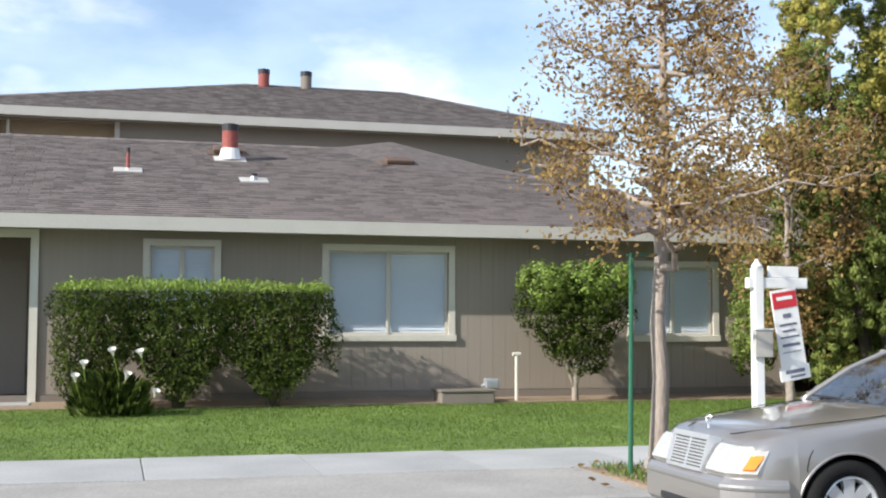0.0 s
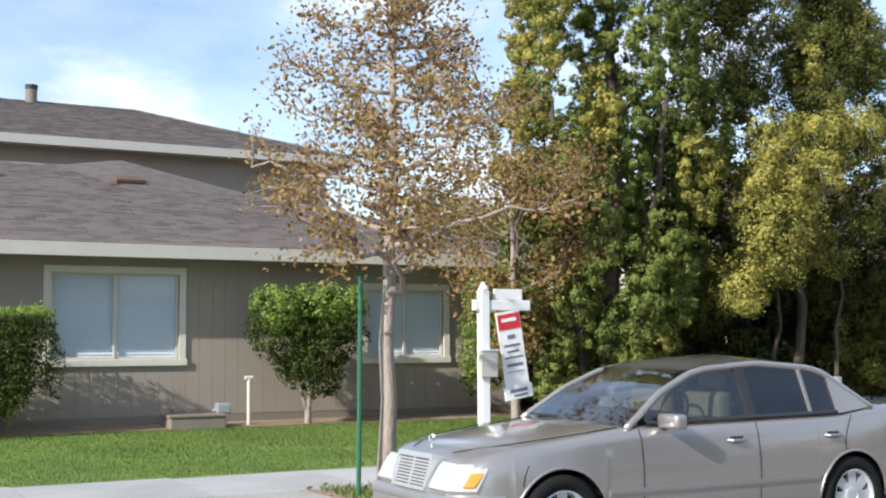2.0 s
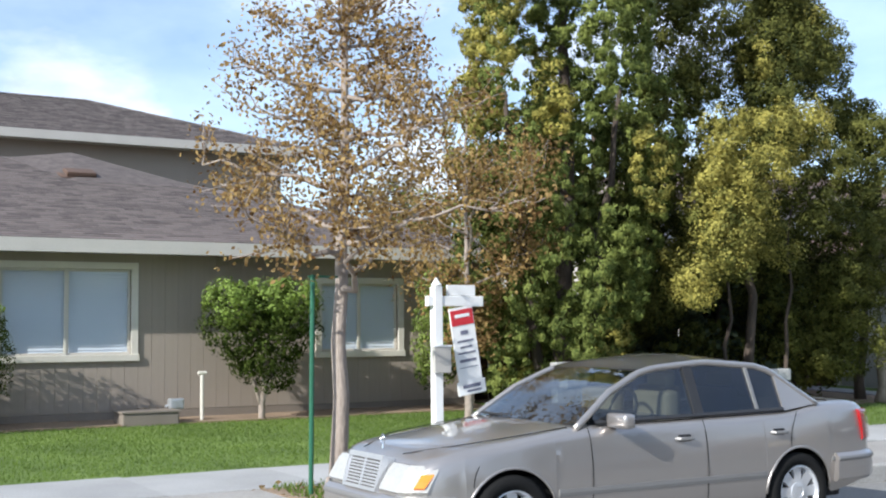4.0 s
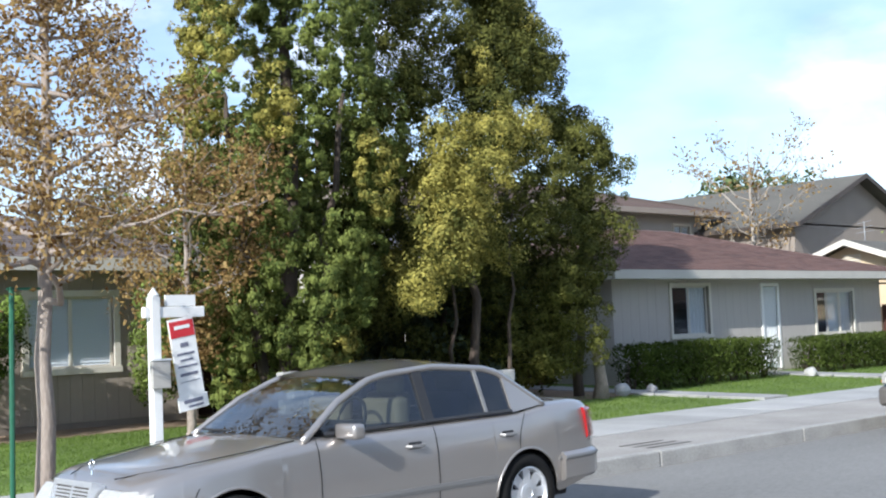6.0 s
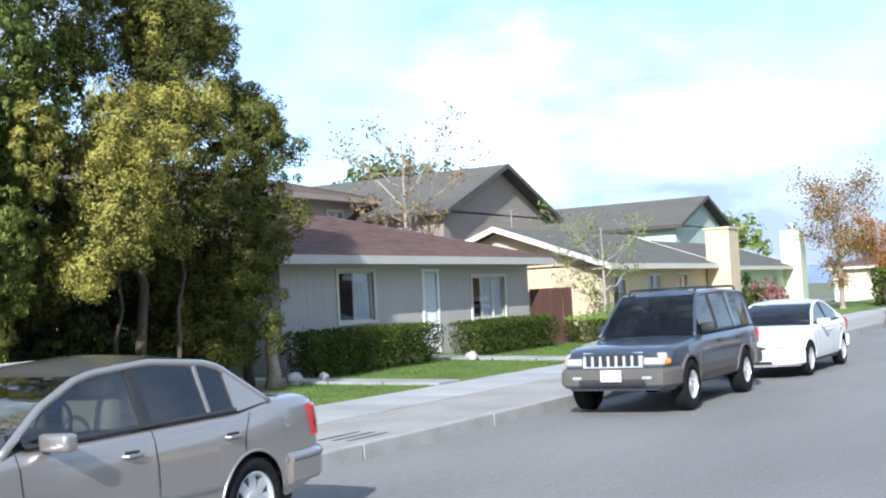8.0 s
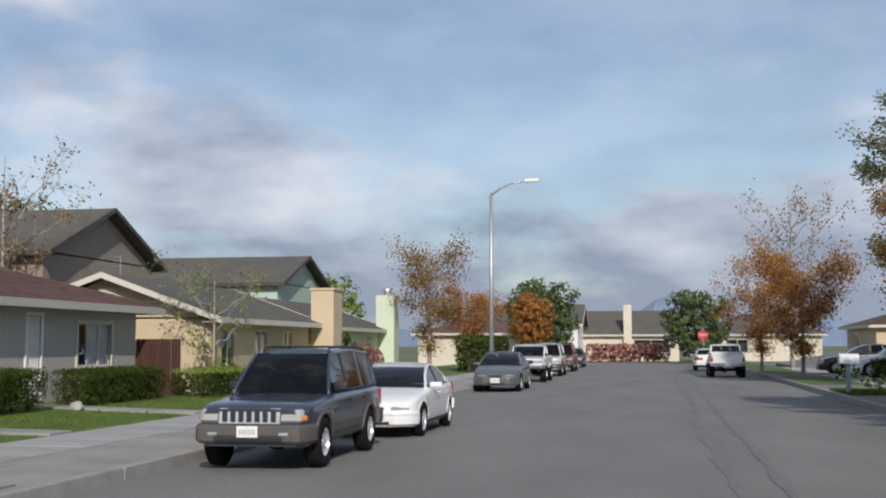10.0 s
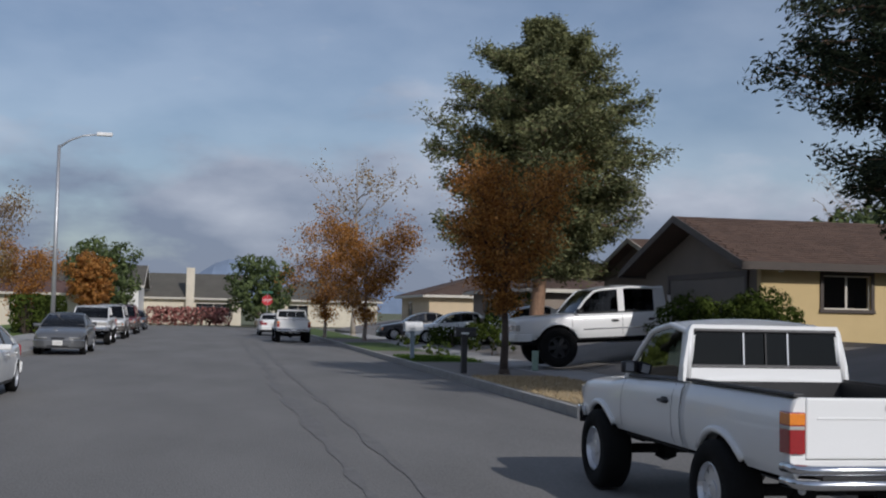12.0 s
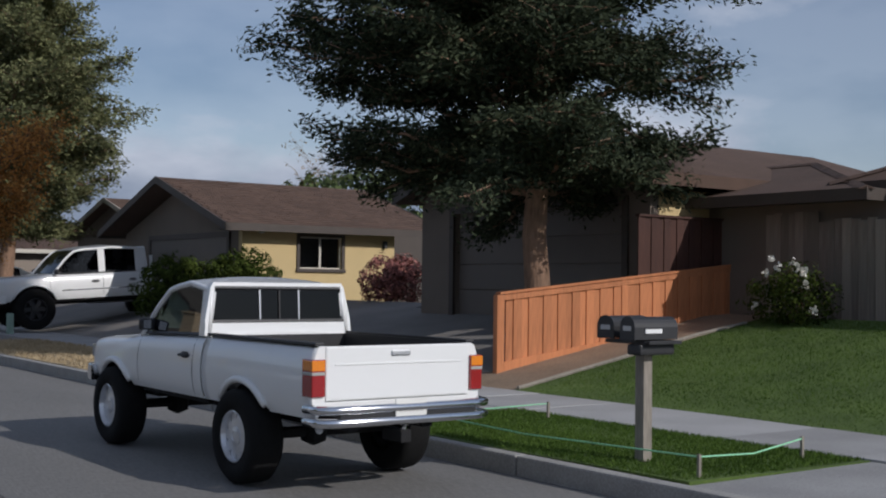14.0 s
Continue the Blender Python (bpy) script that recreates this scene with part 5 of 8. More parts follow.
        for a in (1, -1):
            lo, hi = (0.31, 0.79) if a > 0 else (-0.79, -0.31)
            sh.band("headlight", car, LENS, lo, hi, 0.515, 0.715, 0.02, 0.06, rake=0.085, bev=0.03)
            lo, hi = (0.70, 0.775) if a > 0 else (-0.775, -0.70)
            sh.band("indicator", car, AMBER, lo, hi, 0.545, 0.685, 0.027, 0.04, rake=0.07, bev=0.03)
    for a in (1, -1):
        lo, hi = (0.36, 0.90) if a > 0 else (-0.90, -0.36)
        sh.band("tail_light", car, REDLENS, lo, hi, 0.68, 0.94, 0.015, 0.05, tail=True, rake=0.03, bev=0.02)
        sh.arch_lip(car, paint, a, 0.011)
        sh.gap(car, 1.42, 0.30, 0.92, a, 0.0)
        sh.gap(car, 2.49, 0.30, 0.93, a, 0.0)
        sh.gap(car, 3.36, 0.68, 0.95, a, 0.12)
        sh.gap(car, 0.46, 0.56, 0.70, a, 0.05)
        if not rounded:
            sh.strip("side_moulding", car, dark, 1.13, 3.08, 0.452, 0.505, a, 0.01)
            sh.strip("side_moulding", car, dark, 3.82, 4.2, 0.535, 0.575, a, 0.01)
        sh.strip("sill_panel", car, BLACK, 1.14, 3.07, 0.235, 0.295, a, 0.004)
    mirrors(sh, car, 1.64, 0.965, paint, (0.21, 0.1, 0.11))
    for y in (2.28, 3.24):
        handle(sh, car, y, 0.80, SILVER_LOW if detail else paint)
    for y in s["axles"]:
        for a in (1, -1):
            wheel(car, a * 0.745, y, s["r"], 0.2, a, wheels, 8, 0.68)
    underside(sh, car, 0.24, 0.6, 0.3, 4.0)
    plate(car, s["L"] + 0.05, 0.72, 1)
    if detail:
        st = part("bonnet_star", lathe([(0.012, 0.0), (0.008, 0.03), (0.004, 0.035)], 10), CHROME, car)
        st.matrix_basis = pose(0, 0.16, 0.785)
        part("ring", tube([(0.034 * math.cos(a), 0, 0.065 + 0.034 * math.sin(a)) for a in np.linspace(0, 2 * math.pi, 20)], 0.005, 6, cap=False), CHROME, st)
        for a in (1, -1):
            part("wiper", tube([(a * 0.1, 1.36, 0.955), (a * 0.1 - 0.5, 1.33, 0.965)], 0.01, 6), BLACK, car)
            part("bonnet_gap", tube([(a * 0.33, 0.16, 0.772), (a * 0.62, 0.5, 0.838), (a * 0.70, 1.0, 0.893), (a * 0.70, 1.3, 0.925)], 0.004, 4), BLACK_MATTE, car)
        part("boot_gap", tube([(-0.66, 3.95, 1.018), (-0.3, 3.85, 1.036), (0.3, 3.85, 1.036), (0.66, 3.95, 1.018)], 0.004, 4), BLACK_MATTE, car)
        part("boot_lock", box(-0.03, 0.03, 4.2, 4.23, 1.02, 1.05, 0.005), BLACK, car)
    else:
        plate(car, -0.075, 0.40, -1)
    return car


def estate4x4(m, paint, label, group=""):
    """A boxy four-wheel-drive estate with a slotted grille and dark lower cladding."""
    s = dict(L=4.61, r=0.37, arch=0.43, axles=(0.83, 3.52),
             plan=[(0, 0.74), (0.1, 0.81), (0.3, 0.87), (0.9, 0.90), (3.8, 0.90), (4.4, 0.87), (4.61, 0.82)],
             top=[(0, 0.86), (0.05, 0.93), (0.3, 0.975), (1.2, 1.04), (1.5, 1.07), (4.3, 1.10), (4.55, 1.08), (4.61, 1.02)],
             sill=[(0, 0.36), (0.4, 0.34), (1.4, 0.37), (3.0, 0.37), (4.61, 0.42)])
    sh = Shell(s)
    car = thing("estate_car", m, label, "car", group)
    sh.body(car, paint, 0, s["L"])
    c = dict(A=1.34, At=1.98, Ct=4.3, C=4.58, zr=1.715, wr=0.63, seats=(2.3, 3.2), drive=-1,
             panes=[(1.66, 2.42, CARGLASS_DARK, "front_side_window"), (2.5, 3.3, CARGLASS_DARK, "rear_side_window"), (3.42, 4.25, CARGLASS_DARK, "quarter_window")],
             pillars=[(2.42, 2.5, BLACK, 0.004), (3.3, 3.42, paint, 0.004), (4.25, 4.5, paint, 0.004)], tint=CARGLASS_DARK)
    skin = cabin(sh, car, c, paint, SEATGREY)
    sh.band("front_bumper", car, GREYCLAD, -1.1, 1.1, 0.40, 0.67, 0.075, 0.12, bev=0.04)
    sh.band("bumper_opening", car, BLACK, -0.52, 0.52, 0.43, 0.52, 0.09, 0.02)
    sh.band("rear_bumper", car, GREYCLAD, -1.36, 1.36, 0.44, 0.68, 0.05, 0.1, tail=True)
    grille = sh.band("grille", car, ALLOY, -0.47, 0.47, 0.68, 0.90, 0.03, 0.05, rake=0.04)
    for k in range(7):
        x = -0.375 + k * 0.125
        part("slot", box(x - 0.04, x + 0.04, -0.04, -0.022, 0.705, 0.875, 0.008), BLACK, grille)
    for a in (1, -1):
        r = (0.49, 0.83) if a > 0 else (-0.83, -0.49)
        sh.band("headlight", car, LENS, *r, 0.70, 0.885, 0.026, 0.05, rake=0.04, bev=0.03)
        r = (0.79, 0.90) if a > 0 else (-0.90, -0.79)
        sh.band("indicator", car, AMBER, *r, 0.71, 0.80, 0.03, 0.05, rake=0.02, bev=0.02)
        sh.arch_lip(car, GREYCLAD, a, 0.03, 0.01)
        r = (0.48, 0.62) if a > 0 else (-0.62, -0.48)
        sh.band("fog_light", car, GALV, *r, 0.50, 0.57, 0.092, 0.05, bev=0.02)
        sh.strip("cladding", car, GREYCLAD, 1.27, 3.07, 0.38, 0.62, a, 0.02)
        sh.strip("cladding", car, GREYCLAD, 3.96, 4.5, 0.44, 0.62, a, 0.02)
        for y in (1.4, 2.46, 3.36):
            sh.gap(car, y, 0.62, 1.05, a)
        r = (0.5, 0.95) if a > 0 else (-0.95, -0.5)
        sh.band("tail_light", car, REDLENS, *r, 0.75, 1.02, 0.015, 0.05, tail=True)
        part("roof_bar", tube([(a * 0.56, 2.1, 1.71), (a * 0.56, 2.2, 1.765), (a * 0.56, 4.1, 1.765), (a * 0.56, 4.2, 1.71)], 0.018, 8), BLACK, car)
    for y in (2.5, 3.9):
        part("roof_bar", tube([(-0.56, y, 1.775), (0.56, y, 1.775)], 0.016, 8), BLACK, car)
    mirrors(sh, car, 1.72, 1.16, BLACK, (0.2, 0.1, 0.14))
    for y in (2.28, 3.2):
        handle(sh, car, y, 0.93, BLACK)
    for y in s["axles"]:
        for a in (1, -1):
            wheel(car, a * 0.80, y, s["r"], 0.24, a, ALLOY, 5, 0.57)
    underside(sh, car, 0.33, 0.75, 0.3, 4.4)
    plate(car, -0.1, 0.575, -1)
    return car


def pickup(m, paint, label, detail=1, group="", lift_by=0.0, crew=False, r=0.405, bed_mat=None):
    """A pickup on tall tyres: bonnet and cab, open bed with a tailgate, tube bumper."""
    up = 0.06 if crew else 0.0
    L, cab_end = (4.47, 2.68) if not crew else (4.7, 3.5)
    ax = (0.78, 3.40) if not crew else (0.9, 3.95)
    s = dict(L=L, r=r, arch=r + 0.075, axles=ax,
             plan=[(0, 0.72), (0.12, 0.79), (0.35, 0.825), (1.0, 0.84), (L, 0.83)],
             top=[(0, 0.98 + up), (0.07, 1.03 + up), (0.4, 1.065 + up), (1.0, 1.09 + up), (1.3, 1.13 + up * 0.6), (cab_end, 1.17), (cab_end + 0.05, 1.17), (L, 1.175)],
             sill=[(0, 0.66), (0.4, 0.62), (L, 0.62)])
    sh = Shell(s)
    car = thing("pickup_truck", m, label, "truck", group)
    sh.body(car, paint, 0, cab_end)
    if not crew:
        c = dict(A=1.28, At=1.86, Ct=2.59, C=2.655, zr=1.63, wr=0.70, seats=(2.3,), drive=-1,
                 panes=[(1.38, 2.49, PRIVACY, "side_window")], pillars=[(2.49, 2.638, paint, 0.004)], back=False)
    else:
        c = dict(A=1.32, At=1.86, Ct=3.4, C=3.465, zr=1.72, wr=0.70, seats=(2.1, 2.95), drive=-1,
                 panes=[(1.55, 2.35, CARGLASS_DARK, "front_side_window"), (2.5, 3.2, CARGLASS_DARK, "rear_side_window")], pillars=[(2.35, 2.5, paint, 0.004), (3.2, 3.445, paint, 0.004)], back=False)
    skin = cabin(sh, car, c, paint, SEATGREY)
    ce = cab_end
    # back of the cab with its sliding window
    zb, zt = 1.16, (1.6 if not crew else 1.68)
    ring = bmesh.new()
    wlo, whi = (0.79, 0.72) if not crew else (0.76, 0.70)
    for a in (((-wlo, zb), (wlo, zb), (wlo - 0.01, zb + 0.12), (-wlo + 0.01, zb + 0.12)), ((-whi, zt - 0.015), (whi, zt - 0.015), (whi - 0.03, zt + 0.03), (-whi + 0.03, zt + 0.03)),
              ((-wlo + 0.005, zb + 0.12), (-wlo + 0.06, zb + 0.12), (-whi + 0.045, zt - 0.015), (-whi, zt - 0.015)), ((wlo - 0.06, zb + 0.12), (wlo - 0.005, zb + 0.12), (whi, zt - 0.015), (whi - 0.045, zt - 0.015))):
        prism([(x, ce - 0.06 - (z - zb) * 0.08, z) for x, z in a], (0, 0.05, 0), ring)
    part("cab_back", ring, paint, car)
    rw = part("rear_window", prism([(x, ce - 0.035 - (z - zb) * 0.08, z) for x, z in ((-wlo + 0.05, zb + 0.115), (wlo - 0.05, zb + 0.115), (whi - 0.035, zt - 0.01), (-whi + 0.035, zt - 0.01))], (0, 0.006, 0)), CARGLASS_DARK, car)
    for x in (-0.21, 0.0, 0.21):
        part("bar", prism([(x - 0.006, ce - 0.024 - 0.12 * 0.08, zb + 0.12), (x + 0.006, ce - 0.024 - 0.12 * 0.08, zb + 0.12), (x + 0.006, ce - 0.024 - 0.42 * 0.08, zt - 0.015), (x - 0.008, ce - 0.024 - 0.42 * 0.08, zt - 0.015)], (0, 0.008, 0)), ALLOY if x else BLACK, rw)
    seal = tube([(x, ce - 0.026 - (z - zb) * 0.08, z) for x, z in ((-wlo + 0.06, zb + 0.122), (wlo - 0.06, zb + 0.122), (whi - 0.045, zt - 0.018), (-whi + 0.045, zt - 0.018), (-wlo + 0.06, zb + 0.122))], 0.022, 6)
    part("window_seal", seal, BLACK, rw)
    # bed
    if not crew:
        for a in (1, -1):
            bm = bmesh.new()
            ys = sorted({round(v, 3) for v in [*np.arange(ce + 0.02, L, 0.1), L, *[ax[1] + q * s["arch"] * 0.999 for q in np.cos(np.linspace(0, math.pi, 21))]]})
            rings = []
            for y in ys:
                z0, z1 = sh.sill(y), 1.165
                pts = [(sh.side(y, z0 + (z1 - 0.02 - z0) * f), z0 + (z1 - 0.02 - z0) * f) for f in (0, 0.2, 0.5, 0.8, 1)] + [(0.74, z1), (0.70, z1), (0.70, max(z0, 0.72))]
                rings.append([bm.verts.new((a * x, y, z)) for x, z in pts])
            n = len(rings[0])
            for p, q in zip(rings, rings[1:]):
                for i in range(n - 1):
                    bm.faces.new((p[i], q[i], q[i + 1], p[i + 1]))
            bm.faces.new(rings[0])
            bm.faces.new(rings[-1][::-1])
            bmesh.ops.recalc_face_normals(bm, faces=bm.faces[:])
            ob = part("bed_side", bm, paint, car, smooth=True)
            for p in ob.data.polygons:
                if len(p.vertices) > 6:
                    p.use_smooth = False
            part("bed_rail_cap", box(min(a * 0.70, a * 0.785), max(a * 0.70, a * 0.785), ce + 0.03, L - 0.02, 1.167, 1.19, 0.006), BLACK, car)
            t = box(min(a * 0.715, a * 0.838), max(a * 0.715, a * 0.838), L - 0.12, L + 0.025, 0.79, 1.07, 0.012)
            lamp = part("tail_light", t, REDLENS, car)
            part("amber_lens", box(min(a * 0.72, a * 0.841), max(a * 0.72, a * 0.841), L - 0.11, L + 0.03, 0.985, 1.062, 0.004), AMBER, lamp)
            part("clear_lens", box(min(a * 0.72, a * 0.84), max(a * 0.72, a * 0.84), L - 0.11, L + 0.029, 0.952, 0.977, 0.004), LENS, lamp)
            sh.gap(car, 1.36, 0.68, 1.1, a)
            sh.gap(car, 2.52, 0.64, 1.13, a)
            sh.gap(car, ce + 0.008, 0.64, 1.16, a)
        part("bed_liner", box(-0.70, 0.70, ce + 0.03, L - 0.05, 0.70, 0.73), BLACK, car)
        part("bed_front", box(-0.70, 0.70, ce + 0.02, ce + 0.05, 0.73, 1.165), BLACK, car)
        for a in (1, -1):
            part("bed_liner", box(min(a * 0.67, a * 0.698), max(a * 0.67, a * 0.698), ce + 0.05, L - 0.06, 0.73, 1.17), BLACK, car)
        gate = part("tailgate", box(-0.705, 0.705, L - 0.04, L + 0.012, 0.755, 1.165, 0.014), paint, car)
        part("crease", box(-0.62, 0.62, L + 0.011, L + 0.017, 1.02, 1.035, 0.004), paint, gate)
        part("gate_handle", box(-0.09, 0.09, L + 0.01, L + 0.028, 1.085, 1.125, 0.008), GALV, gate)
        part("rear_valance", box(-0.80, 0.80, L - 0.06, L - 0.005, 0.66, 0.752, 0.01), paint, car)
        bumper = part("rear_bumper", tube([(-0.83, L - 0.08, 0.70), (-0.8, L + 0.1, 0.70), (-0.68, L + 0.14, 0.70), (0.68, L + 0.14, 0.70), (0.8, L + 0.1, 0.70), (0.83, L - 0.08, 0.70)], 0.035, 12), CHROME, car, "double chrome tube bumper", smooth=True)
        part("lower_tube", tube([(-0.83, L - 0.08, 0.605), (-0.8, L + 0.1, 0.605), (-0.68, L + 0.14, 0.605), (0.68, L + 0.14, 0.605), (0.8, L + 0.1, 0.605), (0.83, L - 0.08, 0.605)], 0.035, 12), CHROME, bumper, smooth=True)
        part("step", box(-0.66, 0.66, L + 0.05, L + 0.15, 0.64, 0.665), BLACK, bumper)
        plate(car, L + 0.15, 0.70, 1, 0.3, 0.13)
        hitch = part("tow_hitch", box(-0.05, 0.05, L - 0.15, L + 0.1, 0.42, 0.52, 0.01), BLACK_MATTE, car)
        part("ball", lathe([(0.02, 0), (0.02, 0.04), (0.035, 0.06), (0.02, 0.09)], 12), CHROME, hitch).matrix_basis = pose(0, L + 0.07, 0.5)
    else:
        part("flat_bed", box(-0.86, 0.86, ce + 0.05, L + 0.7, 0.82, 0.9, 0.01), BLACK, car)
        for a in (1, -1):
            part("bed_post", box(min(a * 0.66, a * 0.72), max(a * 0.66, a * 0.72), ce + 0.06, ce + 0.12, 0.9, 1.5), paint, car)
            sh.gap(car, 1.25, 0.68, 1.1, a)
            sh.gap(car, 2.42, 0.68, 1.1, a)
        part("number_panel", box(-0.1, 0.1, -0.07, -0.06, 0.7, 0.8), PLATE, car)
    for a in (1, -1):
        rr = (0.40, 0.8) if a > 0 else (-0.8, -0.40)
        sh.band("headlight", car, LENS, *rr, 0.83, 0.96, 0.014, 0.05)
    sh.band("grille", car, CHROME if crew else BLACK, -0.38, 0.38, 0.80, 0.97, 0.016, 0.05)
    sh.band("front_bumper", car, paint if crew else CHROME, -1.05, 1.05, 0.60, 0.76, 0.06, 0.06)
    mirrors(sh, car, 1.5 if not crew else 1.4, 1.22, BLACK, (0.13, 0.07, 0.11))
    for a in (1, -1):
        sh.arch_lip(car, paint, a, 0.03 if not crew else 0.025, 0.008)
    handle(sh, car, 2.36 if not crew else 2.25, 0.98, BLACK)
    if crew:
        handle(sh, car, 3.1, 0.98, CHROME)
        bm = None
        for a in (1, -1):
            sh.strip("trim_line", car, CHROME, 1.5, 3.4, 0.80, 0.825, a, 0.008)
    for y in ax:
        for a in (1, -1):
            wheel(car, a * 0.76, y, r, 0.29, a, ALLOY if not crew else BLACK, 10 if not crew else 6, 0.56)
        part("axle", tube([(-0.66, y, r), (0.66, y, r)], 0.05, 8), BLACK_MATTE, car)
        part("differential", lathe([(0.02, -0.12), (0.11, -0.08), (0.12, 0.05), (0.04, 0.12)], 12), BLACK_MATTE, car).matrix_basis = pose(0.1, y, r)
    for a in (1, -1):
        part("frame_rail", box(min(a * 0.32, a * 0.42), max(a * 0.32, a * 0.42), 0.2, L - 0.1, 0.5, 0.64), BLACK_MATTE, car)
    part("floor_pan", box(-0.74, 0.74, 1.3, ce, 0.58, 0.66), BLACK_MATTE, car)
    part("engine_bay", box(-0.55, 0.55, 0.15, 1.25, 0.5, 0.95), BLACK_MATTE, car)
    part("exhaust", tube([(0.3, 2.2, 0.5), (0.3, L - 0.7, 0.48), (0.55, L - 0.3, 0.5)], 0.03, 8), GALV, car)
    return car


saloon(pose(-5.14, 1.55, 0) @ Matrix.Diagonal((0.91, 0.982, 0.97, 1)), SILVER, "champagne silver saloon car parked along the kerb", seats=BEIGE, tint=PRIVACY, detail=1)
estate4x4(pose(-4.98, 13.1, 0) @ Matrix.Diagonal((0.88, 0.96, 0.915, 1)), SLATE, "slate blue four-wheel-drive estate car parked along the kerb")
pickup(pose(4.21, 10.38, 0, 0, 0, 180) @ Matrix.Diagonal((0.93, 1.056, 0.985, 1)), CARWHITE, "white pickup truck on tall tyres with chrome tube bumper", r=0.385)
saloon(pose(-4.72, 18.85, 0) @ Matrix.Diagonal((0.95, 1, 0.93, 1)), CARWHITE, "white saloon car parked behind the estate car", seats=SEATGREY, rounded=True)
saloon(pose(-5.35, 40.0, 0), CARGREY, "grey saloon car parked along the far kerb", seats=SEATGREY, rounded=True)
pickup(pose(-5.5, 51.0, 0), CARWHITE, "white pickup parked in the far row of cars", r=0.36)
estate4x4(pose(-5.6, 61.0, 0), CARWHITE, "white boxy car parked in the far row")
estate4x4(pose(-5.7, 72.0, 0), CARRED, "dark red boxy car parked in the far row")
saloon(pose(-5.9, 86.0, 0), CARBLACK, "dark saloon car parked at the far end of the row", seats=SEATGREY)
pickup(pose(3.7, 63.5, 0, 0, 0, 180), CARWHITE, "white pickup parked along the far kerb", r=0.36)
saloon(pose(3.4, 79, 0, 0, 0, 180), CARWHITE, "pale saloon car parked ahead of the far pickup", seats=SEATGREY)
pickup(pose(8.0, 31.3, 0.16, 3.5, 0, -90) @ Matrix.Diagonal((1.2, 1.25, 1.25, 1)), CARWHITE, "white crew-cab truck on tall tyres on the sloping driveway", crew=True, r=0.44)
saloon(pose(8.9, 55, 0.15, 4, 0, -90), CARWHITE, "white saloon car on a driveway further along", seats=SEATGREY)
saloon(pose(8.4, 62, 0.13, 3, 0, -90), CARBLACK, "dark saloon car on a driveway further along", seats=SEATGREY)
saloon(pose(10.4, 47.5, 0.28, 8, 0, -90), CARWHITE, "pale saloon car standing behind low shrubs", seats=SEATGREY)

# ---- plants ----
def foot(x):
    """Height of the ground under a plant: beyond the front gardens it is level."""
    return lift(x) if -17.3 < x < 15.9 else -0.06


def rng_of(seed):
    return np.random.default_rng(seed)


def leaf_mesh(name, cen, size, mat, parent, seed, aspect=1.6, along=None, spread=1.0, label="", droop=0.0, face=None):
    """Many small leaf quads at the given places. along: directions that long leaves follow."""
    r = rng_of(seed)
    n = len(cen)
    a = r.normal(size=(n, 3))
    if along is not None:
        a = np.asarray(along) + a * spread * 0.35
    a[:, 2] -= droop
    a /= np.linalg.norm(a, axis=1, keepdims=True) + 1e-9
    b = np.cross(a, r.normal(size=(n, 3)))
    b /= np.linalg.norm(b, axis=1, keepdims=True) + 1e-9
    if face is not None:
        nn = np.asarray(face) / (np.linalg.norm(face, axis=1, keepdims=True) + 1e-9) + r.normal(size=(n, 3)) * 0.27
        a = a - nn * (a * nn).sum(1, keepdims=True) / ((nn * nn).sum(1, keepdims=True) + 1e-9)
        a /= np.linalg.norm(a, axis=1, keepdims=True) + 1e-9
        b = np.cross(nn, a)
        b /= np.linalg.norm(b, axis=1, keepdims=True) + 1e-9
    s = size * r.uniform(0.6, 1.25, (n, 1))
    u, v = a * s * aspect * 0.5, b * s * 0.5
    c = np.asarray(cen)
    co = np.stack([c - u, c - v * 0.9 - u * 0.1, c + u, c + v * 0.9 - u * 0.1], axis=1).reshape(-1, 3)
    me = bpy.data.meshes.new(name)
    me.vertices.add(4 * n)
    me.vertices.foreach_set("co", co.astype(np.float32).ravel())
    me.loops.add(4 * n)
    me.loops.foreach_set("vertex_index", np.arange(4 * n, dtype=np.int32))
    me.polygons.add(n)
    me.polygons.foreach_set("loop_start", np.arange(0, 4 * n, 4, dtype=np.int32))
    me.update(calc_edges=True)
    me.materials.append(mat)
    ob = new(name, me)
    ob.parent = parent
    if label:
        ob["label"] = label
    ob["kind"] = "stuff"
    return ob


def limbs(bm, base, top, r0, r1, seed, wob=0.06, sides=8, n=7):
    """One tapering, slightly crooked limb. Returns its points."""
    r = rng_of(seed)
    base, top = Vector(base), Vector(top)
    L = (top - base).length
    pts = []
    for k in range(n + 1):
        f = k / n
        p = base.lerp(top, f)
        if 0 < k < n:
            p += Vector(r.normal(size=3)) * wob * L * 0.35
        pts.append(p)
    tube(pts, [r0 + (r1 - r0) * (k / n) ** 0.8 for k in range(n + 1)], sides, bm)
    return pts


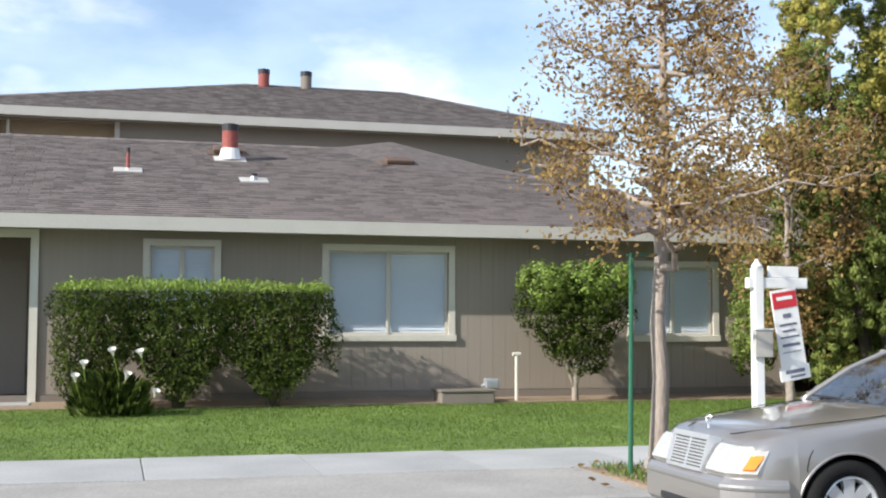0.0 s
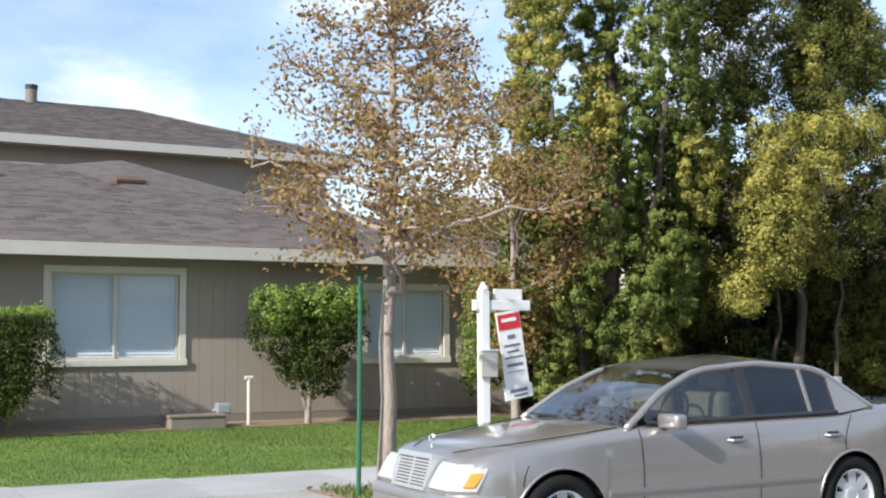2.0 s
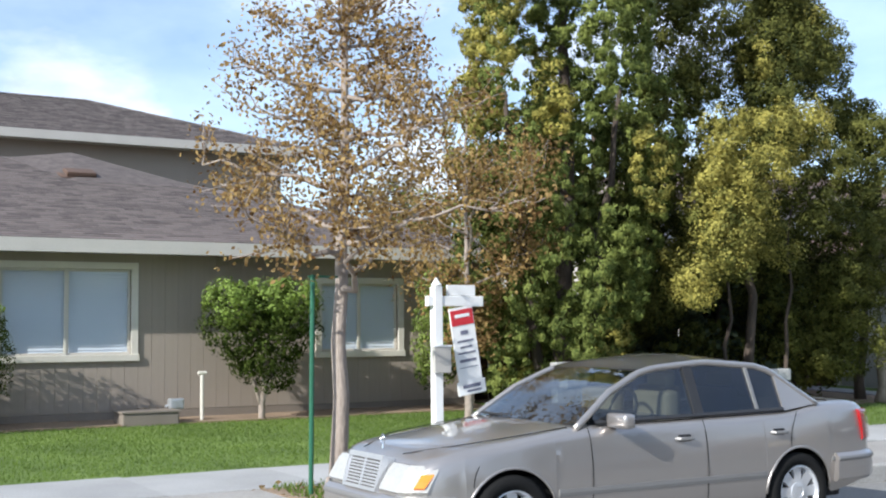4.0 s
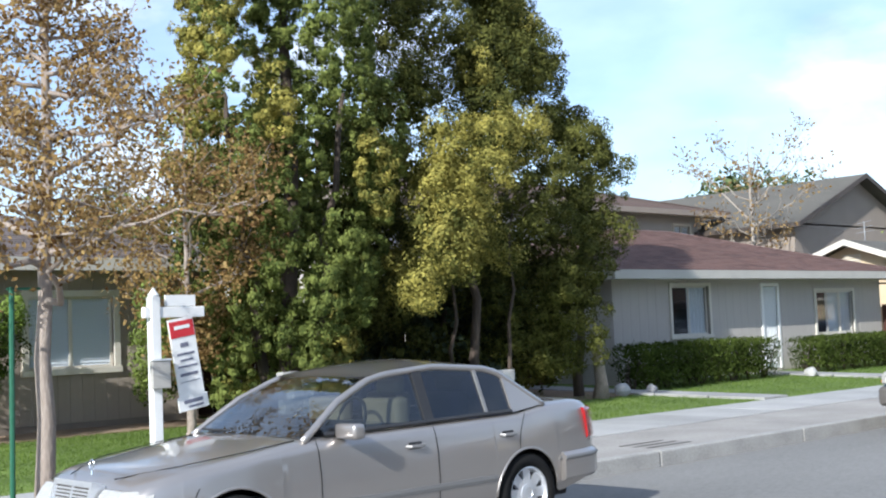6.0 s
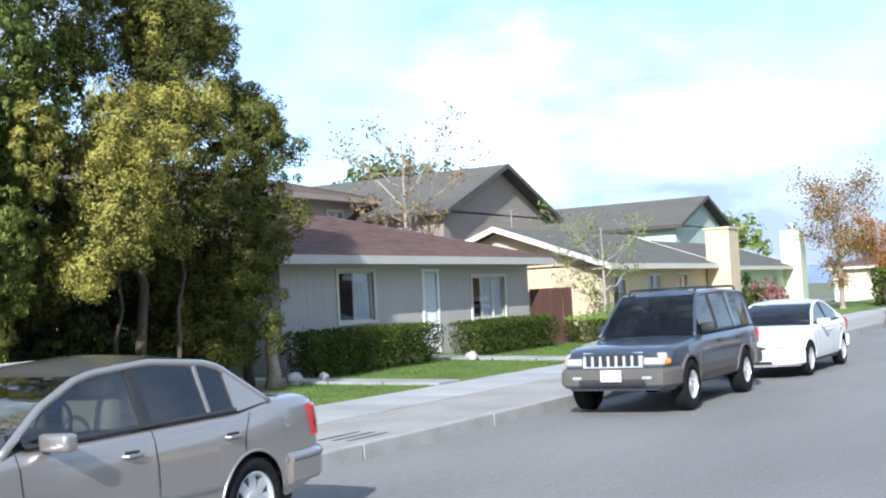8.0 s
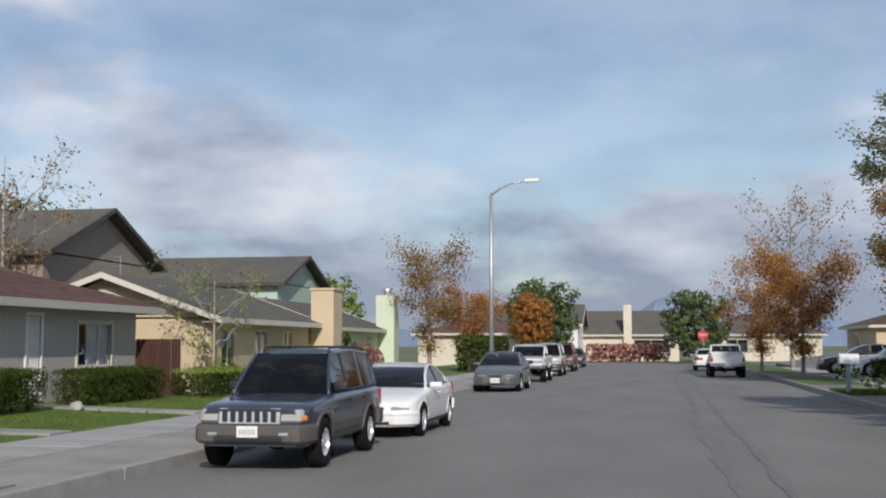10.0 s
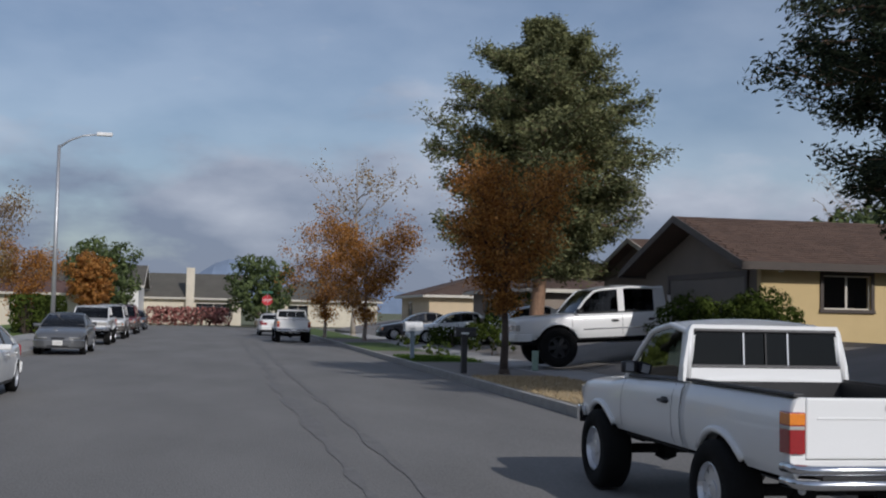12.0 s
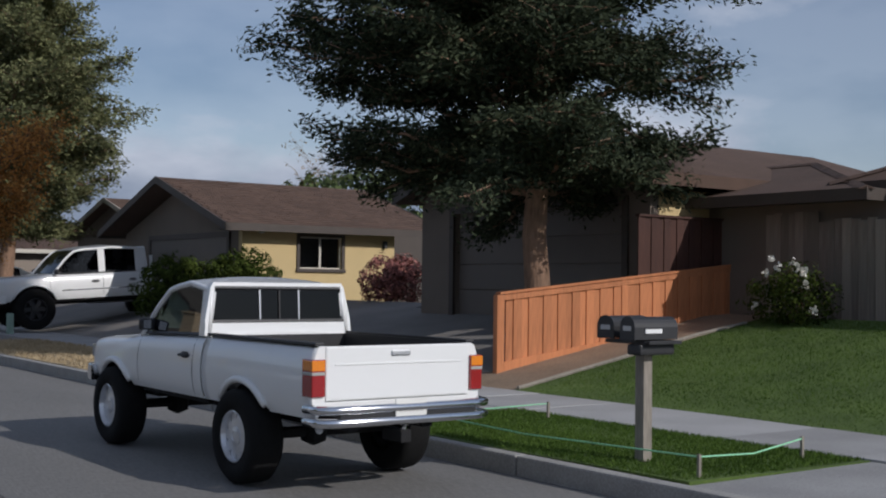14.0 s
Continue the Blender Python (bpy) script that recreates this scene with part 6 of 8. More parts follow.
def leafy_tree(name, x, y, h, fork, spread, trunk_r, leaf, size, count, label, seed, bark=BARK, lean=(0, 0), limbs_n=14, tuft=0.16, low_dense=0.0, upright=0.75, wide_low=False):
    """A deciduous street tree: trunk, rising limbs, twigs, and tufts of leaves near the twigs."""
    r = rng_of(seed)
    z0 = foot(x)
    t = thing(name, pose(x, y, z0 - 0.02), label, "tree")
    bm = bmesh.new()
    main = limbs(bm, (0, 0, -0.1), (lean[0], lean[1], h * 0.95), trunk_r, 0.012, seed + 1, 0.006, 10, 12)
    tube([main[0], main[0] + Vector((0, 0, 0.25))], [trunk_r * 1.5, trunk_r * 1.02], 10, bm)
    tips = []
    for k in range(limbs_n):
        f = fork / h + (0.80 - fork / h) * (k / limbs_n) ** 0.9
        i = f * (len(main) - 1) / 0.95
        b = main[int(i)].lerp(main[min(len(main) - 1, int(i) + 1)], i - int(i))
        a = k * 2.4 + r.uniform(-0.4, 0.4)
        prof = math.sin(math.pi * min(1, 0.22 + 0.78 * (1 - k / limbs_n))) ** 0.5
        if wide_low:
            prof = 1.0 - 0.74 * k / limbs_n
        reach = spread * prof * r.uniform(0.75, 1.1)
        rise = reach * upright * r.uniform(0.5, 1.3)
        end = b + Vector((math.cos(a) * reach, math.sin(a) * reach, rise))
        lr = trunk_r * (0.42 - 0.25 * k / limbs_n)
        pts = limbs(bm, b, end, lr, 0.008, seed + 10 + k, 0.1, 6, 6)
        for q in range(7):
            s = pts[1 + int(r.integers(1, 6))]
            d = Vector(r.normal(size=3)) * 0.5 + (end - b).normalized() * 0.5 + Vector((0, 0, 0.35))
            e = s + d.normalized() * reach * r.uniform(0.25, 0.55)
            tw = limbs(bm, s, e, max(0.006, lr * 0.3), 0.004, seed + 100 + k * 9 + q, 0.12, 4, 4)
            tips += tw[1:]
            for g in range(2):
                s2 = tw[int(r.integers(1, 4))]
                e2 = s2 + Vector(r.normal(size=3)) * reach * 0.13 + Vector((0, 0, 0.05))
                tw2 = limbs(bm, s2, e2, 0.005, 0.003, seed + 1000 + k * 19 + q * 3 + g, 0.1, 3, 2)
                tips += tw2[1:]
        tips += pts[3:]
    part("trunk", bm, bark, t, smooth=True)
    tips = np.array([tuple(p) for p in tips])
    wgt = 1.0 + low_dense * np.clip(1 - (tips[:, 2] - fork) / (h - fork), 0, 1)
    pick = r.choice(len(tips), count, p=wgt / wgt.sum())
    cen = tips[pick] + r.normal(size=(count, 3)) * tuft * np.array([1, 1, 0.8])
    leaf_mesh("crown", cen, size, leaf, t, seed + 5, 1.5)
    return t


def clump_points(clumps, per, seed, sub=22, ball=0.16, shell=0.86):
    """Places of leaves in tufts over the skins of ellipsoid clumps (x, y, z, rx, ry, rz)."""
    r = rng_of(seed)
    out, dirs = [], []
    for c in clumps:
        area = (c[3] * c[4] + c[4] * c[5] + c[3] * c[5]) / 3
        k = max(4, int(per * area))
        d = r.normal(size=(k, 3))
        d /= np.linalg.norm(d, axis=1, keepdims=True)
        rad = np.where(r.random((k, 1)) < 0.8, r.uniform(shell, 1.08, (k, 1)), r.uniform(0.3, shell, (k, 1)))
        cen = np.array(c[:3]) + d * rad * np.array(c[3:6])
        o = r.normal(size=(k, sub, 3)) + d[:, None, :] * 0.6
        o /= np.linalg.norm(o, axis=2, keepdims=True)
        rb = ball * r.uniform(0.7, 1.25, (k, 1, 1))
        out.append((cen[:, None, :] + o * rb * r.uniform(0.55, 1.05, (k, sub, 1))).reshape(-1, 3))
        dirs.append((d[:, None, :] * 0.5 + o).reshape(-1, 3))
    return np.concatenate(out), np.concatenate(dirs)


def evergreen(name, x, y, clumps, leaf, size, per, label, seed, stems, sub=22, ball=0.16, aspect=1.6, bark=BARK_DARK, flush=None, along=False, category="tree"):
    """A dense evergreen tree or shrub of rounded clumps on bare stems. Clumps are local to its foot."""
    t = thing(name, pose(x, y, foot(x) - 0.02), label, category)
    bm = bmesh.new()
    for i, (a, b, r0) in enumerate(stems):
        limbs(bm, a, b, r0, r0 * 0.35, seed + i, 0.03, 8, 7)
    part("trunk", bm, bark, t, smooth=True)
    main = [c for c in clumps if len(c) == 6]
    if main:
        cen, d = clump_points(main, per, seed, sub, ball)
        leaf_mesh("crown", cen, size, leaf, t, seed + 3, aspect, d + np.array([0, 0, 0.6]) if along else d, 1.0 if along else 2.2, face=d)
    # seven-value clumps take the lighter leaf, on some plants standing for sunlight
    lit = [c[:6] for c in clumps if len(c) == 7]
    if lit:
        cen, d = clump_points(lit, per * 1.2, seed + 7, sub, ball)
        leaf_mesh("flush", cen, size, flush or leaf, t, seed + 8, aspect, d, 2.2, "yellow-green fresh growth, on some clumps coloured as sunlit", face=d)
    return t


def conifer(name, x, y, h, low, reach, trunk_r, label, seed, leaf=CEDAR, bark=BARK_RED, lean=(0, 0), branches=90, size=0.11, dense=26, flat=0.55, shape=0.6, drift=(0, 0), ragged=0.72, rise=(0.0, 0.45)):
    """A cedar-like tree: thick trunk, tiers of level limbs, hanging sprays of needles."""
    r = rng_of(seed)
    t = thing(name, pose(x, y, foot(x) - 0.03), label, "tree")
    bm = bmesh.new()
    main = limbs(bm, (0, 0, -0.2), (lean[0], lean[1], h * 0.97), trunk_r, 0.04, seed + 1, 0.03, 12, 12)
    tube([main[0], main[0] + Vector((0, 0, 0.5))], [trunk_r * 1.5, trunk_r * 1.03], 12, bm)
    cen, along = [], []
    for k in range(branches):
        f = (k + r.uniform(0, 1)) / branches
        z = low + (h - low) * f
        i = z / (h * 0.97) * (len(main) - 1)
        b = main[min(len(main) - 1, int(i))].lerp(main[min(len(main) - 1, int(i) + 1)], i - int(i))
        a = k * 2.399 + r.uniform(-0.3, 0.3)
        prof = (math.sin(math.pi * (0.16 + 0.84 * f) ** 0.85)) ** shape if f < 0.985 else 0.15
        L = reach * max(0.18, prof) * r.uniform(ragged, 1.14)
        tip = b + Vector((math.cos(a) * L + drift[0] * prof, math.sin(a) * L + drift[1] * prof, L * r.uniform(*rise)))
        pts = limbs(bm, b, tip, trunk_r * (0.34 - 0.24 * f), 0.012, seed + 30 + k, 0.07, 5, 7)
        d = (tip - b).normalized()
        for p0, q0 in zip(pts[1:], pts[2:]):
            for s in range(3):
                p = p0.lerp(q0, r.random())
                side = Vector((-d.y, d.x, 0)) * r.uniform(-1, 1) + d * r.uniform(0.1, 1.0)
                tw = p + side.normalized() * L * r.uniform(0.12, 0.3) + Vector((0, 0, r.uniform(-0.12, 0.2)))
                tube([p, tw], [0.012, 0.005], 3, bm)
                m = dense
                fr = r.random((m, 1)) ** 0.7
                base = np.array(p)[None] * (1 - fr) + np.array(tw)[None] * fr
                off = r.normal(size=(m, 3)) * np.array([0.13, 0.13, 0.13 * flat])
                cen.append(base + off)
                dv = np.array(side.normalized())
                along.append(np.repeat(dv[None], m, 0) + r.normal(size=(m, 3)) * 0.45)
    part("trunk", bm, bark, t, smooth=True)
    leaf_mesh("crown", np.concatenate(cen), size, leaf, t, seed + 5, 2.6, np.concatenate(along), 1.0, droop=0.25)
    return t


def hedge(name, x0, x1, y0, y1, h, label, seed, leaf=HEDGE, top=HEDGE_TOP, per=430, stems=(), lobes=0.0, z0=None, size=0.05, category="hedge"):
    """A clipped hedge: leaves over a boxy skin with a fresher top coloured as sunlit, on short stems."""
    r = rng_of(seed)
    zb = lift((x0 + x1) / 2) if z0 is None else z0
    t = thing(name, pose((x0 + x1) / 2, (y0 + y1) / 2, zb - 0.02), label, category)
    dx, dy = (x1 - x0) / 2, (y1 - y0) / 2
    n = int(per * 4 * (dx * dy + dx * h + dy * h))
    face = r.choice(3, n, p=np.array([dy * h, dx * h, dx * dy * 1.0]) / (dy * h + dx * h + dx * dy))
    u, v, s = r.uniform(-1, 1, n), r.uniform(-1, 1, n), r.choice([-1, 1], n)
    p = np.zeros((n, 3))
    p[:, 0] = np.where(face == 0, s, u)
    p[:, 1] = np.where(face == 1, s, np.where(face == 0, u, v))
    p[:, 2] = np.where(face == 2, np.abs(s), v)
    p /= np.maximum(1, (np.abs(p) ** 9).sum(1, keepdims=True) ** (1 / 9))
    low = 0.5 * (1 - p[:, 2])
    p[:, :2] *= (1 - 0.10 * low ** 3)[:, None]
    wave = np.array([noise.noise((q[0] * 2 * dx + seed, q[1] * 2.1 * dy, q[2] * 2.2)) for q in p])
    p *= (1 + 0.07 * wave)[:, None]
    co = p * np.array([dx, dy, h / 2]) + np.array([0, 0, h / 2])
    co += r.normal(size=(n, 3)) * 0.028 - p * r.random((n, 1)) ** 2 * 0.18
    if lobes:
        gap = np.sin(co[:, 1] * lobes - 3.53) * 0.5 + 0.5
        keep = co[:, 2] > 0.14 + 0.52 * (1 - gap) ** 1.4 * r.uniform(0.8, 1.15, n)
        co[:, 0] -= np.sign(co[:, 0]) * 0.16 * (1 - gap) ** 3 * (co[:, 2] < h * 0.9)
        co, p = co[keep], p[keep]
    nrm = np.abs(p) ** 5 * np.sign(p) + 0.35 * np.array([[noise.noise((q[0] * 7, q[1] * 7, q[2] * 7)), noise.noise((q[0] * 7 + 40, q[1] * 7, q[2] * 7)), noise.noise((q[0] * 7, q[1] * 7 + 40, q[2] * 7))] for q in co]) * 2.5
    # topmost leaves get the brighter leaf, sunlight put into their colour
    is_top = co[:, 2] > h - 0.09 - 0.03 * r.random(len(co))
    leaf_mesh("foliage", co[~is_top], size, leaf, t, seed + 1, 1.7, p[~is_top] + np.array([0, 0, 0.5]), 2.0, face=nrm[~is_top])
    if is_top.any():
        leaf_mesh("fresh_top", co[is_top], size, top, t, seed + 2, 1.8, np.repeat([[0, 0, 1.0]], is_top.sum(), 0), 1.6, "fresh growth along the clipped top, brightened as sunlit")
    # woody inside that stops the view through
    bm = bmesh.new()
    k = max(3, int(dy * 2 / 0.55))
    for i in range(k):
        yy = -dy + dy * 2 * (i + 0.5) / k if not lobes else (-1.52, -0.24, 1.04)[i % 3]
        for q in range(5):
            limbs(bm, (0, yy + r.uniform(-0.06, 0.06), -0.05), (r.uniform(-0.7, 0.7) * dx, yy + r.uniform(-0.4, 0.4), h * r.uniform(0.6, 0.9)), 0.03, 0.006, seed + i * 7 + q, 0.1, 5, 4)
    part("woody_core", bm, BARK_DARK, t)["kind"] = "stuff"
    inner = rng_of(seed + 9)
    m = int(len(co) * 0.35)
    pts = inner.uniform(-0.8, 0.8, (m, 3)) * np.array([dx, dy, h * 0.42]) + np.array([0, 0, h * 0.53])
    if lobes:
        pts = pts[pts[:, 2] > 0.2 + 0.52 * (0.5 - 0.5 * np.sin(pts[:, 1] * lobes - 3.53)) ** 1.4]
    leaf_mesh("inner_foliage", pts, size * 1.7, leaf, t, seed + 4, 1.4)
    return t


def turf(name, x0, x1, y0, y1, n, hgt, mat, label, seed, up=0.0):
    """Short mown grass, blade by blade."""
    r = rng_of(seed)
    x, y = r.uniform(x0, x1, n), r.uniform(y0, y1, n)
    z = np.array([lift(q) for q in x]) + up
    a = r.uniform(0, 6.28, n)
    w, h = hgt * 0.16, hgt * r.uniform(0.5, 1.2, n)
    lx, ly = r.normal(size=n) * hgt * 0.45, r.normal(size=n) * hgt * 0.45
    co = np.stack([np.stack([x - np.cos(a) * w, y - np.sin(a) * w, z], 1), np.stack([x + np.cos(a) * w, y + np.sin(a) * w, z], 1), np.stack([x + lx, y + ly, z + h], 1)], 1).reshape(-1, 3)
    me = bpy.data.meshes.new(name)
    me.vertices.add(3 * n)
    me.vertices.foreach_set("co", co.astype(np.float32).ravel())
    me.loops.add(3 * n)
    me.loops.foreach_set("vertex_index", np.arange(3 * n, dtype=np.int32))
    me.polygons.add(n)
    me.polygons.foreach_set("loop_start", np.arange(0, 3 * n, 3, dtype=np.int32))
    me.update(calc_edges=True)
    me.materials.append(mat)
    return tagged(new(name, me), label, "grass", kind="stuff")


# the street tree in its earth patch, and the thin tree behind the sign
leafy_tree("street_tree", -7.46, 2.42, 6.0, 1.9, 1.65, 0.092, AUTUMN, 0.036, 13000, "half-bare street tree with yellow and brown autumn leaves", 11, lean=(0.05, 0.12), low_dense=9, limbs_n=26, tuft=0.085, upright=0.28, wide_low=True)
leafy_tree("small_tree", -12.3, 6.7, 4.9, 1.3, 1.5, 0.07, AUTUMN, 0.045, 11000, "thin half-bare tree with rusty leaves before the junipers", 23, limbs_n=13, low_dense=1.0, tuft=0.18)

# the tall evergreens between the houses
r = rng_of(5)
cl = []
for k in range(84):
    f = k / 83
    z = 0.7 + 8.5 * f
    w = 1.9 * math.sin(math.pi * (0.14 + 0.72 * (1 - f))) ** 0.8
    a = k * 2.4
    # more light clumps high on the sun side, sunlight put into leaf colour
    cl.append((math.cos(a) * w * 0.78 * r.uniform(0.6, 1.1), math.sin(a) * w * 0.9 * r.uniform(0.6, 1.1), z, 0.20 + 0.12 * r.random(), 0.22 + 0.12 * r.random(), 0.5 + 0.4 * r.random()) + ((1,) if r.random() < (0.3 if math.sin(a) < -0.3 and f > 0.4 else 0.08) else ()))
cl += [(0, 0, 1.3 + 0.9 * k, 0.5, 0.55, 0.6) for k in range(8)]
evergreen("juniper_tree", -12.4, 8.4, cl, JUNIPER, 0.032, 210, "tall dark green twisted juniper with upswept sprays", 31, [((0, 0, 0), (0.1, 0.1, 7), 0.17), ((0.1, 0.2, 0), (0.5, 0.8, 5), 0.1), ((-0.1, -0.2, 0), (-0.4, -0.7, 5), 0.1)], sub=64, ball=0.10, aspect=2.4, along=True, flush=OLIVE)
cl = []
edge_y = lerp_of([(1.0, 3.0), (2.2, 3.1), (2.7, 3.9), (3.6, 4.65), (4.8, 4.1), (5.2, 2.75), (6.2, 2.5), (7.1, 1.8), (9.0, 0.6)])
for k in range(150):
    z = 2.3 + 6.6 * ((k + r.random()) / 150) ** 0.85
    far = edge_y(z)
    near_y = -2.9 + 0.16 * z
    f = r.random()
    yy = near_y + (far - near_y) * f
    sz = r.uniform(0.27, 0.5)
    yy = min(yy, far - sz)
    # boughs bulge towards the street in the middle of the crown
    bulge = 1.75 * math.sin(math.pi * min(1, max(0, (yy - near_y) / (far - near_y)))) ** 0.5 * (1 - 0.09 * (z - 2))
    xx = bulge * r.uniform(0.25, 1.0) - 0.4
    # lighter leaf on the sun side and outer tips, darker leaf as shade
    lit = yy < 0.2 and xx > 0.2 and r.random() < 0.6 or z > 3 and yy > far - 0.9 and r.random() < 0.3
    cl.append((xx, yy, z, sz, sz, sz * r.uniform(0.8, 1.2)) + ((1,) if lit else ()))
# the low bough that hangs forward, mostly fresh growth in the sunlit leaf colour
for k in range(25):
    f = k / 24
    sz = r.uniform(0.22, 0.38)
    cl.append((1.75 + r.normal() * 0.25, -2.5 + 1.5 * f ** 0.8 * r.random() + 0.8 * f + r.normal() * 0.2, 2.15 + 2.6 * f + r.normal() * 0.2, sz, sz, sz) + ((1,) if r.random() < 0.7 else ()))
for k in range(26):
    # skirts added to stand for the dark shade behind the bare trunks
    sz = r.uniform(0.4, 0.6)
    cl.append((r.uniform(-1.2, -0.3), -2.2 + 5.0 * r.random(), 0.6 + 2.4 * r.random(), sz, sz, sz))
for k in range(16):
    sz = r.uniform(0.3, 0.45)
    cl.append((r.uniform(-0.2, 0.9), r.uniform(1.6, 2.7), r.uniform(0.9, 2.6), sz, sz, sz * 1.2))
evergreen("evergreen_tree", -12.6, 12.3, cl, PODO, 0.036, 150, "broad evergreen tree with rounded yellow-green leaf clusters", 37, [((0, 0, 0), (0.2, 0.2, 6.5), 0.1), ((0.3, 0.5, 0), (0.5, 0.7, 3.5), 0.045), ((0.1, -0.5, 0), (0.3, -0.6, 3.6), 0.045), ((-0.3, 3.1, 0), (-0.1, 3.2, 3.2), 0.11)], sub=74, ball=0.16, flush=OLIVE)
# dark thickets added in place of the deep shade under the crowns
cl = [(math.cos(k * 2.4) * 1.1, math.sin(k * 2.4) * 1.7, 0.4 + 5.0 * (k + 0.5) / 20, 0.9, 0.95, 0.85) for k in range(20)]
evergreen("evergreen_tree", -15.2, 11.0, cl, PODO, 0.11, 40, "dark evergreen thicket added for the shade behind the taller trees", 39, [((0, 0, 0), (0.1, 0.1, 5), 0.13)], sub=22, ball=0.22)
evergreen("evergreen_tree", -14.6, 14.6, [(math.cos(k * 2.4) * 1.0, math.sin(k * 2.4) * 0.9, 0.4 + 3.4 * (k + 0.5) / 18, 0.6, 0.6, 0.7) for k in range(18)], PODO, 0.08, 80, "dark evergreen thicket added for the shade beside the grey house", 40, [((0, 0, 0), (0.1, 0.1, 5), 0.13)], sub=22, ball=0.22)

# undergrowth added to darken the shaded trunk zone
evergreen("evergreen_tree", -14.3, 13.2, [(math.cos(k * 2.4) * 0.8, math.sin(k * 2.4) * 1.6, 0.3 + 2.6 * (k + 0.5) / 16, 0.7, 0.8, 0.6) for k in range(16)], CEDAR, 0.09, 60, "low dark undergrowth added for the shade behind the bare evergreen trunks", 41, [((0, 0, 0), (0.1, 0.1, 2.4), 0.09)], sub=22, ball=0.2)

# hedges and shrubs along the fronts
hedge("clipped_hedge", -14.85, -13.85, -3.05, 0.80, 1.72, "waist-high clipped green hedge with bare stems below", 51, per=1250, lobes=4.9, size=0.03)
# the three upper clumps take the brighter hedge-top colour
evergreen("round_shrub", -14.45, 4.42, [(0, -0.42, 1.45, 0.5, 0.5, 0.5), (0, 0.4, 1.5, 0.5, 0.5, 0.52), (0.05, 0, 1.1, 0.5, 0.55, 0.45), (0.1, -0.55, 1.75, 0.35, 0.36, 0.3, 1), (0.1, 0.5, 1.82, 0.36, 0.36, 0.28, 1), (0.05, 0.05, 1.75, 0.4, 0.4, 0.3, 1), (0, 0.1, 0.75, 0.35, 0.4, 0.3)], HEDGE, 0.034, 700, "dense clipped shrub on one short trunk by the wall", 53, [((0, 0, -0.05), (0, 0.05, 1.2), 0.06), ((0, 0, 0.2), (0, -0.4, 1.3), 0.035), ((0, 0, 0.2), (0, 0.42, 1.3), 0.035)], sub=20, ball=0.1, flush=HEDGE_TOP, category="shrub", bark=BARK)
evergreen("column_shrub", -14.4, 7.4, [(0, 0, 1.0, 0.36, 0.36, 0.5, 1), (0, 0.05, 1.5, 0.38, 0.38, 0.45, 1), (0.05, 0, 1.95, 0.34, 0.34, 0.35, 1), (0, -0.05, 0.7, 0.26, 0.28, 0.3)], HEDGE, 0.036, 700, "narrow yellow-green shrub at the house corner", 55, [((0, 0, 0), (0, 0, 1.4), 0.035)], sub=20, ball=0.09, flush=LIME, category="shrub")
hedge("clipped_hedge", -13.5, -12.6, 16.9, 22.2, 0.92, "low clipped dark green hedge before the grey house", 57, per=850, top=HEDGE, size=0.034)
hedge("clipped_hedge", -13.5, -12.6, 23.5, 28.6, 0.86, "low clipped dark green hedge beyond the front door", 58, per=760, top=HEDGE, size=0.034)
hedge("clipped_hedge", -13.0, -11.6, 29.2, 32.4, 0.78, "low green hedge beside the fence", 59, per=320, size=0.04)
evergreen("round_shrub", -13.3, 33.2, [(0, 0, 0.7, 0.6, 0.7, 0.5, 1), (0.1, 0.6, 0.6, 0.5, 0.6, 0.42, 1)], LIME, 0.05, 220, "rounded yellow-green bush before the tan house", 66, [((0, 0, 0), (0, 0, 0.6), 0.04)], flush=LIME, category="shrub")
evergreen("round_shrub", -12.2, 47.6, [(0, 0, 0.8, 0.8, 1.2, 0.7), (0.1, 1.3, 0.7, 0.7, 1.0, 0.6)], PINKLEAF, 0.07, 120, "dark purple-brown shrub beside the chimney", 64, [((0, 0, 0), (0, 0, 0.8), 0.04)], category="shrub")
evergreen("round_shrub", -12.0, 43.9, [(0, 0, 1.0, 0.6, 0.7, 0.9), (0.1, 0.7, 0.8, 0.6, 0.6, 0.7)], HEDGE, 0.06, 160, "dark green shrub below the tan chimney", 65, [((0, 0, 0), (0, 0, 0.9), 0.04)], category="shrub")
evergreen("round_shrub", -11.3, 37.5, [(0, 0, 0.75, 0.8, 1.3, 0.6, 1), (0, 0.8, 0.7, 0.7, 1.1, 0.5, 1)], HEDGE, 0.08, 90, "rounded bright green shrub before the tan house", 60, [((0, 0, 0), (0, 0, 0.7), 0.04)], flush=LIME, category="shrub")

# thin trees over the roofs on the same side
leafy_tree("bare_tree", -20.5, 33.5, 8.3, 2.5, 2.3, 0.13, AUTUMN, 0.09, 1500, "tall pale almost leafless tree behind the roofs", 61, bark=PALETWIG, limbs_n=16)
leafy_tree("young_tree", -12.4, 31.2, 3.5, 0.9, 1.5, 0.07, LIME, 0.07, 900, "small crooked tree with sparse green leaves", 63, bark=PALETWIG, limbs_n=11)


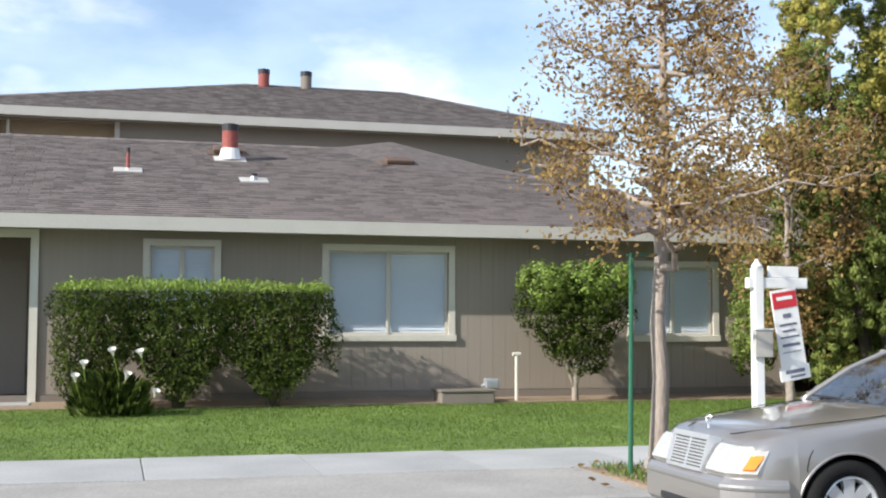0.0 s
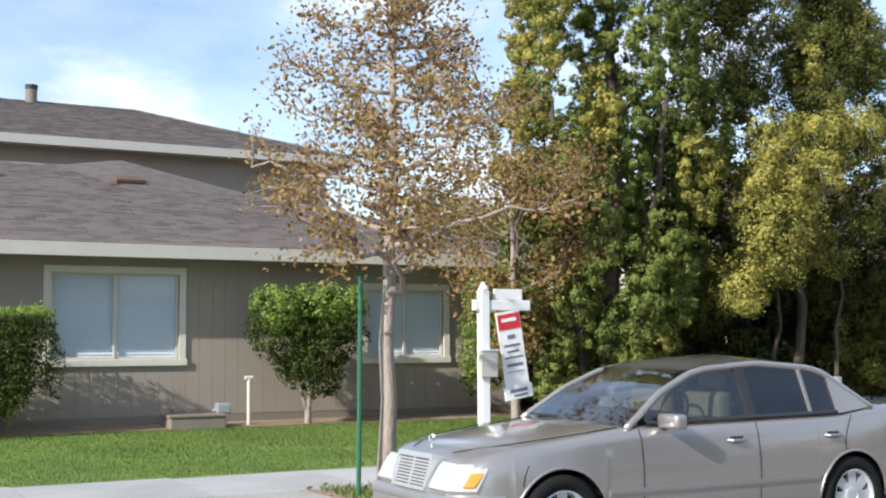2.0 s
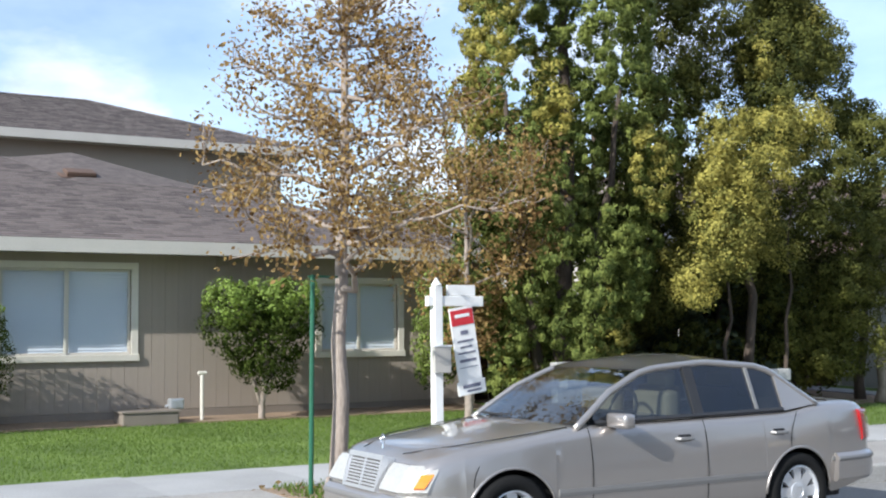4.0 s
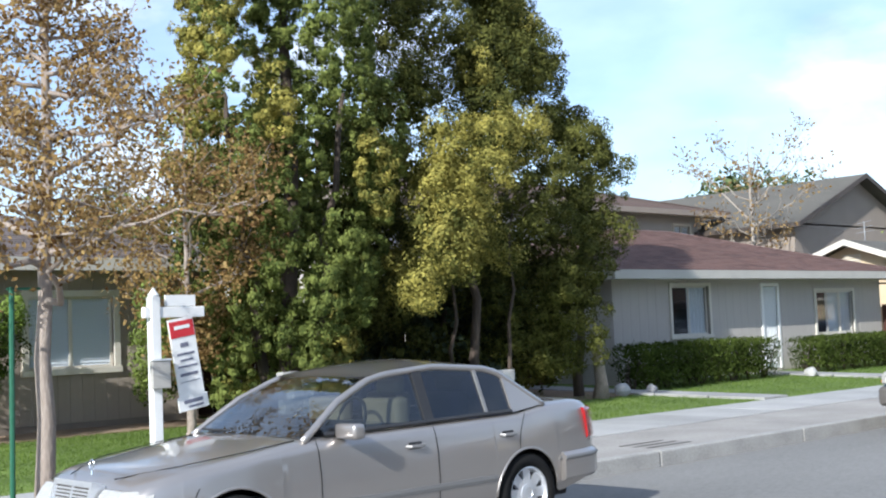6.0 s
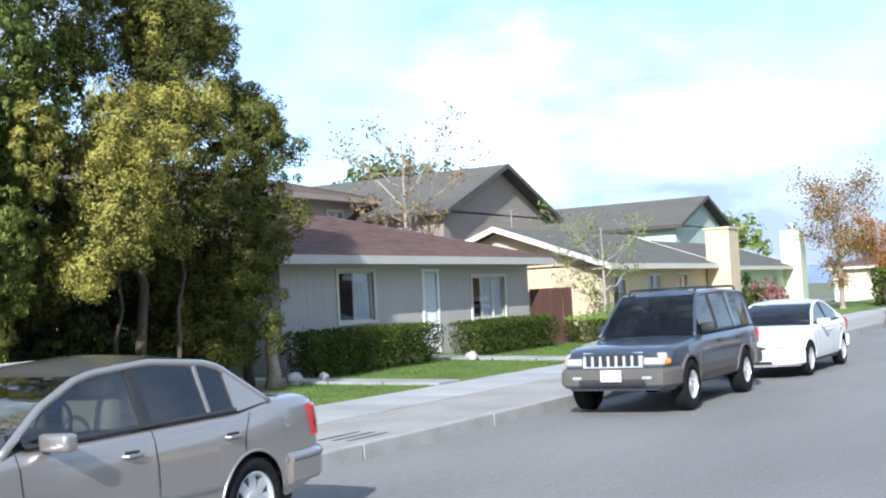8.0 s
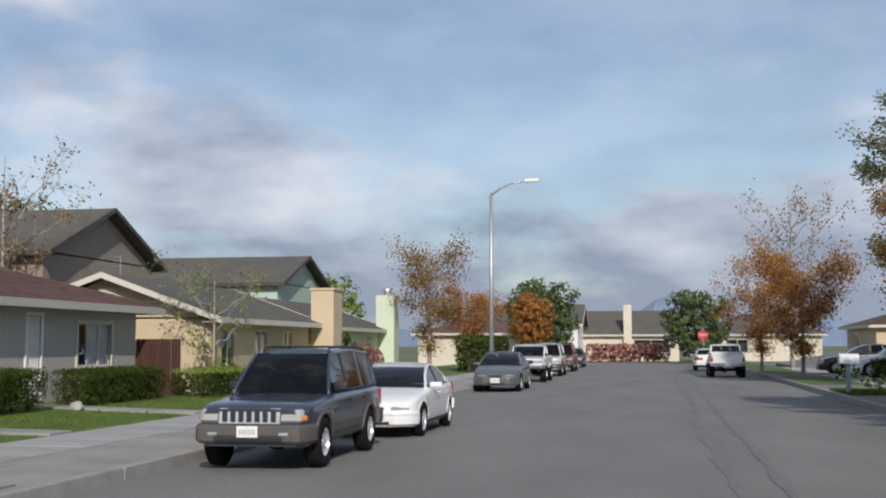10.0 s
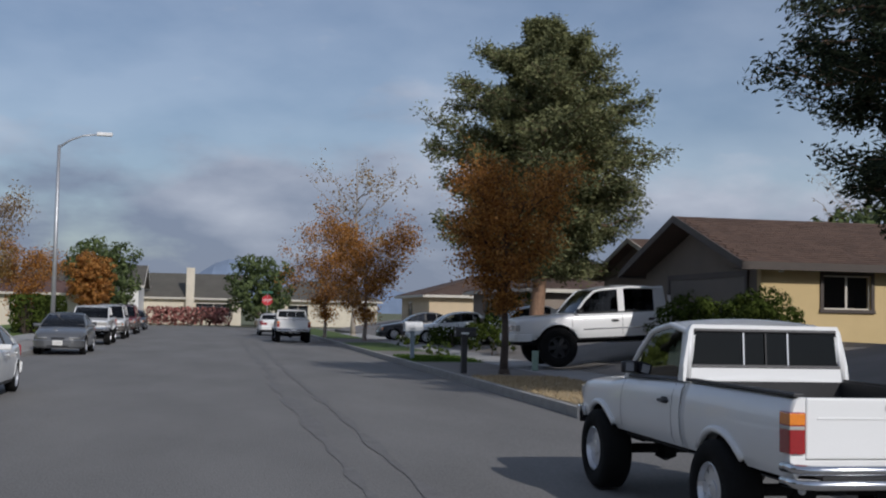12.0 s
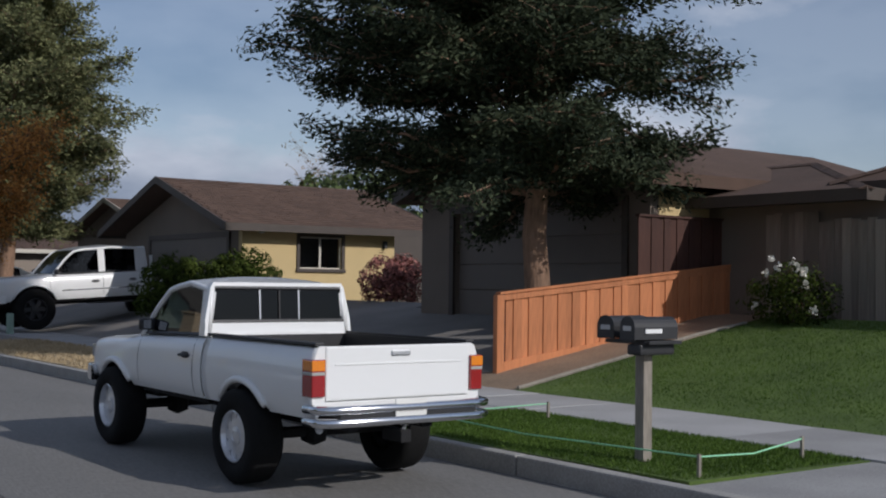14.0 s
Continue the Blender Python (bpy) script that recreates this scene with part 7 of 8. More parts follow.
def far_tree(name, x, y, h, w, leaf, label, seed, low=0.25, size=0.22, per=26, n=16):
    q = rng_of(seed)
    cs = []
    for k in range(n):
        f = (k + 0.5) / n
        a = k * 2.4
        ww = w * math.sin(math.pi * (0.22 + 0.68 * (1 - f))) ** 0.7
        cs.append((math.cos(a) * ww * 0.62, math.sin(a) * ww * 0.62, h * (low + (0.9 - low) * f), w * 0.42, w * 0.42, h * 0.13 * q.uniform(0.8, 1.3)))
    return evergreen(name, x, y, cs, leaf, size, per / (w * 0.4) ** 1.2, label, seed, [((0, 0, 0), (0.1, 0, h * 0.7), 0.02 * h)], sub=16, ball=0.13 * w)


far_tree("far_tree", -40, 66, 11, 5, FARGREEN, "dark green tree behind the brown house", 71)
far_tree("far_tree", -28.5, 15.2, 6.0, 2.2, JUNIPER, "dark green tree behind the bungalow roof", 70, low=0.3, size=0.1, per=60)
far_tree("far_tree", -33, 52, 9, 3, FARGREEN, "green tree behind the roofs", 72)
far_tree("far_tree", -22, 74, 6.6, 3.2, LIME, "bright green tree beside the mint house", 73)
leafy_tree("autumn_tree", -11.5, 60, 7.2, 1.5, 1.75, 0.14, AUTUMN, 0.085, 8000, "tall brown-leaved tree beyond the houses", 75, limbs_n=15, tuft=0.3)
leafy_tree("autumn_tree", -10.4, 66, 4.6, 1.0, 1.8, 0.12, RUSTLEAF, 0.09, 8000, "orange-leaved tree beyond the houses", 76, limbs_n=13, tuft=0.3)
hedge("tall_hedge", -10.6, -8.9, 62, 74, 2.0, "tall clipped dark hedge along a front garden", 77, per=45, size=0.13, top=HEDGE)
far_tree("far_tree", -9.8, 105, 7.2, 3.4, FARGREEN, "rounded green tree at the far end", 78, low=0.2)
far_tree("far_tree", -9.0, 88, 5.4, 1.7, RUSTLEAF, "small rust-coloured tree at the far end", 79, low=0.3, size=0.13, per=50)
far_tree("far_tree", 3.6, 105, 6.2, 3.0, FARGREEN, "rounded green tree by the far crossing", 80, low=0.15)
hedge("far_hedge", -6.5, 1.5, 112.5, 114, 1.7, "red-brown hedge across the far end of the street", 81, leaf=PINKLEAF, top=PINKLEAF, per=22, size=0.2, z0=0)
leafy_tree("bare_tree", 8.2, 72, 11.3, 2.6, 3.2, 0.17, AUTUMN, 0.13, 1200, "tall grey leafless tree above the low houses", 83, bark=PALETWIG, limbs_n=20)
leafy_tree("autumn_tree", 7.3, 59, 5.6, 1.4, 2.4, 0.12, RUSTLEAF, 0.08, 17000, "orange-brown street tree on the grass verge", 85, limbs_n=15, tuft=0.3)
leafy_tree("autumn_tree", 5.9, 66, 5.2, 1.4, 2.0, 0.11, RUSTLEAF, 0.09, 8000, "orange street tree further along the verge", 86, limbs_n=13, tuft=0.3)
leafy_tree("autumn_tree", 6.95, 27.8, 5.2, 1.9, 1.6, 0.12, RUSTLEAF, 0.055, 24000, "dense rust-brown street tree on the dry verge", 87, bark=BARK_DARK, limbs_n=18, tuft=0.2)
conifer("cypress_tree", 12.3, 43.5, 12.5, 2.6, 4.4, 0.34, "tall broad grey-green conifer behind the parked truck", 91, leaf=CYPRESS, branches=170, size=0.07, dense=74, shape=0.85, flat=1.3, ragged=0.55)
# backlit darkness of this crown sits in the needle colour
conifer("cedar_tree", 12.35, 13.6, 12.5, 2.75, 3.3, 0.265, "big cedar with a twisted reddish trunk on the driveway, needles darkened as backlit", 93, branches=195, size=0.048, dense=108, lean=(0.1, 0.5), shape=0.2, flat=0.9, drift=(-0.55, 0.35), ragged=0.6, rise=(-0.34, 0.34))
far_tree("far_tree", 24, 38.5, 6.0, 3.2, FARGREEN, "dark green tree behind the yellow house", 95, low=0.2)
far_tree("far_tree", 44, 95, 9, 6, FARGREEN, "distant green trees behind the houses", 96)
leafy_tree("bare_tree", 24, 40, 7.5, 2, 2.6, 0.12, AUTUMN, 0.1, 300, "pale leafless tree behind the yellow house", 97, bark=PALETWIG, limbs_n=14)

# shrubs on the right
evergreen("dark_shrub", 11.75, 25.1, [(-1.35 + 0.45 * k, 0.3 * math.sin(k * 2.4), 0.75 + 0.25 * math.sin(k * 1.7) + 0.06 * k, 0.62, 0.6, 0.62) for k in range(7)] + [(-1.0 + 0.6 * k, 0.1, 1.25 + 0.1 * math.sin(k * 3), 0.45, 0.45, 0.32, 1) for k in range(5)], HEDGE, 0.06, 190, "broad dark green shrub before the yellow house", 101, [((0, 0, 0), (0, 0, 0.9), 0.05), ((-0.8, 0, -0.1), (-0.8, 0, 0.8), 0.04)], category="shrub", flush=HEDGE)
evergreen("flowering_shrub", 15.7, 23.1, [(0, -0.45, 0.5, 0.6, 0.6, 0.5), (0, 0.35, 0.55, 0.6, 0.6, 0.52), (0.2, 0, 0.7, 0.5, 0.5, 0.4)], PINKLEAF, 0.06, 300, "red-leaved flowering shrub beside the garage", 102, [((0, 0, 0), (0, 0, 0.6), 0.04)], category="shrub")
rose = evergreen("white_flower_shrub", 14.6, 10.05, [(0, -0.25, 0.4, 0.38, 0.5, 0.4), (0, 0.35, 0.36, 0.36, 0.45, 0.36), (0, 0, 0.66, 0.3, 0.36, 0.28)], HEDGE, 0.04, 420, "dark leafy shrub with a few white flowers by the fence", 103, [((0, 0, 0), (0, 0, 0.7), 0.03)], category="shrub")
q = rng_of(8)
leaf_mesh("flowers", np.concatenate([c + q.normal(size=(14, 3)) * 0.03 for c in (np.array([-0.34, a * 0.85, b * 0.85]) for a, b in ((-0.75, 0.3), (-0.55, 0.95), (-0.3, 1.15), (0.0, 1.08), (0.15, 1.2), (-0.6, 0.75), (0.55, 0.35), (-0.45, 1.05), (0.3, 0.95)))]), 0.06, WHITEPETAL, rose, 9, 1.2, label="small white blossoms")
far_tree("low_shrub", 10.6, 44.5, 1.3, 1.1, HEDGE, "low dark shrub beside a driveway", 104, low=0.3, size=0.1, n=8)
far_tree("low_shrub", 9.6, 40.5, 1.2, 1.2, HEDGE, "low dark shrub beside a driveway", 105, low=0.3, size=0.1, n=8)
far_tree("low_shrub", 6.9, 36.8, 0.6, 0.5, LIME, "small green shrub on the verge", 106, low=0.3, size=0.06, n=6)

gw = thing("garden_wall", pose(11.0, 50.0, lift(11.0) - 0.05), "low grey rendered garden wall beside a driveway", "garden wall")
part("wall", box(0, 1.9, -0.1, 0.1, 0, 1.1, 0.015), BROWN_WALL, gw)
part("coping", box(-0.03, 1.93, -0.13, 0.13, 1.1, 1.16, 0.012), CONCRETE, gw)
hedge("clipped_hedge", 8.9, 10.9, 49.2, 50.2, 0.85, "dark low hedge beside the garden wall", 107, per=90, size=0.09, top=HEDGE)
far_tree("low_shrub", 7.4, 46.0, 0.7, 0.55, HEDGE, "small dark shrub on the verge", 108, low=0.3, size=0.07, n=6)
far_tree("low_shrub", 12.9, 51.0, 2.0, 1.2, HEDGE, "tall dark shrub behind the garden wall", 109, low=0.3, size=0.1, n=9)
turf("rough_grass", KR + 0.16, 8.0, 34.75, 39.15, 3500, 0.09, BLADE_DEEP, "rough grass blades on the verge", 127, 0.014)

# lilies before the hedge
lily = thing("lily_clump", pose(-13.55, -2.25, lift(-13.5)), "clump of white lilies with broad green leaves", "flowers")
q = rng_of(12)
n = 620
a = q.uniform(0, 6.28, n)
rad = q.random(n) ** 0.6 * 0.45
cen = np.stack([np.cos(a) * rad * 0.7, np.sin(a) * rad * 1.1, q.uniform(0.05, 0.6, n) * (1.1 - rad)], 1)
leaf_mesh("leaves", cen, 0.085, HEDGE, lily, 13, 2.2, np.stack([np.cos(a), np.sin(a), np.full(n, 1.3)], 1))
for k, (yy, zz) in enumerate(((-0.32, 0.66), (0.02, 0.82), (0.36, 0.80), (-0.42, 0.5), (0.2, 0.52), (0.55, 0.3))):
    fl = part("flower", lathe([(0.008, -0.06), (0.02, -0.01), (0.05, 0.04), (0.055, 0.045), (0.018, -0.005)], 10), WHITEPETAL, lily)
    fl.matrix_basis = pose(0.25, yy, zz, 15 * math.sin(k), 25, 0)
    part("stem", tube([(0, 0, -0.06), (-0.05, -yy * 0.15, -zz + 0.1)], [0.008, 0.01], 5), HEDGE_TOP, fl)

# mown grass
turf("mown_grass", -14.4, -9.62, -7, 8.9, 70000, 0.032, BLADE, "short mown green grass of the front lawn", 121, 0.005)
turf("mown_grass", -13.0, -9.62, 8.9, 31, 34000, 0.035, BLADE, "short mown green grass before the grey house", 122, 0.005)
turf("mown_grass", 9.68, 14.9, -1, 10.85, 60000, 0.032, BLADE_DEEP, "short dark green grass beside the redwood fence", 123, 0.005)
turf("mown_grass", KR + 0.16, 8.0, 4.2, 8.86, 30000, 0.035, BLADE_DEEP, "short green grass of the kerbside strip", 124, 0.014)
turf("dry_blades", KR + 0.16, 8.0, 14.3, 26.4, 9000, 0.07, STRAW, "dry straw-coloured grass blades on the verge", 125, 0.012)
turf("weeds", -7.95, -6.4, 1.95, 5.5, 2600, 0.06, BLADE, "sparse weeds in the earth patch", 126, 0.014)

# ---- street furniture and small things ----
# for-sale sign on a white post, on the lawn behind the silver car
sg = thing("sale_sign", pose(-9.75, 4.75, 0.14, 0, 0, 90), "white wooden sign post with a tilted hanging board", "sign")
part("post", box(-0.055, 0.055, -0.055, 0.055, 0, 1.95, 0.008), WHITE, sg)
part("finial", lathe([(0.05, 1.95), (0.065, 1.97), (0.04, 2.0), (0.012, 2.05)], 12), WHITE, sg)
part("arm", box(-0.13, 0.62, -0.04, 0.04, 1.72, 1.84, 0.01), WHITE, sg)
part("topper", box(0.14, 0.52, -0.015, 0.015, 1.845, 1.97, 0.004), WHITE, sg)
bd = part("board", box(-0.16, 0.16, -0.01, 0.01, -0.92, 0.0, 0.004), WHITE, sg, "white hanging board with a red band")
bd.matrix_basis = pose(0.30, -0.03, 1.71, 0, -9, 0)
part("red_band", box(-0.15, 0.15, -0.016, -0.011, -0.21, -0.03), SIGNRED, bd)
for k, (z, w, h) in enumerate(((-0.30, 0.05, 0.07), (-0.40, 0.11, 0.035), (-0.47, 0.08, 0.035), (-0.54, 0.12, 0.03), (-0.63, 0.11, 0.05), (-0.71, 0.12, 0.012))):
    part("bar", box(-w, w, -0.015, -0.011, z - h * 0.33, z + h * 0.33), INKBLUE, bd)
rider = part("rider", box(-0.19, 0.19, -0.012, 0.008, -1.03, -0.87, 0.004), WHITE, bd)
part("bar", box(-0.12, 0.12, -0.017, -0.013, -0.95, -0.91), INKBLUE, rider)
part("bar", box(-0.07, 0.12, -0.017, -0.013, -1.0, -0.975), INKBLUE, rider)
part("script_bar", box(-0.1, 0.1, -0.02, -0.017, -0.12, -0.08), WHITE, bd)
fb = part("leaflet_box", box(-0.10, 0.12, -0.13, -0.06, 0.95, 1.25, 0.008), FASCIA, sg)
part("lid", box(-0.11, 0.13, -0.14, -0.05, 1.25, 1.27, 0.004), WHITE, fb)

gp = thing("sign_pole", pose(-7.35, 2.12, 0.13), "thin green steel pole in the earth patch", "pole")
part("pole", tube([(0, 0, 0), (0, 0.02, 1.95)], 0.022, 8), GREENPAINT, gp)
part("sign_edge", box(-0.008, 0.008, -0.02, 0.26, 1.925, 1.945), GREENPAINT, gp)

# meter pipes and a box by the wall
mp = thing("standpipe", pose(-14.6, 3.55, lift(-14.6) - 0.02), "thin cream standpipe with a cross cap by the wall", "pipe")
part("pipe", tube([(0, 0, 0), (0, 0, 0.72)], 0.028, 8), TRIM, mp)
part("cap", tube([(0, -0.06, 0.72), (0, 0.06, 0.72)], 0.03, 8), TRIM, mp)
gm = thing("gas_meter", pose(-14.7, 3.2, lift(-14.7) - 0.02), "small grey meter with bent pipes by the wall", "meter")
part("riser", tube([(0, 0, 0), (0, 0, 0.25), (0, -0.1, 0.28), (0, -0.16, 0.24)], 0.022, 8), GALV, gm)
part("body", box(-0.07, 0.07, -0.12, 0.1, 0.2, 0.36, 0.03), GALV, gm)
ub = thing("utility_box", pose(-14.55, 2.72, lift(-14.6) - 0.03), "low taupe box lying against the house wall", "box")
# darker taupe puts the low box's shade into its colour
part("body", box(-0.25, 0.25, -0.40, 0.40, 0, 0.2, 0.02), TAUPE_DARK, ub)
part("lid", box(-0.27, 0.27, -0.42, 0.42, 0.2, 0.23, 0.008), TAUPE_DARK, ub)
nm = thing("number_plaque", pose(-15.32, -2.75, 2.02, 0, 0, 90), "row of small cream numerals shown as plain bars", "house number")
for k in range(4):
    part("bar", box(k * 0.14, k * 0.14 + (0.03 if k in (0, 2) else 0.08), -0.012, 0, 0, 0.12), TRIM, nm)
sw = thing("bell_plate", pose(-15.32, -2.95, 2.0, 0, 0, 90), "small dark bell plate on the siding", "bell")
part("plate", box(-0.015, 0.015, -0.015, 0, -0.05, 0.05), DKTRIM, sw)

# low wall of pale blocks and stumps under the evergreens
lw = thing("block_wall", pose(-11.4, 7.7, lift(-11.4) - 0.03), "low wall of pale uneven blocks under the trees", "garden wall")
r = rng_of(44)
blk = mesh_of("block", box(-0.09, 0.09, -0.14, 0.14, 0, 0.19, 0.02), STONE)
for c in range(5):
    for k in range(15 if c < 4 else 8):
        ob = new("block", blk)
        ob.parent = lw
        ob.matrix_basis = pose(r.uniform(-0.015, 0.015), k * 0.29 + (0.14 if c % 2 else 0), c * 0.192, 0, 0, r.uniform(-4, 4)) @ Matrix.Diagonal((1, 1, r.uniform(0.94, 1.0), 1))
for x, y, s in ((-12.35, 16.0, 1.0), (-12.2, 16.7, 0.75), (-12.25, 22.6, 0.9)):
    bm = bmesh.new()
    bmesh.ops.create_icosphere(bm, subdivisions=2, radius=0.16 * s)
    for v in bm.verts:
        v.co *= 1 + 0.25 * noise.noise(v.co * 9 + Vector((x, y, 0)))
        v.co.z = v.co.z * 0.9 + 0.1 * s
    solo("garden_stone", bm, STONE, "pale rough garden stone beside the hedge", "stone", "garden stones", m=pose(x, y, lift(x)))
st = thing("tree_stump", pose(-12.3, 15.3, lift(-12.3) - 0.02), "pale grey stump leaning under the evergreens", "stump")
part("trunk", tube([(0, 0, 0), (0.02, 0.03, 0.3), (-0.02, 0.0, 0.75), (0.0, 0.06, 1.1)], [0.17, 0.12, 0.1, 0.07], 9), BARK, st, smooth=True)


# paths across the lawn to the grey house
def path(name, pts, w, label):
    bm = bmesh.new()
    for (ax, ay), (bx, by) in zip(pts, pts[1:]):
        n = max(1, int(math.dist((ax, ay), (bx, by)) / 1.0))
        for k in range(n):
            f0, f1 = k / n, (k + 1) / n - 0.012
            a, b = Vector((ax + (bx - ax) * f0, ay + (by - ay) * f0, 0)), Vector((ax + (bx - ax) * f1, ay + (by - ay) * f1, 0))
            s = Vector((0, w / 2, 0))
            vs = [a - s, b - s, b + s, a + s]
            lo = [bm.verts.new((v.x, v.y, lift(v.x) - 0.03)) for v in vs]
            hi = [bm.verts.new((v.x, v.y, lift(v.x) + 0.045)) for v in vs]
            bm.faces.new(hi)
            for i in range(4):
                bm.faces.new((lo[i], lo[(i + 1) % 4], hi[(i + 1) % 4], hi[i]))
    bmesh.ops.recalc_face_normals(bm, faces=bm.faces[:])
    solo(name, bm, CONCRETE, label, "path", kind="structure")


path("path_1", [(-9.62, 16.9), (-13.0, 16.6), (-16.5, 16.6)], 0.75, "narrow pale concrete path across the lawn")
path("path_2", [(-9.62, 23.2), (-14.1, 23.2)], 0.8, "narrow pale concrete path to the front door")

# dark fence between the grey and the tan house
fn = thing("side_fence", pose(-14.4, 29.9, 0.1), "dark brown board fence beside the grey house", "fence")
bdm = mesh_of("board", box(-0.07, 0.07, -0.01, 0.01, 0, 1.68), REDWOOD_DARK)
pieces("board", fn, REDWOOD_DARK, [pose(0.22 + 0.148 * k, 0.1 + 0.012 * (k % 2), 0.05) for k in range(9)], bdm)

fn2 = thing("side_fence", pose(-15.9, 8.8, 0.25), "dark reddish board fence behind the evergreens", "fence")
tall = mesh_of("board", box(-0.07, 0.07, -0.01, 0.01, 0, 1.75), REDWOOD_DARK)
pieces("board", fn2, REDWOOD_DARK, [pose(0.02 * (k % 2), 0.1 + 0.148 * k, 0, 0, 0, 90) for k in range(62)], tall)

# redwood fence stepping up the slope, tall old fence behind
rf = thing("redwood_fence", pose(10.4, 12.2, 0), "new orange redwood fence with capped sloping top", "fence")
N = 34
brd = mesh_of("board", box(-0.072, 0.072, -0.011, 0.011, 0, 1), REDWOOD)
top = lambda x: 1.49 + 0.099 * x
bot = lambda x: 0.26 + 0.131 * x
for k in range(N):
    x = 0.14 + 5.1 * (k + 0.5) / N
    off = -0.02 if k % 2 else 0.0
    ob = new("board", brd)
    ob.parent = rf
    z0, z1 = bot(x) + 0.16, top(x) - 0.03
    ob.matrix_basis = Matrix.Translation((x, off, z0)) @ Matrix.Diagonal((1.12 if off else 0.95, 1, z1 - z0, 1))
for nm_, d0, d1, y0, y1 in (("cap_rail", -0.035, 0.0, -0.06, 0.05), ("top_rail", -0.13, -0.05, -0.052, -0.034)):
    part(nm_, prism([(0, y0, top(0) + d0), (5.3, y0, top(5.3) + d0), (5.3, y0, top(5.3) + d1), (0, y0, top(0) + d1)], (0, y1 - y0, 0)), REDWOOD, rf)
part("kick_board", prism([(0.1, -0.04, bot(0.1) - 0.06), (5.3, -0.04, bot(5.3) - 0.06), (5.3, -0.04, bot(5.3) + 0.17), (0.1, -0.04, bot(0.1) + 0.17)], (0, 0.03, 0)), REDWOOD, rf)
for x in (0.0, 2.6):
    part("post", box(x - 0.05, x + 0.09, -0.05, 0.05, bot(x) - 0.3, top(x) - 0.04, 0.006), REDWOOD, rf)
tf = thing("tall_fence", pose(15.7, 12.2, 0.7), "tall weathered grey-brown board fence with a gate", "fence")
old = mesh_of("board", box(-0.08, 0.08, -0.012, 0.012, 0, 1), OLDWOOD)
r = rng_of(77)
for k in range(26):
    ob = new("board", old)
    ob.parent = tf
    h = (2.05 if k < 12 else 1.9) + r.uniform(-0.03, 0.03)
    ob.matrix_basis = Matrix.Translation((-0.05 * (k % 2) * 0.4 - 0.16 * k * 0.12, -0.1 - 0.165 * k, 0.1)) @ Matrix.Rotation(radians(90), 4, "Z") @ Matrix.Diagonal((1, 1, h, 1))
part("rail", box(0.02, 0.07, -4.2, -0.1, 1.75, 1.84), OLDWOOD, tf)
part("rail", box(0.02, 0.07, -4.2, -0.1, 0.4, 0.49), OLDWOOD, tf)
part("post", box(-0.07, 0.07, -0.07, 0.07, -0.4, 2.17, 0.008), surf("tan_post", (0.36, 0.25, 0.15), 0.85, 0.25, 5, 40, 0.3, stretch=(1, 1, 0.15)), tf)
df = thing("stained_fence", pose(13.5, 12.35, 0.8), "tall dark red-stained board fence in the shade", "fence")
drk = mesh_of("board", box(-0.075, 0.075, -0.012, 0.012, 0, 1.98), REDWOOD_DARK)
pieces("board", df, REDWOOD_DARK, [pose(0.08 + 0.155 * k, 0.02 * (k % 2), 0) for k in range(14)], drk)
part("cap_rail", box(0, 2.2, -0.04, 0.06, 1.98, 2.02), REDWOOD_DARK, df)
# timber edging of the lawn
ed = thing("lawn_edging", pose(0, 0, 0), "thin pale timber edging along the lawn", "edging")
part("edge", tube([(9.7, 10.86, lift(9.7) + 0.03), (11.5, 10.9, lift(11.5) + 0.03), (13.4, 10.95, lift(13.4) + 0.03), (14.4, 10.8, lift(14.4) + 0.03)], 0.03, 6), POSTWOOD, ed)


# mailboxes
def letter_box(parent, m, mat=BLACK):
    b = bmesh.new()
    w, h, L = 0.085, 0.10, 0.46
    prof = [(-w, 0), (w, 0)] + [(w * math.cos(a), h + w * math.sin(a)) for a in np.linspace(0, math.pi, 9)]
    prism([(x, 0, z) for x, z in prof], (0, L, 0), b)
    ob = part("mailbox", b, mat, parent)
    ob.matrix_basis = m
    part("door", prism([(x * 1.08, -0.014, z * 1.05 - 0.003) for x, z in prof], (0, 0.012, 0)), mat, ob)
    part("number_bar", box(-0.05, 0.05, -0.018, -0.0145, 0.07, 0.11), GALV, ob)
    part("flag", box(w + 0.004, w + 0.012, 0.1, 0.28, 0.05, 0.085), WHITE, ob)
    return ob


mbx = thing("mailbox_post", pose(6.32, 5.15, 0.12, 0, 0, -90), "pair of black mailboxes on a weathered wooden post", "mailbox")
part("post", box(-0.05, 0.05, -0.05, 0.05, 0, 1.02, 0.006), POSTWOOD, mbx)
part("shelf", box(-0.3, 0.22, -0.16, 0.22, 1.02, 1.05, 0.004), BLACK, mbx)
letter_box(mbx, pose(-0.24, -0.2, 1.06, 0, 0, 6))
letter_box(mbx, pose(0.06, -0.24, 1.06, 0, 0, -4))
part("paper_tube", box(0.0, 0.16, -0.2, 0.2, 0.93, 1.02, 0.02), BLACK, mbx)
mb2 = thing("mailbox_post", pose(5.95, 28.0, 0.12, 0, 0, -90), "black mailbox on a dark post beside the kerb", "mailbox")
part("post", box(-0.07, 0.07, -0.07, 0.07, 0, 0.95, 0.006), BLACK, mb2)
letter_box(mb2, pose(0, -0.22, 0.95) @ Matrix.Diagonal((1.4, 1.1, 1.3, 1)))
mb3 = thing("mailbox_post", pose(5.95, 36.0, 0.12, 0, 0, -90), "large white mailbox on a blue-grey post", "mailbox")
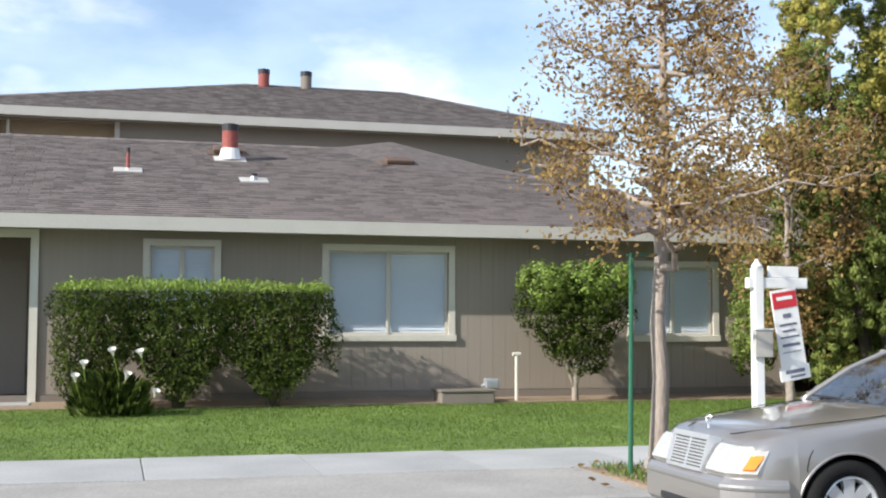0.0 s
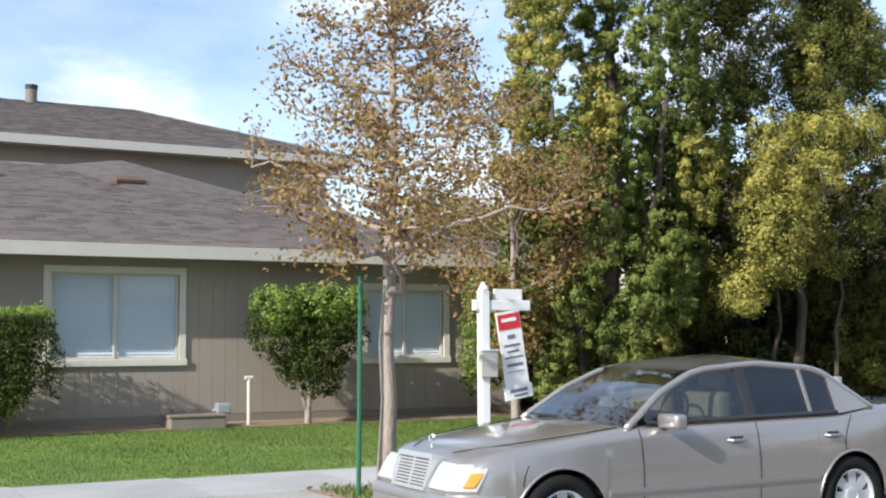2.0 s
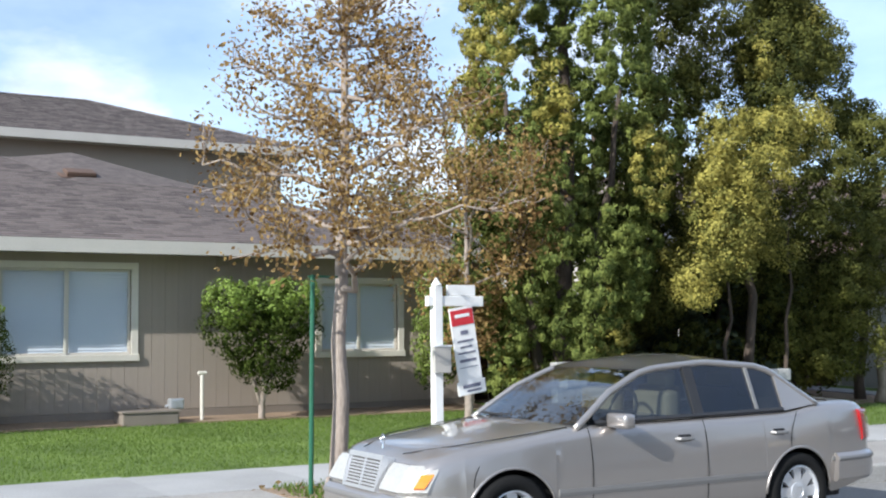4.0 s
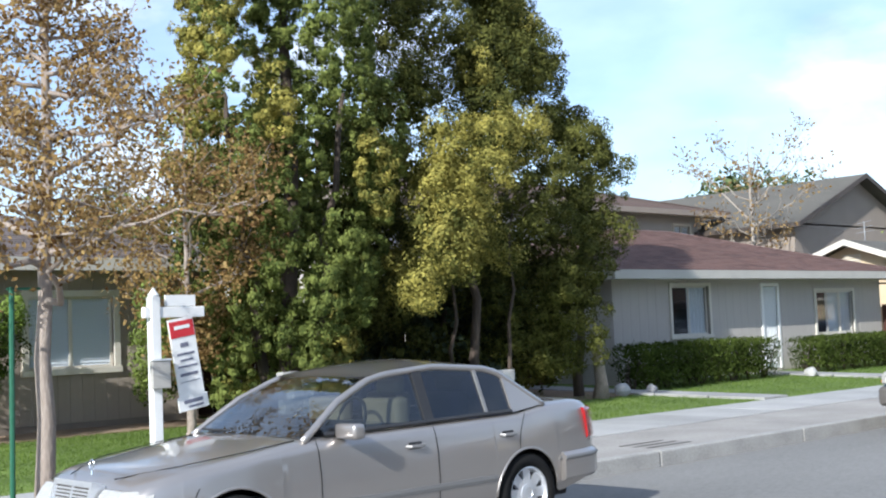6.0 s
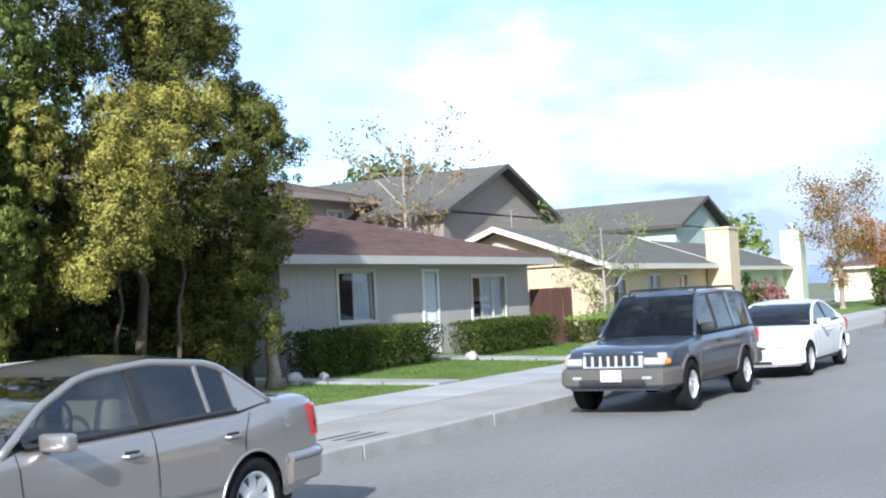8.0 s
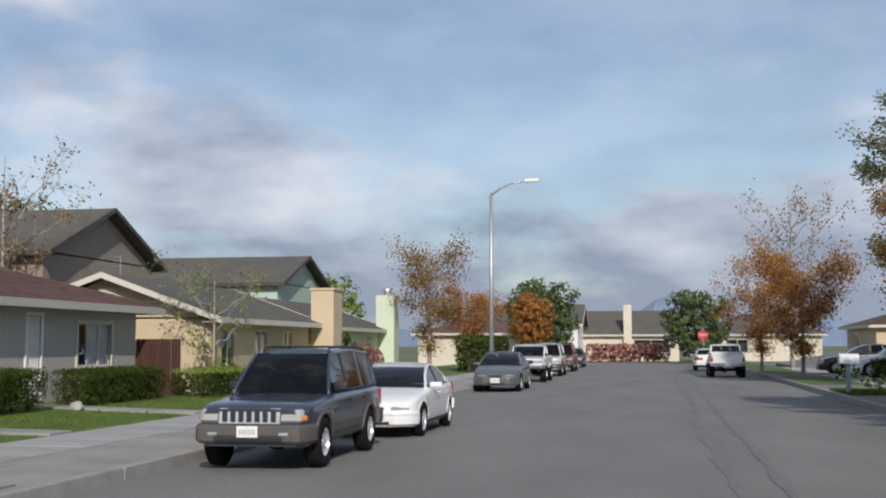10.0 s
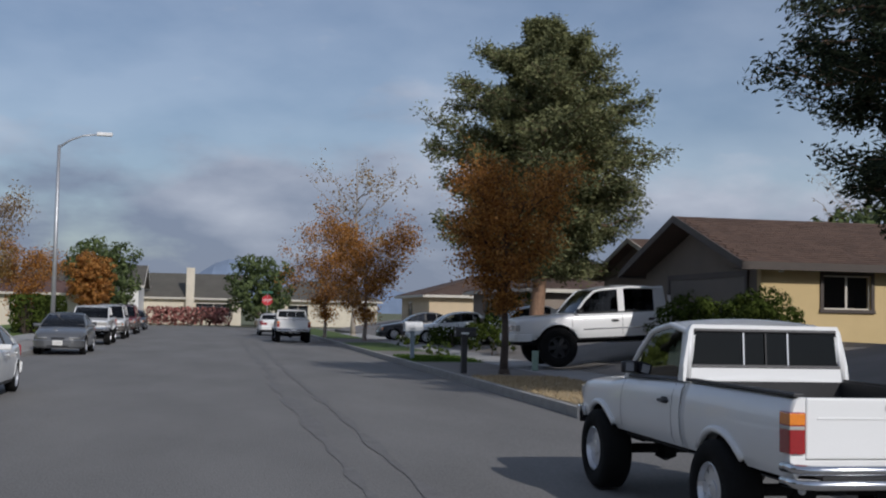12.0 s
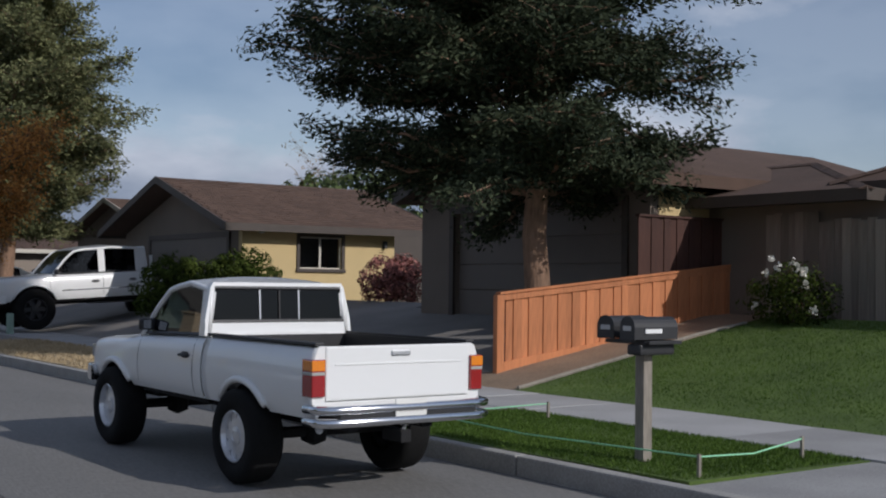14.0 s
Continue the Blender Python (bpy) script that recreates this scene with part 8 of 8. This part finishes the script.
part("post", box(-0.06, 0.06, -0.06, 0.06, 0, 0.95, 0.006), surf("blue_grey_post", (0.30, 0.37, 0.42), 0.7, 0.15, 4, 40, 0.1), mb3)
letter_box(mb3, pose(0, -0.25, 0.95) @ Matrix.Diagonal((2.4, 1.2, 1.6, 1)), WHITE)
gb = thing("utility_marker", pose(8.3, 29.8, 0.14), "small pale green plastic utility marker", "marker")
part("body", box(-0.08, 0.08, -0.08, 0.08, 0, 0.55, 0.03), surf("pale_green_plastic", (0.30, 0.42, 0.34), 0.6, 0.1, 5, 40, 0.05), gb)

# string round the fresh grass strip
sf = thing("string_fence", pose(0, 0, 0.15), "pale green string tied round low wooden stakes", "string fence")
stakes = [(6.02, 4.27), (7.62, 4.55), (7.67, 7.9), (6.02, 8.4)]
for x, y in stakes:
    part("stake", box(x - 0.013, x + 0.013, y - 0.013, y + 0.013, -0.05, 0.2, 0.003), POSTWOOD, sf)
for (ax, ay), (bx, by) in zip([stakes[1], stakes[0], stakes[3]], [stakes[0], stakes[3], stakes[2]]):
    mid = ((ax + bx) / 2, (ay + by) / 2, 0.13)
    part("string", tube([(ax, ay, 0.18), mid, (bx, by, 0.18)], 0.007, 5), GREENSTRING, sf)

# street lamp and far signs
lm = thing("street_lamp", pose(-6.4, 46.8, 0.1), "tall grey steel street lamp with a curved arm", "street lamp")
part("pole", tube([(0, 0, 0), (0, 0, 4), (0, 0, 7.8)], [0.1, 0.08, 0.06], 10), GALV, lm, smooth=True)
part("arm", tube([(0, 0, 7.7), (0.4, 0, 8.0), (0.9, 0, 8.2), (1.5, 0, 8.28)], [0.045, 0.04, 0.035, 0.035], 8), GALV, lm, smooth=True)
part("lantern", box(1.4, 2.0, -0.12, 0.12, 8.22, 8.36, 0.04), WHITE, lm)
part("base", lathe([(0.2, 0), (0.2, 0.08), (0.12, 0.2)], 12), GALV, lm)
ss = thing("stop_sign", pose(3.55, 87, -0.02), "red eight-sided stop sign on a thin pole", "road sign")
part("pole", tube([(0, 0, 0), (0, 0, 2.9)], 0.035, 6), GALV, ss)
oct_ = [(0.4 * math.cos(radians(22.5 + 45 * k)), -0.03, 2.35 + 0.4 * math.sin(radians(22.5 + 45 * k))) for k in range(8)]
sb = part("plate", prism(oct_, (0, 0.02, 0)), SIGNRED, ss)
part("name_plate", box(-0.4, 0.4, -0.02, 0.0, 2.85, 3.02), GREENPAINT, ss)
fnt = bpy.data.curves.new("word", "FONT")
fnt.body, fnt.size, fnt.align_x, fnt.align_y = "STOP", 0.27, "CENTER", "CENTER"
wd = new("word", fnt)
wd.data.materials.append(WHITE)
wd.parent = sb
wd.matrix_basis = pose(0, -0.04, 2.35, 90, 0, 0)

# antenna on a far roof
an = thing("roof_antenna", pose(-16.2, 33.0, 3.75), "thin grey television antenna on the tan house roof", "antenna")
part("mast", tube([(0, 0, 0), (0, 0, 0.7)], 0.012, 6), GALV, an)
for k, (z, w) in enumerate(((0.35, 0.3), (0.5, 0.25), (0.65, 0.2))):
    part("rod", tube([(-w, 0, z), (w, 0.05, z + 0.06)], 0.007, 5), GALV, an)

# hills beyond the end of the street, distance haze painted into their colour
bm = bmesh.new()
prev = None
for k in range(121):
    x = -900 + 15 * k
    z = 26 + 27 * math.exp(-((x - 12) / 42) ** 2) + 14 * math.exp(-((x - 95) / 130) ** 2) + 6 * noise.noise((x * 0.012, 0, 0)) - 8
    row = [bm.verts.new((x, 1250, -2)), bm.verts.new((x, 1330, max(4, z)))]
    if prev:
        bm.faces.new((prev[0], row[0], row[1], prev[1]))
    prev = row
solo("backdrop", bm, HILL, "distant hills beyond the street, haze painted in blue", "hills", kind="structure")

# fallen leaves about the street tree
q = rng_of(66)
n = 90
cen = np.stack([q.uniform(-8.2, -6.4, n), q.uniform(1.6, 5.5, n), np.full(n, RISE + 0.03)], 1)
lf = leaf_mesh("fallen_leaves", cen, 0.05, AUTUMN, None, 67, 1.4, np.stack([q.normal(size=n), q.normal(size=n), np.zeros(n)], 1), 0.3)
tagged(lf, "scattered dry brown leaves on pavement and earth", "leaves", kind="stuff")
